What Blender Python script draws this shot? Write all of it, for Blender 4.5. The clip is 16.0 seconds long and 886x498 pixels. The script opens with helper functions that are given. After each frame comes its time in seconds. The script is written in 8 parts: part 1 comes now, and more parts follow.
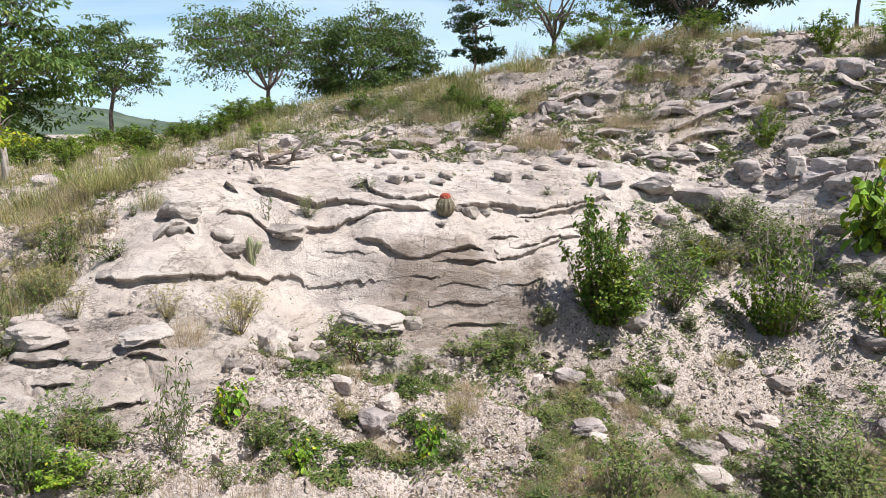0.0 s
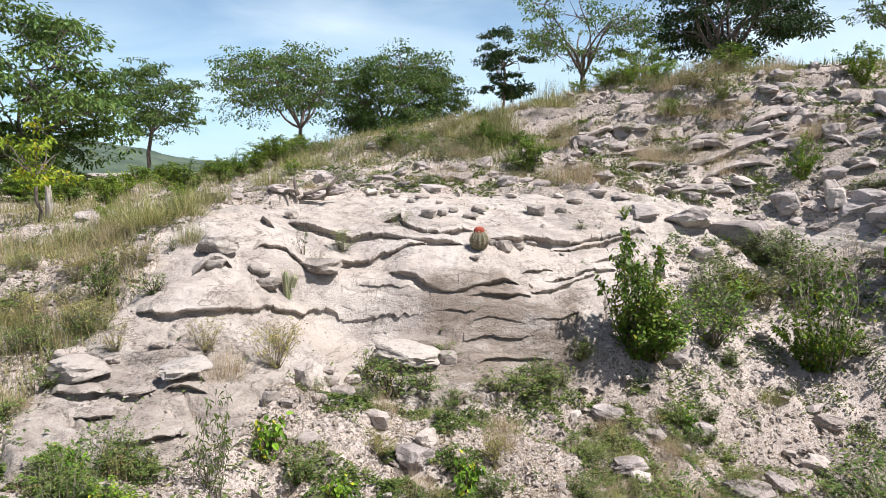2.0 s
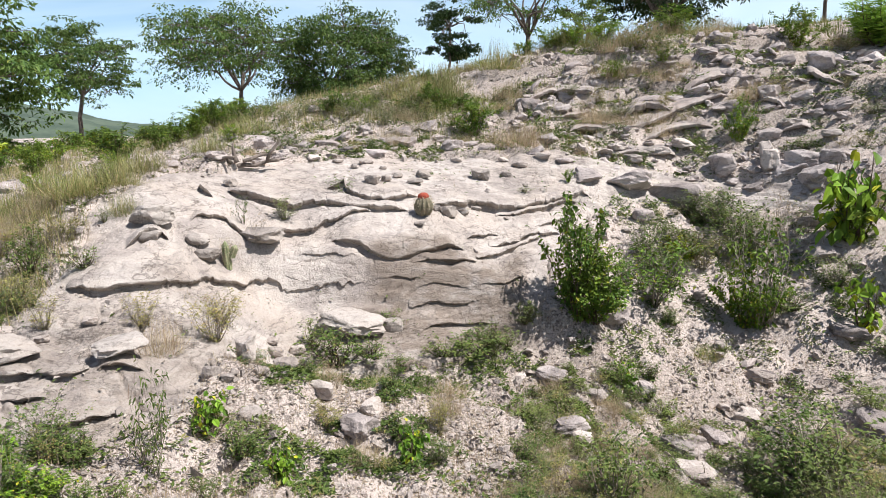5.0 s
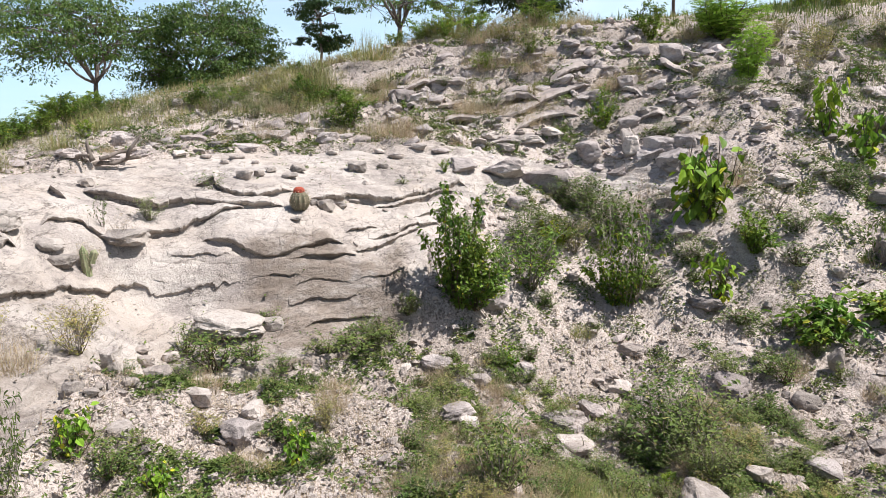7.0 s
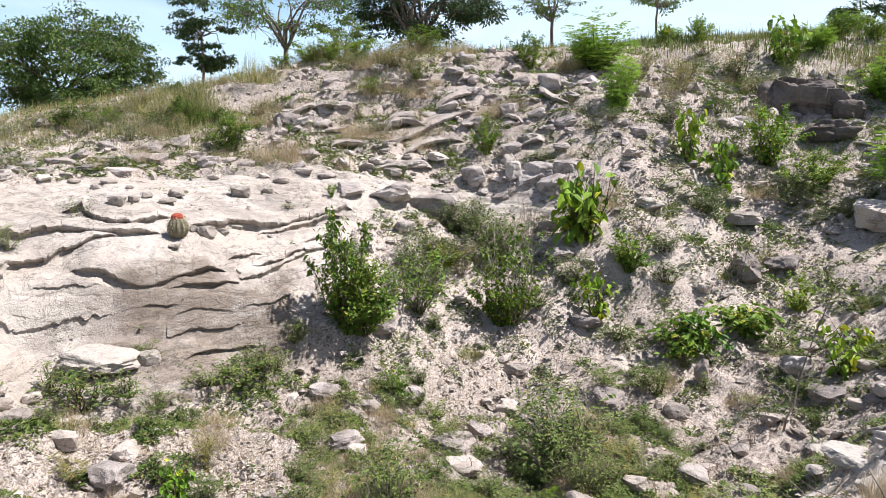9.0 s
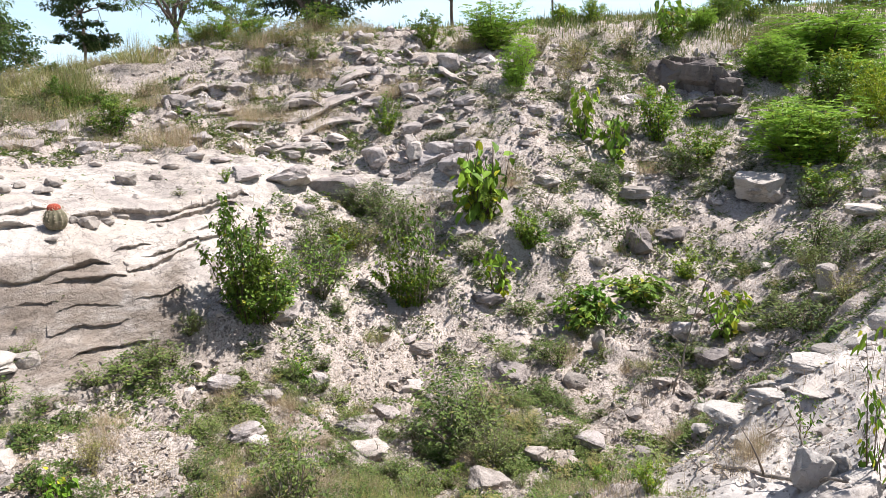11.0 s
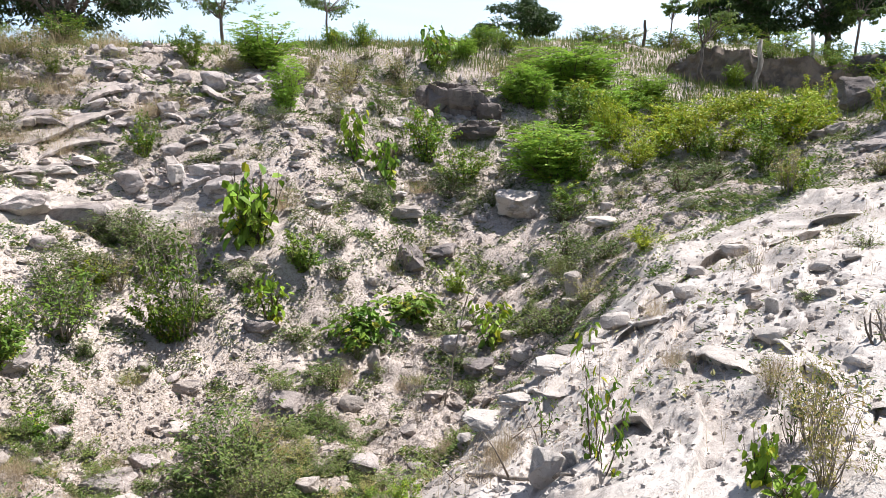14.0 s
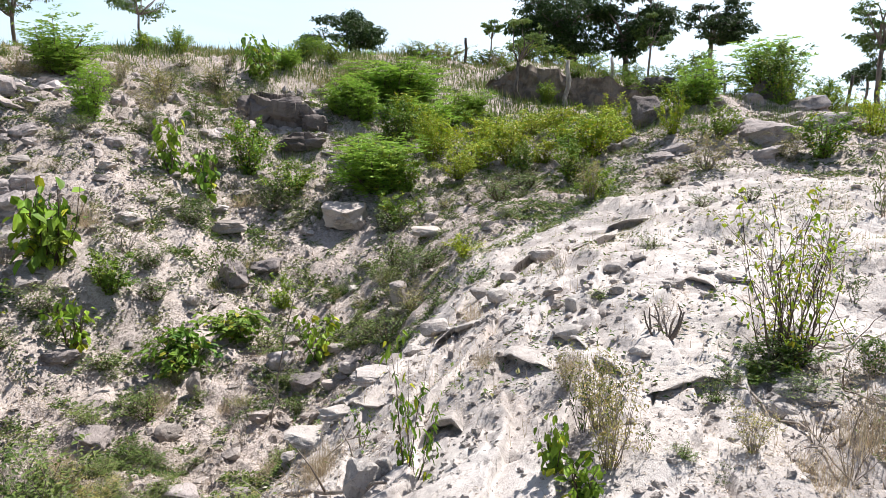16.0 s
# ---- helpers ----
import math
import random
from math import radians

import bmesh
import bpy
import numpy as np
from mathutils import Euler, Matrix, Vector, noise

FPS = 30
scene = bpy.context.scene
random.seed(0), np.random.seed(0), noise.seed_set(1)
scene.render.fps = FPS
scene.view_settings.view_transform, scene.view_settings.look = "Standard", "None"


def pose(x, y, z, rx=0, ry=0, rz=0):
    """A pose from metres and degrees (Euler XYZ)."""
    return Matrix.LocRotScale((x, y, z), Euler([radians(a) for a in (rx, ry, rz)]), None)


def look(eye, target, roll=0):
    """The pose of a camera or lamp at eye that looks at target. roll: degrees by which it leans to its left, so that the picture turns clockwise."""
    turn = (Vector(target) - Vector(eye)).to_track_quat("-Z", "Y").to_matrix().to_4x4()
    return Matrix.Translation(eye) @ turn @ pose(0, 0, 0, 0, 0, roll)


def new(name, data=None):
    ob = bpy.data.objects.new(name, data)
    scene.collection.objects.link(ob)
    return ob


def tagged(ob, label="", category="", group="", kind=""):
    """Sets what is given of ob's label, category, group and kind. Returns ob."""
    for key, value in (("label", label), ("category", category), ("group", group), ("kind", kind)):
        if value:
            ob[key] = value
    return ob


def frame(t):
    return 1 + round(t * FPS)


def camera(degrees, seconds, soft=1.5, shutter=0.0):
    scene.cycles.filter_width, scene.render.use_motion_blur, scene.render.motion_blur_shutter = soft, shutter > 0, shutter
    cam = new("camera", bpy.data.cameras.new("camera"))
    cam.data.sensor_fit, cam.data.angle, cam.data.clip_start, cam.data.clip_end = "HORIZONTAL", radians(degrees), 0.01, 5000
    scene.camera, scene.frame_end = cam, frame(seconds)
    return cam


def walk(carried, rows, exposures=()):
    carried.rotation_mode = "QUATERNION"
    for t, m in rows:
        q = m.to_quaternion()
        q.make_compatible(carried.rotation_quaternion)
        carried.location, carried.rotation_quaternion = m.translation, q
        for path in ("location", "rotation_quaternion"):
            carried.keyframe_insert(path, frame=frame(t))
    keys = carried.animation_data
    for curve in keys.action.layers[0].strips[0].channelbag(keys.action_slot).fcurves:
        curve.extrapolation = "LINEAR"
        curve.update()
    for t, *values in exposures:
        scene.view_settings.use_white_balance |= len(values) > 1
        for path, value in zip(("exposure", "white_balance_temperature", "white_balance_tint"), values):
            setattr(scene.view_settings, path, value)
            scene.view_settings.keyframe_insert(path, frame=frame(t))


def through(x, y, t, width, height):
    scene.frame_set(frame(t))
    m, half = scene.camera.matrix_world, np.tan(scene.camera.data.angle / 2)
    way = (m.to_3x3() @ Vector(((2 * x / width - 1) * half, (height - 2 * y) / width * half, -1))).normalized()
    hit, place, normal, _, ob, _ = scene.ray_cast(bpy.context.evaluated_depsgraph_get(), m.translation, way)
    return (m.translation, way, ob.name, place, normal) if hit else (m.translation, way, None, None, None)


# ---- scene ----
cam = camera(65.80, 16.0, soft=0.75)
PATH = [
    (0.0, pose(0.000, -0.000, 1.600, 80.00, 0.01, 0.00)),
    (0.5, pose(-0.007, -0.007, 1.592, 80.98, 0.42, -1.42)),
    (1.0, pose(-0.036, 0.016, 1.596, 82.22, -0.38, -0.15)),
    (1.5, pose(-0.063, 0.014, 1.586, 83.08, 0.55, 0.27)),
    (2.0, pose(-0.072, 0.010, 1.582, 82.95, 0.49, 2.31)),
    (2.5, pose(-0.059, 0.013, 1.580, 81.89, 0.67, 3.28)),
    (3.0, pose(-0.064, -0.002, 1.583, 83.26, 0.81, 3.47)),
    (5.5, pose(0.001, 0.082, 1.623, 79.26, 1.25, -4.99)),
    (6.0, pose(0.003, 0.091, 1.624, 79.29, 1.51, -8.05)),
    (6.5, pose(0.004, 0.082, 1.619, 80.10, 0.88, -9.75)),
    (7.0, pose(0.017, 0.087, 1.612, 78.89, 1.64, -12.16)),
    (7.5, pose(0.025, 0.076, 1.614, 79.72, 1.86, -14.68)),
    (8.0, pose(0.047, 0.061, 1.632, 79.58, 1.54, -18.18)),
    (8.5, pose(0.059, 0.046, 1.645, 80.61, 1.00, -19.96)),
    (11.0, pose(0.184, 0.033, 1.641, 78.78, 1.70, -28.94)),
    (11.5, pose(0.257, 0.015, 1.623, 79.64, 0.31, -32.37)),
    (12.0, pose(0.285, 0.030, 1.620, 79.63, 0.19, -34.93)),
    (12.5, pose(0.319, 0.016, 1.619, 80.52, 1.12, -36.37)),
    (13.0, pose(0.365, 0.003, 1.620, 79.68, 1.65, -39.22)),
    (13.5, pose(0.409, -0.008, 1.624, 80.47, 1.09, -42.02)),
    (14.0, pose(0.452, -0.030, 1.611, 80.17, 1.28, -46.52)),
    (14.5, pose(0.464, -0.050, 1.616, 80.48, 1.11, -50.36)),
    (15.0, pose(0.479, -0.084, 1.609, 80.93, 1.39, -53.70)),
    (15.5, pose(0.505, -0.114, 1.615, 81.47, 1.03, -57.41)),
    (16.0, pose(0.528, -0.152, 1.608, 80.89, 0.92, -60.26)),
]
walk(cam, PATH, [(0.0, 0.65), (6.0, 0.64), (8.5, 0.78), (13.0, 0.92), (14.5, 0.92), (16.0, 0.82)])

# ---- sky and sun ----
SUN_BEARING, SUN_HEIGHT = 110.0, 58.0
world = bpy.data.worlds.new("sky")
scene.world = world
world.use_nodes = True
wn, wl = world.node_tree.nodes, world.node_tree.links
wn.clear()
sky = wn.new("ShaderNodeTexSky")
sky.sky_type, sky.sun_disc = "NISHITA", False
sky.sun_elevation, sky.sun_rotation = radians(SUN_HEIGHT), radians(SUN_BEARING)
sky.air_density, sky.dust_density, sky.ozone_density = 1.0, 0.12, 2.2
coord = wn.new("ShaderNodeTexCoord")
stretch = wn.new("ShaderNodeMapping")
stretch.inputs["Scale"].default_value = (1.0, 1.0, 4.5)
wisps = wn.new("ShaderNodeTexNoise")
wisps.inputs["Scale"].default_value, wisps.inputs["Detail"].default_value, wisps.inputs["Distortion"].default_value = 1.6, 6.0, 0.6
ramp = wn.new("ShaderNodeValToRGB")
ramp.color_ramp.elements[0].position, ramp.color_ramp.elements[1].position = 0.48, 0.85
mix = wn.new("ShaderNodeMix")
mix.data_type = "RGBA"
mix.inputs[7].default_value = (12.5, 13.2, 13.8, 1)
back = wn.new("ShaderNodeBackground")
back.inputs["Strength"].default_value = 0.050
wout = wn.new("ShaderNodeOutputWorld")
wl.new(coord.outputs["Generated"], stretch.inputs["Vector"])
wl.new(stretch.outputs["Vector"], wisps.inputs["Vector"])
wl.new(wisps.outputs["Fac"], ramp.inputs["Fac"])
wl.new(ramp.outputs["Color"], mix.inputs[0])
tint = wn.new("ShaderNodeMix")
tint.data_type, tint.blend_type = "RGBA", "MULTIPLY"
tint.inputs[0].default_value, tint.inputs[7].default_value = 1.0, (0.86, 1.0, 1.23, 1)
wl.new(sky.outputs["Color"], tint.inputs[6])
wl.new(tint.outputs[2], mix.inputs[6])
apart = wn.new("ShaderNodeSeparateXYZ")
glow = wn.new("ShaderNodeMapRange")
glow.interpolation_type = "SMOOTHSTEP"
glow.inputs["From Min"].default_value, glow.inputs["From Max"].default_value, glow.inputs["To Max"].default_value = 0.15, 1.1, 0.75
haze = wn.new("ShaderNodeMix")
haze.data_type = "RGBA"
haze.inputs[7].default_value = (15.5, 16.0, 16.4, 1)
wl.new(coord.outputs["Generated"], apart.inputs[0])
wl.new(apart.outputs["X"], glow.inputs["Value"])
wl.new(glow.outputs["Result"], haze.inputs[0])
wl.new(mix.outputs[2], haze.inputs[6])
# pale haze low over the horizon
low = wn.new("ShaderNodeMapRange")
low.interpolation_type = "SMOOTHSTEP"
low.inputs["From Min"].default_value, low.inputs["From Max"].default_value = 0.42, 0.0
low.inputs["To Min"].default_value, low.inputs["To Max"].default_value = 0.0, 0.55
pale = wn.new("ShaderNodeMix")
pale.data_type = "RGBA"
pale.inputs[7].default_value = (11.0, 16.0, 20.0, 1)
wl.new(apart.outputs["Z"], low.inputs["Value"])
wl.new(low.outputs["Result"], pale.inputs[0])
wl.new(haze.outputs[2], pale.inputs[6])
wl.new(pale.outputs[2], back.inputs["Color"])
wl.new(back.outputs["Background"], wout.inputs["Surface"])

lamp = bpy.data.lights.new("sun", "SUN")
lamp.energy, lamp.angle, lamp.color = 5.0, radians(0.6), (1.0, 0.978, 0.978)
sun = new("sun", lamp)
a, e = radians(SUN_BEARING), radians(SUN_HEIGHT)
sun.matrix_world = look((60 * math.sin(a) * math.cos(e), 60 * math.cos(a) * math.cos(e), 60 * math.sin(e)), (0, 0, 0))

# ---- the lie of the land ----
# Heights along bearings from the bank where the path stands; ranges in metres.
RANGES = np.array([0.0, 2.5, 4.0, 5.5, 7.0, 9.0, 11.5, 14.5, 18.0, 23.0, 32.0, 50.0, 120.0, 3000.0])
PROFILES = {
    -180: "0 .1 .2 .3 .4 .5 .6 .8 1 1.2 1.4 1.4 0 -6",
    -110: "0 0 0 0 .1 .3 .5 .6 .8 1.0 1.2 1.2 0 -6",
    -45: "0 -.2 -.3 -.2 .1 .3 .5 .6 .7 .8 .7 .4 -1 -6",
    -33: "0 -.2 -.3 -.15 .2 .45 .6 .65 .7 .75 .6 .2 -1.5 -6",
    -22: "0 -.2 -.42 -.1 .4 1.0 1.15 1.1 1.1 1.15 .9 .5 -1.5 -6",
    -12: "0 -.3 -.65 -.45 -.1 .7 1.3 1.5 1.9 2.15 2.0 1.6 0 -6",
    0: "0 -.3 -.75 -.75 -.3 .6 1.14 1.8 2.6 2.95 2.9 2.4 1 -6",
    12: "0 -.3 -.9 -1.15 -.9 -.1 1.05 1.95 3.3 3.8 3.8 3.0 1 -6",
    24: "0 -.4 -1.0 -1.5 -1.6 -1.0 .1 1.9 3.5 4.1 4.1 3.5 1.5 -6",
    36: "0 -.4 -.95 -1.4 -1.5 -1.2 .5 2.0 2.95 4.3 4.6 4.0 2 -6",
    48: "0 -.2 -.5 -1.3 -1.55 -1.1 -.35 1.0 2.5 4.25 4.9 4.3 2 -6",
    57: "0 -.1 -.2 -.3 -.85 -.75 -.05 1.0 2.2 3.7 5.2 4.8 2.5 -6",
    64: "0 0 0 0 -.05 .2 .4 1.0 1.6 3.0 4.7 4.8 2.5 -6",
    72: "0 .05 .15 .35 .4 .55 .8 1.2 1.9 2.6 4.0 4.4 2.5 -6",
    80: "0 .05 .2 .45 .6 .8 1.1 1.9 2.5 2.4 2.7 3.0 2.5 -6",
    88: "0 .05 .15 .35 .55 .8 1.15 1.6 2.2 2.2 2.3 2.6 2.5 -6",
    96: "0 0 .1 .25 .45 .75 1.05 1.3 1.6 2.0 2.3 2.8 2.5 -6",
    130: "0 .1 .2 .3 .4 .6 .8 1 1.2 1.5 1.8 2.0 1 -6",
    180: "0 .1 .2 .3 .4 .5 .6 .8 1 1.2 1.4 1.4 0 -6",
}
BEARINGS = np.array(sorted(PROFILES), float)
TABLE = np.array([[float(v) for v in PROFILES[int(b)].split()] for b in BEARINGS])


def slopes(xs, table):
    """Tangents of a smooth curve through rows of a table, limited so that it does not overshoot."""
    d = np.diff(table, axis=0) / np.diff(xs)[:, None]
    m = np.zeros_like(table)
    same = d[:-1] * d[1:] > 0
    m[1:-1] = np.where(same, 2 * d[:-1] * d[1:] / np.where(same, d[:-1] + d[1:], 1), 0.25 * (d[:-1] + d[1:]))
    m[0], m[-1] = d[0], d[-1]
    return m


TANGENT = slopes(RANGES, TABLE.T).T


def base_height(x, y):
    """The smooth height of the ground."""
    x, y = np.asarray(x, float), np.asarray(y, float)
    r = np.minimum(np.hypot(x, y), 2990.0)
    b = np.degrees(np.arctan2(x, y))
    k = np.clip(np.searchsorted(RANGES, r, side="right") - 1, 0, len(RANGES) - 2)
    h = RANGES[k + 1] - RANGES[k]
    t = (r - RANGES[k]) / h

    def along(i):
        p0, p1, m0, m1 = TABLE[i, k], TABLE[i, k + 1], TANGENT[i, k] * h, TANGENT[i, k + 1] * h
        return (2 * t**3 - 3 * t**2 + 1) * p0 + (t**3 - 2 * t**2 + t) * m0 + (3 * t**2 - 2 * t**3) * p1 + (t**3 - t**2) * m1

    n = len(BEARINGS)
    j = np.clip(np.searchsorted(BEARINGS, b, side="right") - 1, 0, n - 2)
    w = (b - BEARINGS[j]) / (BEARINGS[j + 1] - BEARINGS[j])
    z0, z1, z2, z3 = along(np.maximum(j - 1, 0)), along(j), along(j + 1), along(np.minimum(j + 2, n - 1))
    s0, s1, s2 = z1 - z0, z2 - z1, z3 - z2
    span = BEARINGS[j + 1] - BEARINGS[j]
    before = np.where(j > 0, BEARINGS[j] - BEARINGS[np.maximum(j - 1, 0)], span)
    after = np.where(j < n - 2, BEARINGS[np.minimum(j + 2, n - 1)] - BEARINGS[j + 1], span)
    m1 = 0.5 * (np.where(j > 0, s0 / np.maximum(before, 1e-6), 0) * span + s1)
    m2 = 0.5 * (np.where(j < n - 2, s2 / np.maximum(after, 1e-6), 0) * span + s1)
    return (2 * w**3 - 3 * w**2 + 1) * z1 + (w**3 - 2 * w**2 + w) * m1 + (3 * w**2 - 2 * w**3) * z2 + (w**3 - w**2) * m2


def value_noise(x, y, seed=0):
    """Smooth noise between -1 and 1 on a unit lattice."""
    x, y = np.asarray(x, float), np.asarray(y, float)
    xi, yi = np.floor(x), np.floor(y)
    u, v = x - xi, y - yi
    u, v = u * u * u * (u * (u * 6 - 15) + 10), v * v * v * (v * (v * 6 - 15) + 10)

    def corner(a, b):
        q = np.sin(a * 127.1 + b * 311.7 + seed * 74.7) * 43758.5453
        return (q - np.floor(q)) * 2 - 1

    a, b = corner(xi, yi), corner(xi + 1, yi)
    c, d = corner(xi, yi + 1), corner(xi + 1, yi + 1)
    return (a + (b - a) * u) * (1 - v) + (c + (d - c) * u) * v


def fbm(x, y, octaves=4, seed=0, gain=0.5):
    total, amp = 0.0, 1.0
    for o in range(octaves):
        total = total + amp * value_noise(x * 2**o + 17.3 * o, y * 2**o - 9.1 * o, seed + o)
        amp *= gain
    return total


def smooth(a, b, v):
    t = np.clip((v - a) / (b - a), 0, 1)
    return t * t * (3 - 2 * t)


def bank_edge(r):
    """The bearing at which the pale bank meets the gully."""
    return 47 + 10 * smooth(4.0, 7.0, r) + 9 * smooth(6.9, 7.6, r) + 9 * smooth(7.6, 10.5, r)


def bank_share(x, y):
    """1 on the pale bare rock of the bank on this side of the gully, 0 elsewhere."""
    r, b = np.hypot(x, y), np.degrees(np.arctan2(x, y))
    b = b + 2.5 * value_noise(x * 1.3, y * 1.3, 5) + 1.0 * value_noise(x * 5, y * 5, 6)
    edge = bank_edge(r)
    return smooth(edge - 1.5, edge + 1.5, b) * (1 - smooth(9.8, 13.0, r + 1.2 * value_noise(x * 0.9, y * 0.9, 7))) * (1 - smooth(94, 104, b)) * smooth(1.6, 2.6, r)


OUTCROP_EDGE = np.array([(-3.4, 4.6), (-2.9, 3.9), (-2.0, 4.0), (-1.55, 4.6), (-1.7, 5.5), (-1.3, 6.2), (-0.9, 6.55), (-0.2, 6.7), (0.45, 6.9), (1.3, 7.65),
                         (1.75, 8.6), (2.3, 9.6), (2.6, 10.2), (3.4, 10.6), (4.6, 10.75), (5.6, 10.3), (6.25, 9.75), (6.55, 10.1), (6.1, 10.8), (5.1, 11.35), (4.0, 11.6), (3.0, 11.6), (1.9, 11.45), (1.0, 11.3), (-0.8, 11.0), (-2.1, 10.3), (-3.3, 8.9), (-3.6, 7.8), (-3.3, 6.4), (-3.3, 5.4)])


def outcrop_share(x, y):
    """1 on the great sandstone outcrop across the gully, 0 outside its edge."""
    x, y = np.asarray(x, float), np.asarray(y, float)
    out = np.zeros(np.broadcast(x, y).shape)
    close = (np.abs(x - 1.6) < 5.6) & (np.abs(y - 7.6) < 4.4)
    px = x[close] + 0.12 * value_noise(x[close] * 2.3, y[close] * 2.3, 8)
    py = y[close] + 0.12 * value_noise(x[close] * 2.3, y[close] * 2.3, 9)
    near, inside = np.full(px.shape, 9.0), np.zeros(px.shape, bool)
    for (ax, ay), (bx, by) in zip(OUTCROP_EDGE, np.roll(OUTCROP_EDGE, -1, 0)):
        dx, dy = bx - ax, by - ay
        t = np.clip(((px - ax) * dx + (py - ay) * dy) / (dx * dx + dy * dy), 0, 1)
        near = np.minimum(near, np.hypot(px - ax - t * dx, py - ay - t * dy))
        cross = (ay > py) != (by > py)
        inside ^= cross & (px < (bx - ax) * (py - ay) / (dy if dy else 1e-9) + ax)
    out[close] = smooth(-0.10, 0.14, np.where(inside, near, -near))
    return out


def film_share(x, y):
    """Where a grey-brown mineral film has run down over the face of the outcrop."""
    r, b = np.hypot(x, y), np.degrees(np.arctan2(x, y))
    r = r + 0.22 * fbm(x * 1.1, y * 1.1, 3, 95)
    b = b + 7.0 * fbm(x * 1.3 + 5, y * 1.3, 4, 96)
    top = 7.92 + 0.085 * np.maximum(b, -6)
    return smooth(6.5, 6.9, r) * smooth(top + 0.25, top - 0.35, r) * smooth(-20, -4, b) * smooth(18, 9, b)


def shaped_height(x, y):
    """The ground's main shape, with the steep parts but without lumps."""
    x, y = np.asarray(x, float), np.asarray(y, float)
    r, z = np.hypot(x, y), base_height(x, y)
    # the steep lower face of the outcrop
    z = z - 0.42 * smooth(5.6, 6.7, r) * smooth(7.98, 7.62, r) * smooth(-22, -12, np.degrees(np.arctan2(x, y))) * smooth(15, 9, np.degrees(np.arctan2(x, y)))
    # a cut earth bank behind the clearing
    cut = smooth(64, 68, np.degrees(np.arctan2(x, y))) * smooth(79, 76, np.degrees(np.arctan2(x, y)))
    z = z + cut * (0.62 * smooth(24.87, 25.0, r) * smooth(33, 28, r) - 0.28 * smooth(17, 21, r) * smooth(25.0, 24.87, r))
    return z


def cut_shade(x, y):
    """The bare earth of the cut bank behind the clearing, where its shade is coloured in."""
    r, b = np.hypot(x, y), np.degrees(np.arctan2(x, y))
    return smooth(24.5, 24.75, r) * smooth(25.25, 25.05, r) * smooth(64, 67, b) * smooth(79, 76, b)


def humus_share(x, y):
    """Browner earth: weathered duff between the upper ledges, and the washed-in soil of the gully side."""
    r, b = np.hypot(x, y), np.degrees(np.arctan2(x, y))
    hill = 0.6 * smooth(12.4, 13.6, r) * smooth(22, 18, r) * smooth(2, 9, b) * smooth(48, 38, b)
    gully = smooth(8.6, 7.2, r) * smooth(2, 9, b) * smooth(48, 40, b)
    return np.clip(hill + gully, 0, 1) * smooth(-0.7, 0.1, fbm(x * 0.9, y * 0.9, 4, 67))


def sand_share(x, y):
    """Paler, pinkish sand washed over the middle of the slope."""
    r, b = np.hypot(x, y), np.degrees(np.arctan2(x, y))
    wash = smooth(8.0, 9.3, r) * smooth(14.0, 12.2, r) * smooth(11, 16, b) * smooth(58, 50, b)
    return wash * smooth(-0.75, 0.15, fbm(x * 0.8, y * 0.8, 4, 69))


def ground_height(x, y):
    """The height of the ground with its lumps, steps and rubble."""
    x, y = np.asarray(x, float), np.asarray(y, float)
    r = np.hypot(x, y)
    bank, rock = bank_share(x, y), outcrop_share(x, y)
    soil = np.clip(1 - bank - rock, 0, 1)
    z = shaped_height(x, y)
    near = 1 - smooth(28, 60, r)
    z = z + near * soil * (0.10 * fbm(x * 0.8, y * 0.8, 3, 11) + 0.05 * fbm(x * 3.1, y * 3.1, 3, 12))
    ridged = 1 - np.abs(fbm(x * 2.3, y * 2.3, 3, 14))
    z = z + near * soil * 0.07 * (ridged - 0.6)
    clods = np.abs(fbm(x * 5.5, y * 5.5, 2, 15))
    z = z + near * soil * 0.05 * (0.4 - clods)
    # broken ledges high on the hill
    b = np.degrees(np.arctan2(x, y))
    high = smooth(13.0, 14.5, r) * smooth(21, 19, r) * smooth(4, 12, b) * smooth(44, 36, b)
    s = (z + 0.25 * x * 0.25 + 0.12 * fbm(x, y, 3, 16)) / 0.34
    z = z + near * high * 0.34 * 0.8 * (np.floor(s) + smooth(0.55, 0.95, s - np.floor(s)) - s + 0.4)
    # beds stepping down the pale bank, their edges running along the gully
    s = (0.975 * y - 0.22 * x + 0.22 * fbm(x * 0.7, y * 1.2, 4, 21)) / 0.40
    step = np.floor(s) + smooth(0.0, 0.09, s - np.floor(s)) - s
    z = z + bank * 0.085 * (step + 0.5) * smooth(-0.45, 0.25, fbm(x * 0.8, y * 0.8, 3, 25))
    s = (0.93 * x - 0.37 * y + 0.55 * fbm(x * 1.1, y * 1.1, 4, 26)) / 0.55
    step = np.floor(s) + smooth(0.0, 0.06, s - np.floor(s)) - s
    z = z - bank * 0.035 * (step + 0.5) * smooth(-0.1, 0.4, fbm(x * 1.2, y * 1.2, 3, 27))
    blocks = np.abs(fbm(x * 1.5, y * 2.2, 3, 24))
    pits = smooth(0.50, 0.72, fbm(x * 6.5, y * 5.5, 3, 28))
    z = z + bank * (0.045 * fbm(x * 0.8, y * 0.8, 2, 22) - 0.05 * smooth(0.03, 0.0, blocks) - 0.03 * pits + 0.005 * fbm(x * 9, y * 9, 2, 23))
    z = z + film_share(x, y) * rock * 0.04 * fbm(x * 1.8 + y * 0.5, y * 5.0 - x * 0.9, 4, 35)
    z = z + rock * 0.03 * fbm(x * 0.9, y * 0.9, 3, 31)
    return z




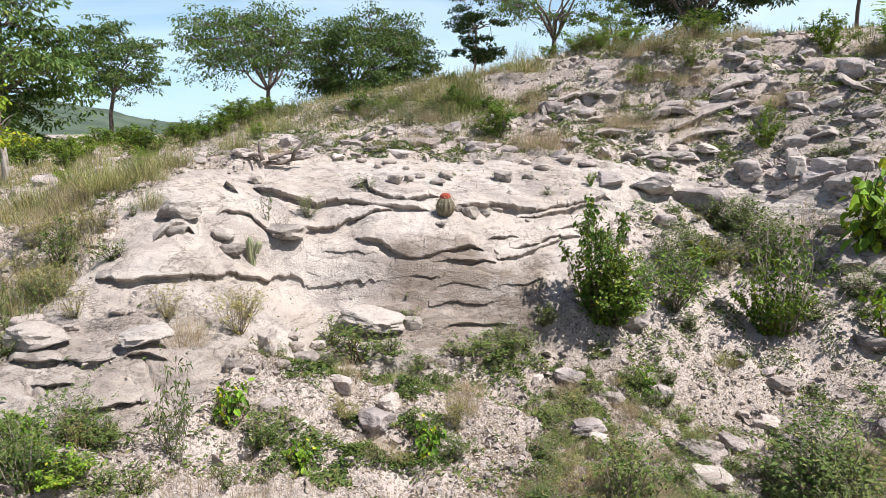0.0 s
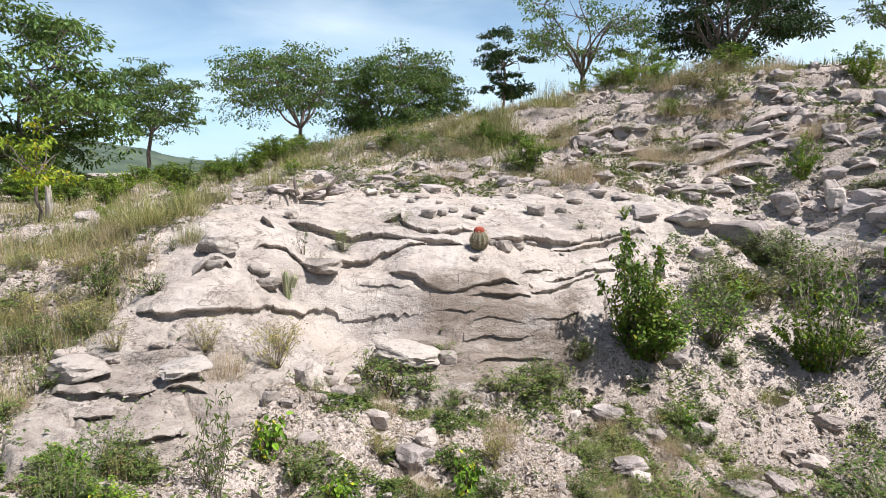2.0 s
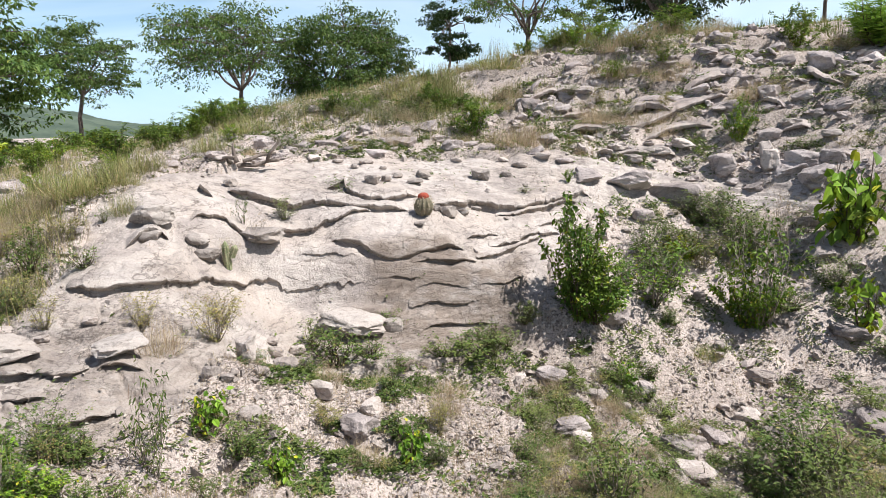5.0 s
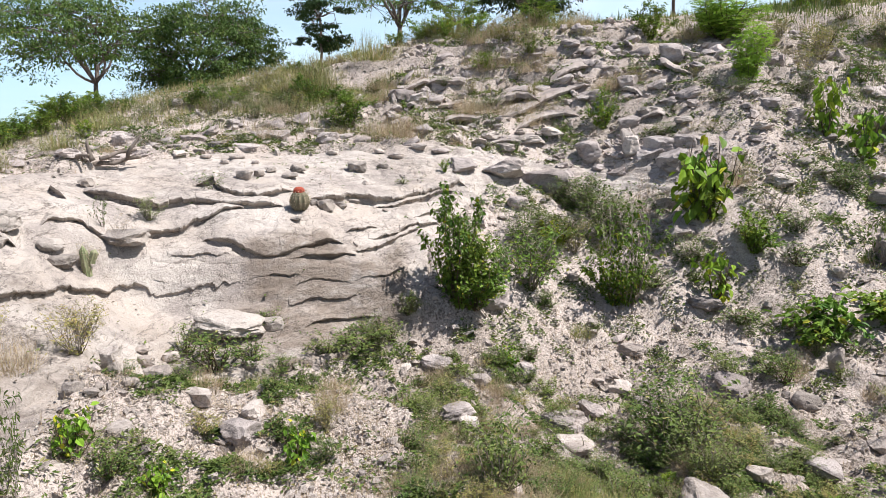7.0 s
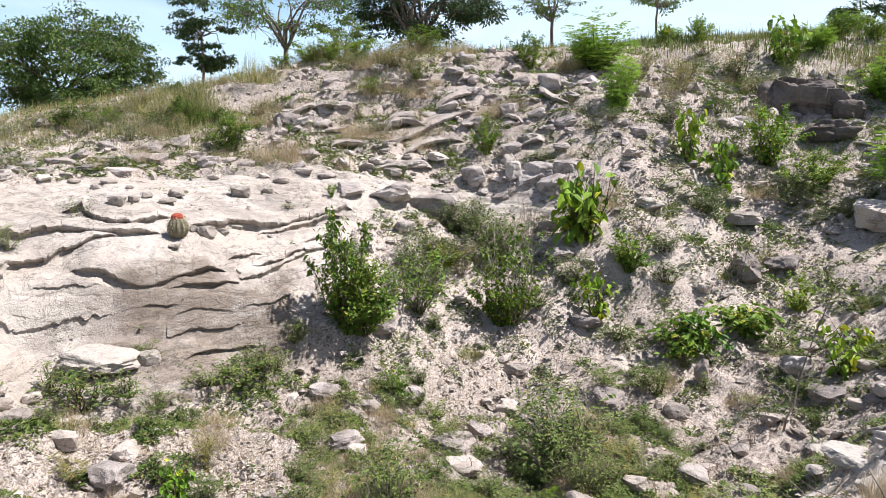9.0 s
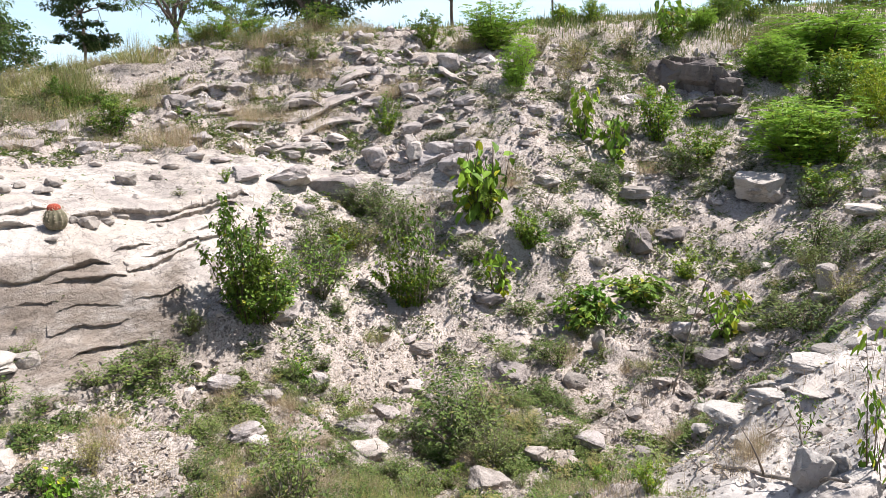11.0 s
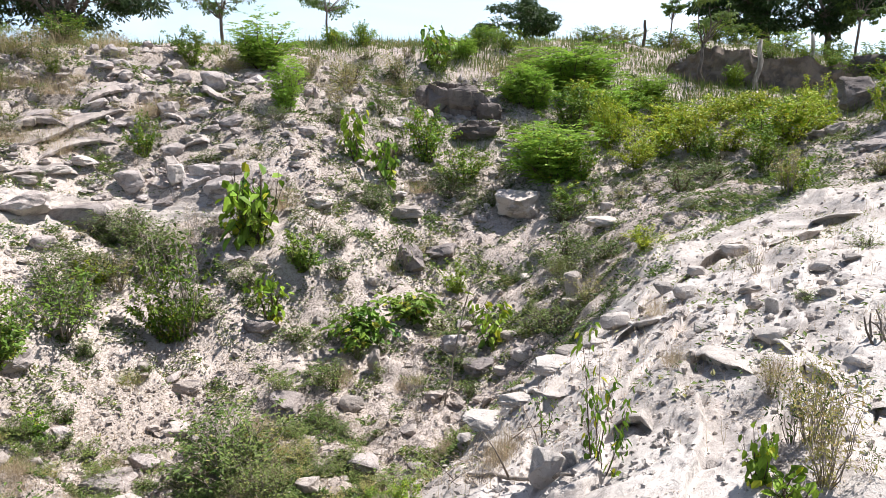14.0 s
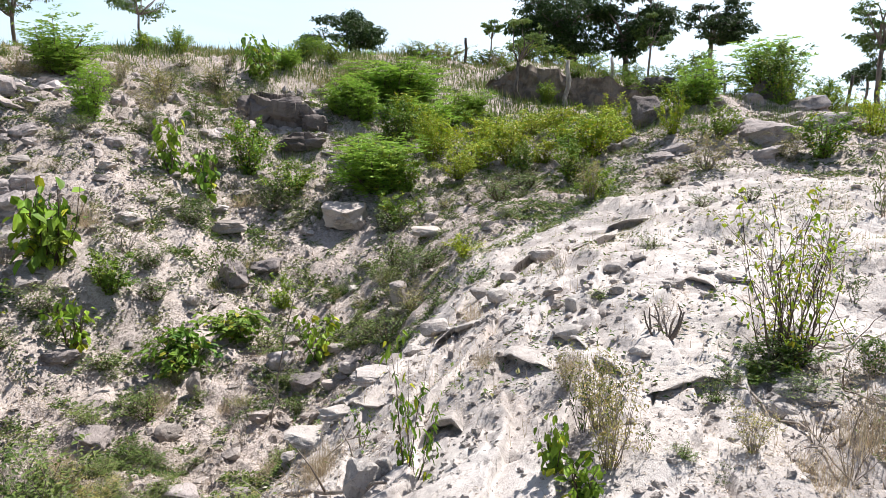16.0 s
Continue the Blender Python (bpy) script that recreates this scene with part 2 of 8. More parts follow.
def grey_share(x, y):
    """The mineral film of the face, with a thinner one on the low beds of the outcrop's foot."""
    low = smooth(6.6, 6.0, np.hypot(x, y)) * smooth(-12, -20, np.degrees(np.arctan2(x, y)))
    return np.clip(film_share(x, y) + 0.48 * low + 0.04, 0, 1)


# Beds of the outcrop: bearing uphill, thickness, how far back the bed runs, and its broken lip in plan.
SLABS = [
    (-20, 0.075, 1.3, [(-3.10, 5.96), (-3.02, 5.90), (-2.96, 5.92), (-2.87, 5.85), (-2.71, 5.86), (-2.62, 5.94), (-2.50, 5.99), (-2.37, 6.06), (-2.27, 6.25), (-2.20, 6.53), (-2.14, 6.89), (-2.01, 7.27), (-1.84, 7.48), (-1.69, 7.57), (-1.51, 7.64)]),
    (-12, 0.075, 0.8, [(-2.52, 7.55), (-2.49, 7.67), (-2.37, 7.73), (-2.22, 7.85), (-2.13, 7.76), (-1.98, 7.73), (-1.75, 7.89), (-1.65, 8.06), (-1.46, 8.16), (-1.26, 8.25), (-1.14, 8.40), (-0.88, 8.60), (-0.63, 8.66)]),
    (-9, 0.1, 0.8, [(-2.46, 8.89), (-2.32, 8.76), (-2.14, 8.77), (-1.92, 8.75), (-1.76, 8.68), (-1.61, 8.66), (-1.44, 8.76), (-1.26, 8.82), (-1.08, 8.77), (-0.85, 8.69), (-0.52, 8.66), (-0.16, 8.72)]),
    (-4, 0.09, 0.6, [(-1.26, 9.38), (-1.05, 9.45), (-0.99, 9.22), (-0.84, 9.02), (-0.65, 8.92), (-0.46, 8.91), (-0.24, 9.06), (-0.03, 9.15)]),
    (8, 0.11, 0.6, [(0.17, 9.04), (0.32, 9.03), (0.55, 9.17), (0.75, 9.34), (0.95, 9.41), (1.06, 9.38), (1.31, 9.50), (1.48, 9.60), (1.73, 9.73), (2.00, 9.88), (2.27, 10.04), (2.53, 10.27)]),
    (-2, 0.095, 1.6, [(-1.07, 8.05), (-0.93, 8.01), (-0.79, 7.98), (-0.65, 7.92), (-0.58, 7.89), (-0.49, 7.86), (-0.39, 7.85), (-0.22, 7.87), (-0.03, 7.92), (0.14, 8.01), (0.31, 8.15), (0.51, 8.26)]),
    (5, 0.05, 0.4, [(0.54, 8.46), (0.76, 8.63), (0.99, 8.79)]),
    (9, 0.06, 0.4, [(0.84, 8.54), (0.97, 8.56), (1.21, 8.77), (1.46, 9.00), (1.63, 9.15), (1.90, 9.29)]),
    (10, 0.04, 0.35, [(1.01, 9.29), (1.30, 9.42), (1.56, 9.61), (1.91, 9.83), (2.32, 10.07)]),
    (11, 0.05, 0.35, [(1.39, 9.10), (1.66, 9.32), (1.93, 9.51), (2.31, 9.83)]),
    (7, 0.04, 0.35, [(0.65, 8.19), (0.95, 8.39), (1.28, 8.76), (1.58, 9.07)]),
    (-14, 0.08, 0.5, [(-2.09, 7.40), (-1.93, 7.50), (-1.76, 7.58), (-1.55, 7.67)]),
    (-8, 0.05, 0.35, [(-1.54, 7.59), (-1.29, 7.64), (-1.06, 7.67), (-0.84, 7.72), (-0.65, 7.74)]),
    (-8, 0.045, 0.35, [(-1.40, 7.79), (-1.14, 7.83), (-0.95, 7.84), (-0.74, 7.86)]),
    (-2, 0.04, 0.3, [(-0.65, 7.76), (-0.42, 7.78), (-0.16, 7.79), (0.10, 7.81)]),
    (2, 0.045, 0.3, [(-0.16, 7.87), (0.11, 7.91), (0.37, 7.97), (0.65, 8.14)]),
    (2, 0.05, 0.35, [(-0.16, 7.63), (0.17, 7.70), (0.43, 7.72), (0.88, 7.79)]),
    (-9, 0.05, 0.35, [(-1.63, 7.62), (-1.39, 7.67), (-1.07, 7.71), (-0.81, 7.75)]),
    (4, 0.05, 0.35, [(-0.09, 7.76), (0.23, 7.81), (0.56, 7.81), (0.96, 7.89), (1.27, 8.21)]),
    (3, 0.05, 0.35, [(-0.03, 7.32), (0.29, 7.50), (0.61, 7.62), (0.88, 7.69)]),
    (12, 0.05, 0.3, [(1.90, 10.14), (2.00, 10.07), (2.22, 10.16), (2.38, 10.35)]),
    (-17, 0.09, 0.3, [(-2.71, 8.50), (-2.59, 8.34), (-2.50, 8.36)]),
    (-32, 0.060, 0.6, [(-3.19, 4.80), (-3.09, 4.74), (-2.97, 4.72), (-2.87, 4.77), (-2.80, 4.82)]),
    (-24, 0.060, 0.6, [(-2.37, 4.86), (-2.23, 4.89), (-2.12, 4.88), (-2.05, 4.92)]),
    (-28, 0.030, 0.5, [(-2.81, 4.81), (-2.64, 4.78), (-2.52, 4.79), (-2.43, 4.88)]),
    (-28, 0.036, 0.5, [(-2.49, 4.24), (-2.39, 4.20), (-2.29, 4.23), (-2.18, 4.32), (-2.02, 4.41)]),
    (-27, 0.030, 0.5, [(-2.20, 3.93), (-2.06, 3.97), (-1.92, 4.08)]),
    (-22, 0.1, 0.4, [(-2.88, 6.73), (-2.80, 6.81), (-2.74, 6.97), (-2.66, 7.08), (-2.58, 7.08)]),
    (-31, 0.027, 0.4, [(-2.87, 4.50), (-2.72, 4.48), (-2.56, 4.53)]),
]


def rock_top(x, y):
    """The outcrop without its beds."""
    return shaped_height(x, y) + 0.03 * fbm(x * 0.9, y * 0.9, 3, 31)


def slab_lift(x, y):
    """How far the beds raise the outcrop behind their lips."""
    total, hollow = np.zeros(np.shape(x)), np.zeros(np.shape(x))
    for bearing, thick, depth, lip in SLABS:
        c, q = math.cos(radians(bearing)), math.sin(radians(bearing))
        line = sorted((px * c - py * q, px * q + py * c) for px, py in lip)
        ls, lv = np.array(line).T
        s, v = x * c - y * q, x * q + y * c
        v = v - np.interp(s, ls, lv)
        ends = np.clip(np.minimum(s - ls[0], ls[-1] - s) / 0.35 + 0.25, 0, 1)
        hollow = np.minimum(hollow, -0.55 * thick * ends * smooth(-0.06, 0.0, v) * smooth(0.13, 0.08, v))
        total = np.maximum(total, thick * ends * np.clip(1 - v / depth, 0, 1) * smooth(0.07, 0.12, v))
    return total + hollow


def bedrock_height(x, y):
    """The bare top of the outcrop in full: its beds, thin strata, joints and pits."""
    z = rock_top(x, y)
    film = film_share(x, y)
    b = np.degrees(np.arctan2(x, y))
    low = smooth(6.6, 6.0, np.hypot(x, y)) * smooth(-12, -20, b)
    right = smooth(4, 9, b)
    rough = np.clip(film + 0.75 * low + 0.5 * right, 0, 1)
    # strata, rough on the lower face and the flanks
    for period, size, seed in ((0.15, 0.11, 36), (0.062, 0.04, 136)):
        s = (z + 0.07 * x + 0.05 * fbm(x * 1.1, y * 1.1, 4, seed)) / period
        u = s - np.floor(s)
        weak = smooth(-0.45, 0.25, fbm(x * 1.4 + 4, np.floor(s) * 3.7 + y * 0.6, 3, seed + 1))
        z = z + rough * weak * size * (smooth(0.70, 0.92, u) - u + 0.3)
    z = z + rough * 0.03 * fbm(x * 2.4, y * 2.4, 4, 46) + (0.15 + rough) * 0.014 * fbm(x * 3 + y, z * 24 + x * 1.5, 4, 38)
    # joints
    j = np.abs(fbm(x * 0.8 + 0.3 * y, y * 1.6, 3, 39))
    z = z - (0.25 + 0.5 * low) * (1 - film) * 0.05 * smooth(0.03, 0.004, j) * smooth(-0.1, 0.3, fbm(x * 0.6, y * 0.6, 2, 40) + 0.1)
    j = np.abs(fbm(x * 1.9 - y, y * 1.4 + x, 3, 43))
    z = z - low * 0.05 * smooth(0.06, 0.005, j)
    # shallow weathered hollows
    z = z - 0.018 * smooth(0.25, 0.7, fbm(x * 1.7, y * 1.7, 4, 47)) - 0.012 * smooth(0.35, 0.6, fbm(x * 5.0, y * 5.0, 3, 48))
    return z + slab_lift(x, y) + 0.004 * fbm(x * 12, y * 12, 3, 44)


def surface_height(x, y):
    """The ground or the bare rock, whichever lies open."""
    x, y = np.asarray(x, float), np.asarray(y, float)
    return np.where(outcrop_share(x, y) > 0.3, bedrock_height(x, y), ground_height(x, y))


# ---- materials ----
class Nodes:
    """A short way to lay out one material's nodes."""

    def __init__(self, name, rough=0.9, spec=0.25):
        self.m = bpy.data.materials.new(name)
        self.m.use_nodes = True
        self.t = self.m.node_tree
        self.b = self.t.nodes["Principled BSDF"]
        self.b.inputs["Roughness"].default_value = rough
        self.b.inputs["Specular IOR Level"].default_value = spec
        self.place = self.add("ShaderNodeNewGeometry").outputs["Position"]

    def add(self, kind):
        return self.t.nodes.new(kind)

    def link(self, a, b):
        self.t.links.new(a, b)

    def put(self, socket, value):
        if isinstance(value, bpy.types.NodeSocket):
            self.link(value, socket)
        else:
            socket.default_value = value

    def noise(self, scale, detail=4.0, rough=0.55, warp=0.0, at=None, squash=None):
        n = self.add("ShaderNodeTexNoise")
        n.inputs["Scale"].default_value, n.inputs["Detail"].default_value = scale, detail
        n.inputs["Roughness"].default_value, n.inputs["Distortion"].default_value = rough, warp
        at = at or self.place
        if squash:
            mp = self.add("ShaderNodeMapping")
            mp.inputs["Scale"].default_value = squash
            self.link(at, mp.inputs["Vector"])
            at = mp.outputs["Vector"]
        self.link(at, n.inputs["Vector"])
        return n.outputs["Fac"]

    def cells(self, scale, feature="F1", at=None):
        n = self.add("ShaderNodeTexVoronoi")
        n.feature = feature
        n.inputs["Scale"].default_value = scale
        self.link(at or self.place, n.inputs["Vector"])
        return n

    def warped(self, at, amount):
        n = self.add("ShaderNodeTexNoise")
        n.inputs["Scale"].default_value, n.inputs["Detail"].default_value = 2.5, 4.0
        self.link(at or self.place, n.inputs["Vector"])
        m = self.add("ShaderNodeVectorMath")
        m.operation = "MULTIPLY_ADD"
        self.link(n.outputs["Color"], m.inputs[0])
        m.inputs[1].default_value = (amount, amount, amount)
        self.link(at or self.place, m.inputs[2])
        return m.outputs[0]

    def band(self, value, low, high):
        n = self.add("ShaderNodeMapRange")
        n.interpolation_type = "SMOOTHSTEP"
        self.link(value, n.inputs["Value"])
        n.inputs["From Min"].default_value, n.inputs["From Max"].default_value = low, high
        return n.outputs["Result"]

    def times(self, a, b, op="MULTIPLY"):
        n = self.add("ShaderNodeMath")
        n.operation = op
        self.put(n.inputs[0], a)
        self.put(n.inputs[1], b)
        return n.outputs[0]

    def mix(self, share, a, b, blend="MIX"):
        n = self.add("ShaderNodeMix")
        n.data_type, n.blend_type = "RGBA", blend
        self.put(n.inputs[0], share)
        self.put(n.inputs[6], (*a, 1) if isinstance(a, tuple) else a)
        self.put(n.inputs[7], (*b, 1) if isinstance(b, tuple) else b)
        return n.outputs[2]

    def attribute(self, name):
        n = self.add("ShaderNodeAttribute")
        n.attribute_name = name
        return n.outputs["Fac"]

    def bump(self, height, strength, distance):
        n = self.add("ShaderNodeBump")
        n.inputs["Strength"].default_value, n.inputs["Distance"].default_value = strength, distance
        self.link(height, n.inputs["Height"])
        if self.b.inputs["Normal"].is_linked:
            self.link(self.b.inputs["Normal"].links[0].from_socket, n.inputs["Normal"])
        self.link(n.outputs["Normal"], self.b.inputs["Normal"])

    def colour(self, value):
        self.put(self.b.inputs["Base Color"], value)
        return self.m


def sandstone_colour(n, pale, warm, grey, at=None, stain=1.0):
    """Weathered sandstone: warm and pale patches, grey films, fine grain."""
    c = n.mix(n.band(n.noise(0.9, 5, 0.6, 0.4, at), 0.38, 0.62), pale, warm)
    c = n.mix(n.times(n.band(n.noise(1.7, 8, 0.7, 0.8, at), 0.45, 0.64), 0.8 * stain), c, grey)
    c = n.mix(n.times(n.band(n.noise(3.2, 9, 0.76, 1.2, at, (0.7, 0.7, 1.7)), 0.50, 0.68), 0.75 * stain), c, tuple(v * 0.55 for v in grey))
    crack = n.cells(0.9, "DISTANCE_TO_EDGE", n.warped(at, 0.7))
    c = n.mix(n.times(n.times(n.band(crack.outputs["Distance"], 0.010, 0.001), n.band(n.noise(0.8, 2, 0.5, 0, at), 0.52, 0.60)), 0.4), c, tuple(v * 0.35 for v in grey))
    c = n.mix(n.times(n.band(n.noise(55, 4, 0.7, 0, at), 0.42, 0.68), 0.35), c, tuple(v * 1.25 for v in pale))
    return n.mix(n.times(n.band(n.noise(34, 3, 0.7, 0, at), 0.58, 0.72), 0.5), c, tuple(v * 0.6 for v in grey))


def ground_material():
    n = Nodes("stony_soil", 0.95, 0.15)
    soil = n.mix(n.band(n.noise(0.7, 6, 0.6, 0.3), 0.35, 0.65), (0.55, 0.465, 0.41), (0.46, 0.385, 0.335))
    soil = n.mix(n.times(n.band(n.noise(6, 6, 0.7), 0.45, 0.65), 0.6), soil, (0.50, 0.42, 0.365))
    brown = n.mix(n.band(n.noise(3.5, 7, 0.7), 0.35, 0.62), (0.27, 0.222, 0.188), (0.42, 0.352, 0.30))
    soil = n.mix(n.times(n.attribute("humus"), 0.8), soil, brown)
    litter = n.times(n.band(n.noise(20, 8, 0.8, 1.2), 0.47, 0.58), n.band(n.noise(1.3, 4), 0.30, 0.52))
    soil = n.mix(n.times(litter, 0.9), soil, (0.075, 0.062, 0.048))
    crumbs = n.times(n.band(n.noise(48, 5, 0.75, 0.8), 0.52, 0.60), n.band(n.noise(2.2, 4, 0.6), 0.32, 0.55))
    soil = n.mix(n.times(crumbs, 0.8), soil, (0.13, 0.10, 0.08))
    soil = n.mix(n.times(n.attribute("sand"), 0.42), soil, n.mix(n.band(n.noise(9, 6, 0.7), 0.35, 0.65), (0.62, 0.53, 0.47), (0.52, 0.43, 0.375)))
    straw = n.band(n.noise(70, 3, 0.6, 2.5), 0.62, 0.70)
    soil = n.mix(n.times(straw, 0.6), soil, (0.42, 0.35, 0.24))
    grit = n.cells(30)
    pale = n.times(n.band(grit.outputs["Color"], 0.62, 0.66), n.band(grit.outputs["Distance"], 0.5, 0.3))
    soil = n.mix(n.times(pale, 0.85), soil, (0.47, 0.42, 0.36))
    rock = sandstone_colour(n, (0.435, 0.385, 0.335), (0.395, 0.33, 0.275), (0.235, 0.20, 0.175))
    bank = sandstone_colour(n, (0.50, 0.45, 0.41), (0.45, 0.395, 0.35), (0.25, 0.22, 0.20), None, 1.0)
    streak = n.band(n.noise(2.6, 8, 0.72, 0.9, None, (1.0, 1.0, 1.6)), 0.36, 0.60)
    rock = n.mix(n.times(n.times(n.attribute("film"), streak), 0.9), rock, (0.185, 0.15, 0.125))
    # the cut bank's shade is mixed in as a darker earth colour
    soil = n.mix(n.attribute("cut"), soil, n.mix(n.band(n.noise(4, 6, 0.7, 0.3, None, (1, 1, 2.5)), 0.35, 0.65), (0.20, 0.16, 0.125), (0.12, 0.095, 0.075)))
    c = n.mix(n.attribute("rock"), soil, rock)
    patchy = n.times(n.attribute("bank"), n.band(n.noise(2.2, 6, 0.65, 0.5), 0.30, 0.44))
    c = n.mix(patchy, c, bank)
    bare = n.times(n.attribute("rock"), n.attribute("bank"), "ADD")
    loose = n.times(1.0, n.times(bare, 0.75), "SUBTRACT")
    n.bump(n.noise(7, 6, 0.65), 0.4, 0.05)
    n.bump(n.times(n.noise(34, 6, 0.75), loose), 0.9, 0.024)
    n.bump(n.times(n.noise(5, 9, 0.70, 0.6, None, (0.5, 1.1, 1.5)), bare), 0.6, 0.03)
    n.bump(n.times(grit.outputs["Distance"], loose), 0.35, 0.012)
    return n.colour(c)


def stone_material(name, pale, warm, grey, bump=0.02, spread=0.45, film=False, stain=1.0):
    n = Nodes(name, 0.92, 0.2)
    info = n.add("ShaderNodeObjectInfo")
    shift = n.add("ShaderNodeVectorMath")
    shift.operation = "ADD"
    n.link(n.place, shift.inputs[0])
    if spread:
        n.link(info.outputs["Random"], shift.inputs[1])
    at = shift.outputs[0]
    c = sandstone_colour(n, pale, warm, grey, at, stain)
    if film:
        run = n.times(n.attribute("film"), n.band(n.noise(2.6, 8, 0.74, 0.9, None, (1.0, 1.0, 2.4)), 0.32, 0.58))
        c = n.mix(n.times(run, 0.88), c, (0.235, 0.185, 0.145))
        for scale, wide, squash in ((0.9, 0.008, (0.6, 0.6, 1.5)), (1.7, 0.009, (0.5, 0.5, 2.5)), (1.4, 0.007, (1.6, 0.5, 0.8))):
            line = n.times(n.times(n.noise(scale, 7, 0.62, 0.3, None, squash), 0.5, "SUBTRACT"), 0.0, "ABSOLUTE")
            seam = n.times(n.band(line, wide, wide * 0.3), n.band(n.noise(1.1, 3, 0.5, 0, None, squash), 0.44, 0.52))
            c = n.mix(n.times(seam, 0.55), c, (0.09, 0.07, 0.058))
            n.bump(seam, -0.8, 0.03)
        n.bump(n.times(n.noise(8, 8, 0.75, 0.8, None, (0.7, 0.7, 2.0)), n.times(n.attribute("film"), 0.2, "ADD")), 0.8, 0.05)
    tone = n.add("ShaderNodeHueSaturation")
    n.put(tone.inputs["Value"], n.times(n.times(info.outputs["Random"], spread), 1 - spread * 0.55, "ADD"))
    n.link(c, tone.inputs["Color"])
    n.bump(n.noise(6, 6, 0.65, 0.3, at), 0.7, bump * 2.6)
    n.bump(n.noise(45, 5, 0.7, 0, at), 0.8, bump * 0.8)
    return n.colour(tone.outputs["Color"])


def leaf_material(name, dark, light, yellow=(0.30, 0.30, 0.03), share=0.06, through=0.24, single=False):
    """Leaves: tone from leaf to leaf, a waxy face, light passing through."""
    n = Nodes(name, 0.55, 0.2)
    info = n.add("ShaderNodeObjectInfo")
    each = info.outputs["Random"] if single else n.add("ShaderNodeNewGeometry").outputs["Random Per Island"]
    c = n.mix(each, dark, light)
    c = n.mix(n.times(n.band(n.noise(1.1, 3), 0.40, 0.65), 0.5), c, tuple(0.6 * a + 0.4 * b for a, b in zip(light, yellow)))
    pick = n.add("ShaderNodeTexWhiteNoise")
    pick.noise_dimensions = "1D"
    n.link(each, pick.inputs["W"])
    c = n.mix(n.band(pick.outputs["Value"], 1 - share, 1 - share + 0.01), c, yellow)
    tone = n.add("ShaderNodeHueSaturation")
    n.put(tone.inputs["Value"], n.times(n.times(info.outputs["Random"], 0.35), 0.82, "ADD"))
    n.link(c, tone.inputs["Color"])
    thin = n.add("ShaderNodeBsdfTranslucent")
    n.link(tone.outputs["Color"], thin.inputs["Color"])
    both = n.add("ShaderNodeMixShader")
    both.inputs[0].default_value = through
    n.link(n.b.outputs["BSDF"], both.inputs[1])
    n.link(thin.outputs["BSDF"], both.inputs[2])
    n.link(both.outputs["Shader"], n.t.nodes["Material Output"].inputs["Surface"])
    return n.colour(tone.outputs["Color"])


def bark_material(name, dark, light):
    n = Nodes(name, 0.9, 0.2)
    c = n.mix(n.band(n.noise(9, 5, 0.65, 0.5, None, (1, 1, 0.3)), 0.4, 0.62), dark, light)
    n.bump(n.noise(30, 4, 0.6, 0.3, None, (1, 1, 0.25)), 0.6, 0.01)
    return n.colour(c)


def plain_material(name, a, b, scale=30.0, rough=0.8):
    n = Nodes(name, rough, 0.3)
    return n.colour(n.mix(n.band(n.noise(scale, 4, 0.6), 0.4, 0.62), a, b))


GROUND = ground_material()
OUTCROP = stone_material("weathered_sandstone", (0.45, 0.398, 0.352), (0.41, 0.348, 0.295), (0.235, 0.20, 0.18), spread=0.0, film=True, stain=0.9)
LOOSE_CREAM = stone_material("cream_sandstone", (0.40, 0.352, 0.31), (0.34, 0.288, 0.245), (0.20, 0.172, 0.15), spread=0.25, stain=1.25)
BANK_BED = stone_material("pale_bedded_sandstone", (0.48, 0.43, 0.385), (0.43, 0.375, 0.33), (0.27, 0.235, 0.21), spread=0.0)
BANKROCK = stone_material("pale_sandstone", (0.44, 0.395, 0.355), (0.38, 0.33, 0.29), (0.22, 0.192, 0.175))
BOULDER = stone_material("grey_brown_sandstone", (0.42, 0.365, 0.335), (0.34, 0.285, 0.255), (0.155, 0.132, 0.125))
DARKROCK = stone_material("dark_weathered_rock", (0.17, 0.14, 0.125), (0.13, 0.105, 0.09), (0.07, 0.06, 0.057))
HILL_BED = stone_material("upper_hill_sandstone", (0.40, 0.345, 0.305), (0.34, 0.28, 0.245), (0.175, 0.15, 0.14), spread=0.0)
RUBBLE = stone_material("rubble_stone", (0.46, 0.40, 0.355), (0.40, 0.335, 0.29), (0.25, 0.21, 0.18))
LEAF_MID = leaf_material("mid_green_leaf", (0.035, 0.085, 0.012), (0.17, 0.27, 0.035))
LEAF_BRIGHT = leaf_material("bright_green_leaf", (0.05, 0.12, 0.012), (0.21, 0.34, 0.032), (0.36, 0.34, 0.03), 0.10)
LEAF_LARGE = leaf_material("large_green_leaf", (0.06, 0.14, 0.015), (0.19, 0.32, 0.03), (0.42, 0.42, 0.03), 0.08, single=True)
LEAF_YELLOW = leaf_material("yellow_green_leaf", (0.13, 0.23, 0.012), (0.34, 0.43, 0.03), (0.44, 0.40, 0.03), 0.18)
LEAF_VINE = leaf_material("drooping_leaf", (0.03, 0.09, 0.012), (0.15, 0.26, 0.03), (0.33, 0.32, 0.04), 0.10)
LEAF_OLIVE = leaf_material("olive_dry_leaf", (0.18, 0.18, 0.05), (0.34, 0.32, 0.1), (0.34, 0.25, 0.10), 0.22)
LEAF_FEATHER = leaf_material("feathery_leaflet", (0.12, 0.235, 0.03), (0.30, 0.46, 0.06), (0.34, 0.40, 0.06), 0.06, 0.4)
LEAF_TREE = leaf_material("tree_leaf", (0.03, 0.07, 0.016), (0.12, 0.195, 0.045), (0.20, 0.22, 0.04), 0.03)
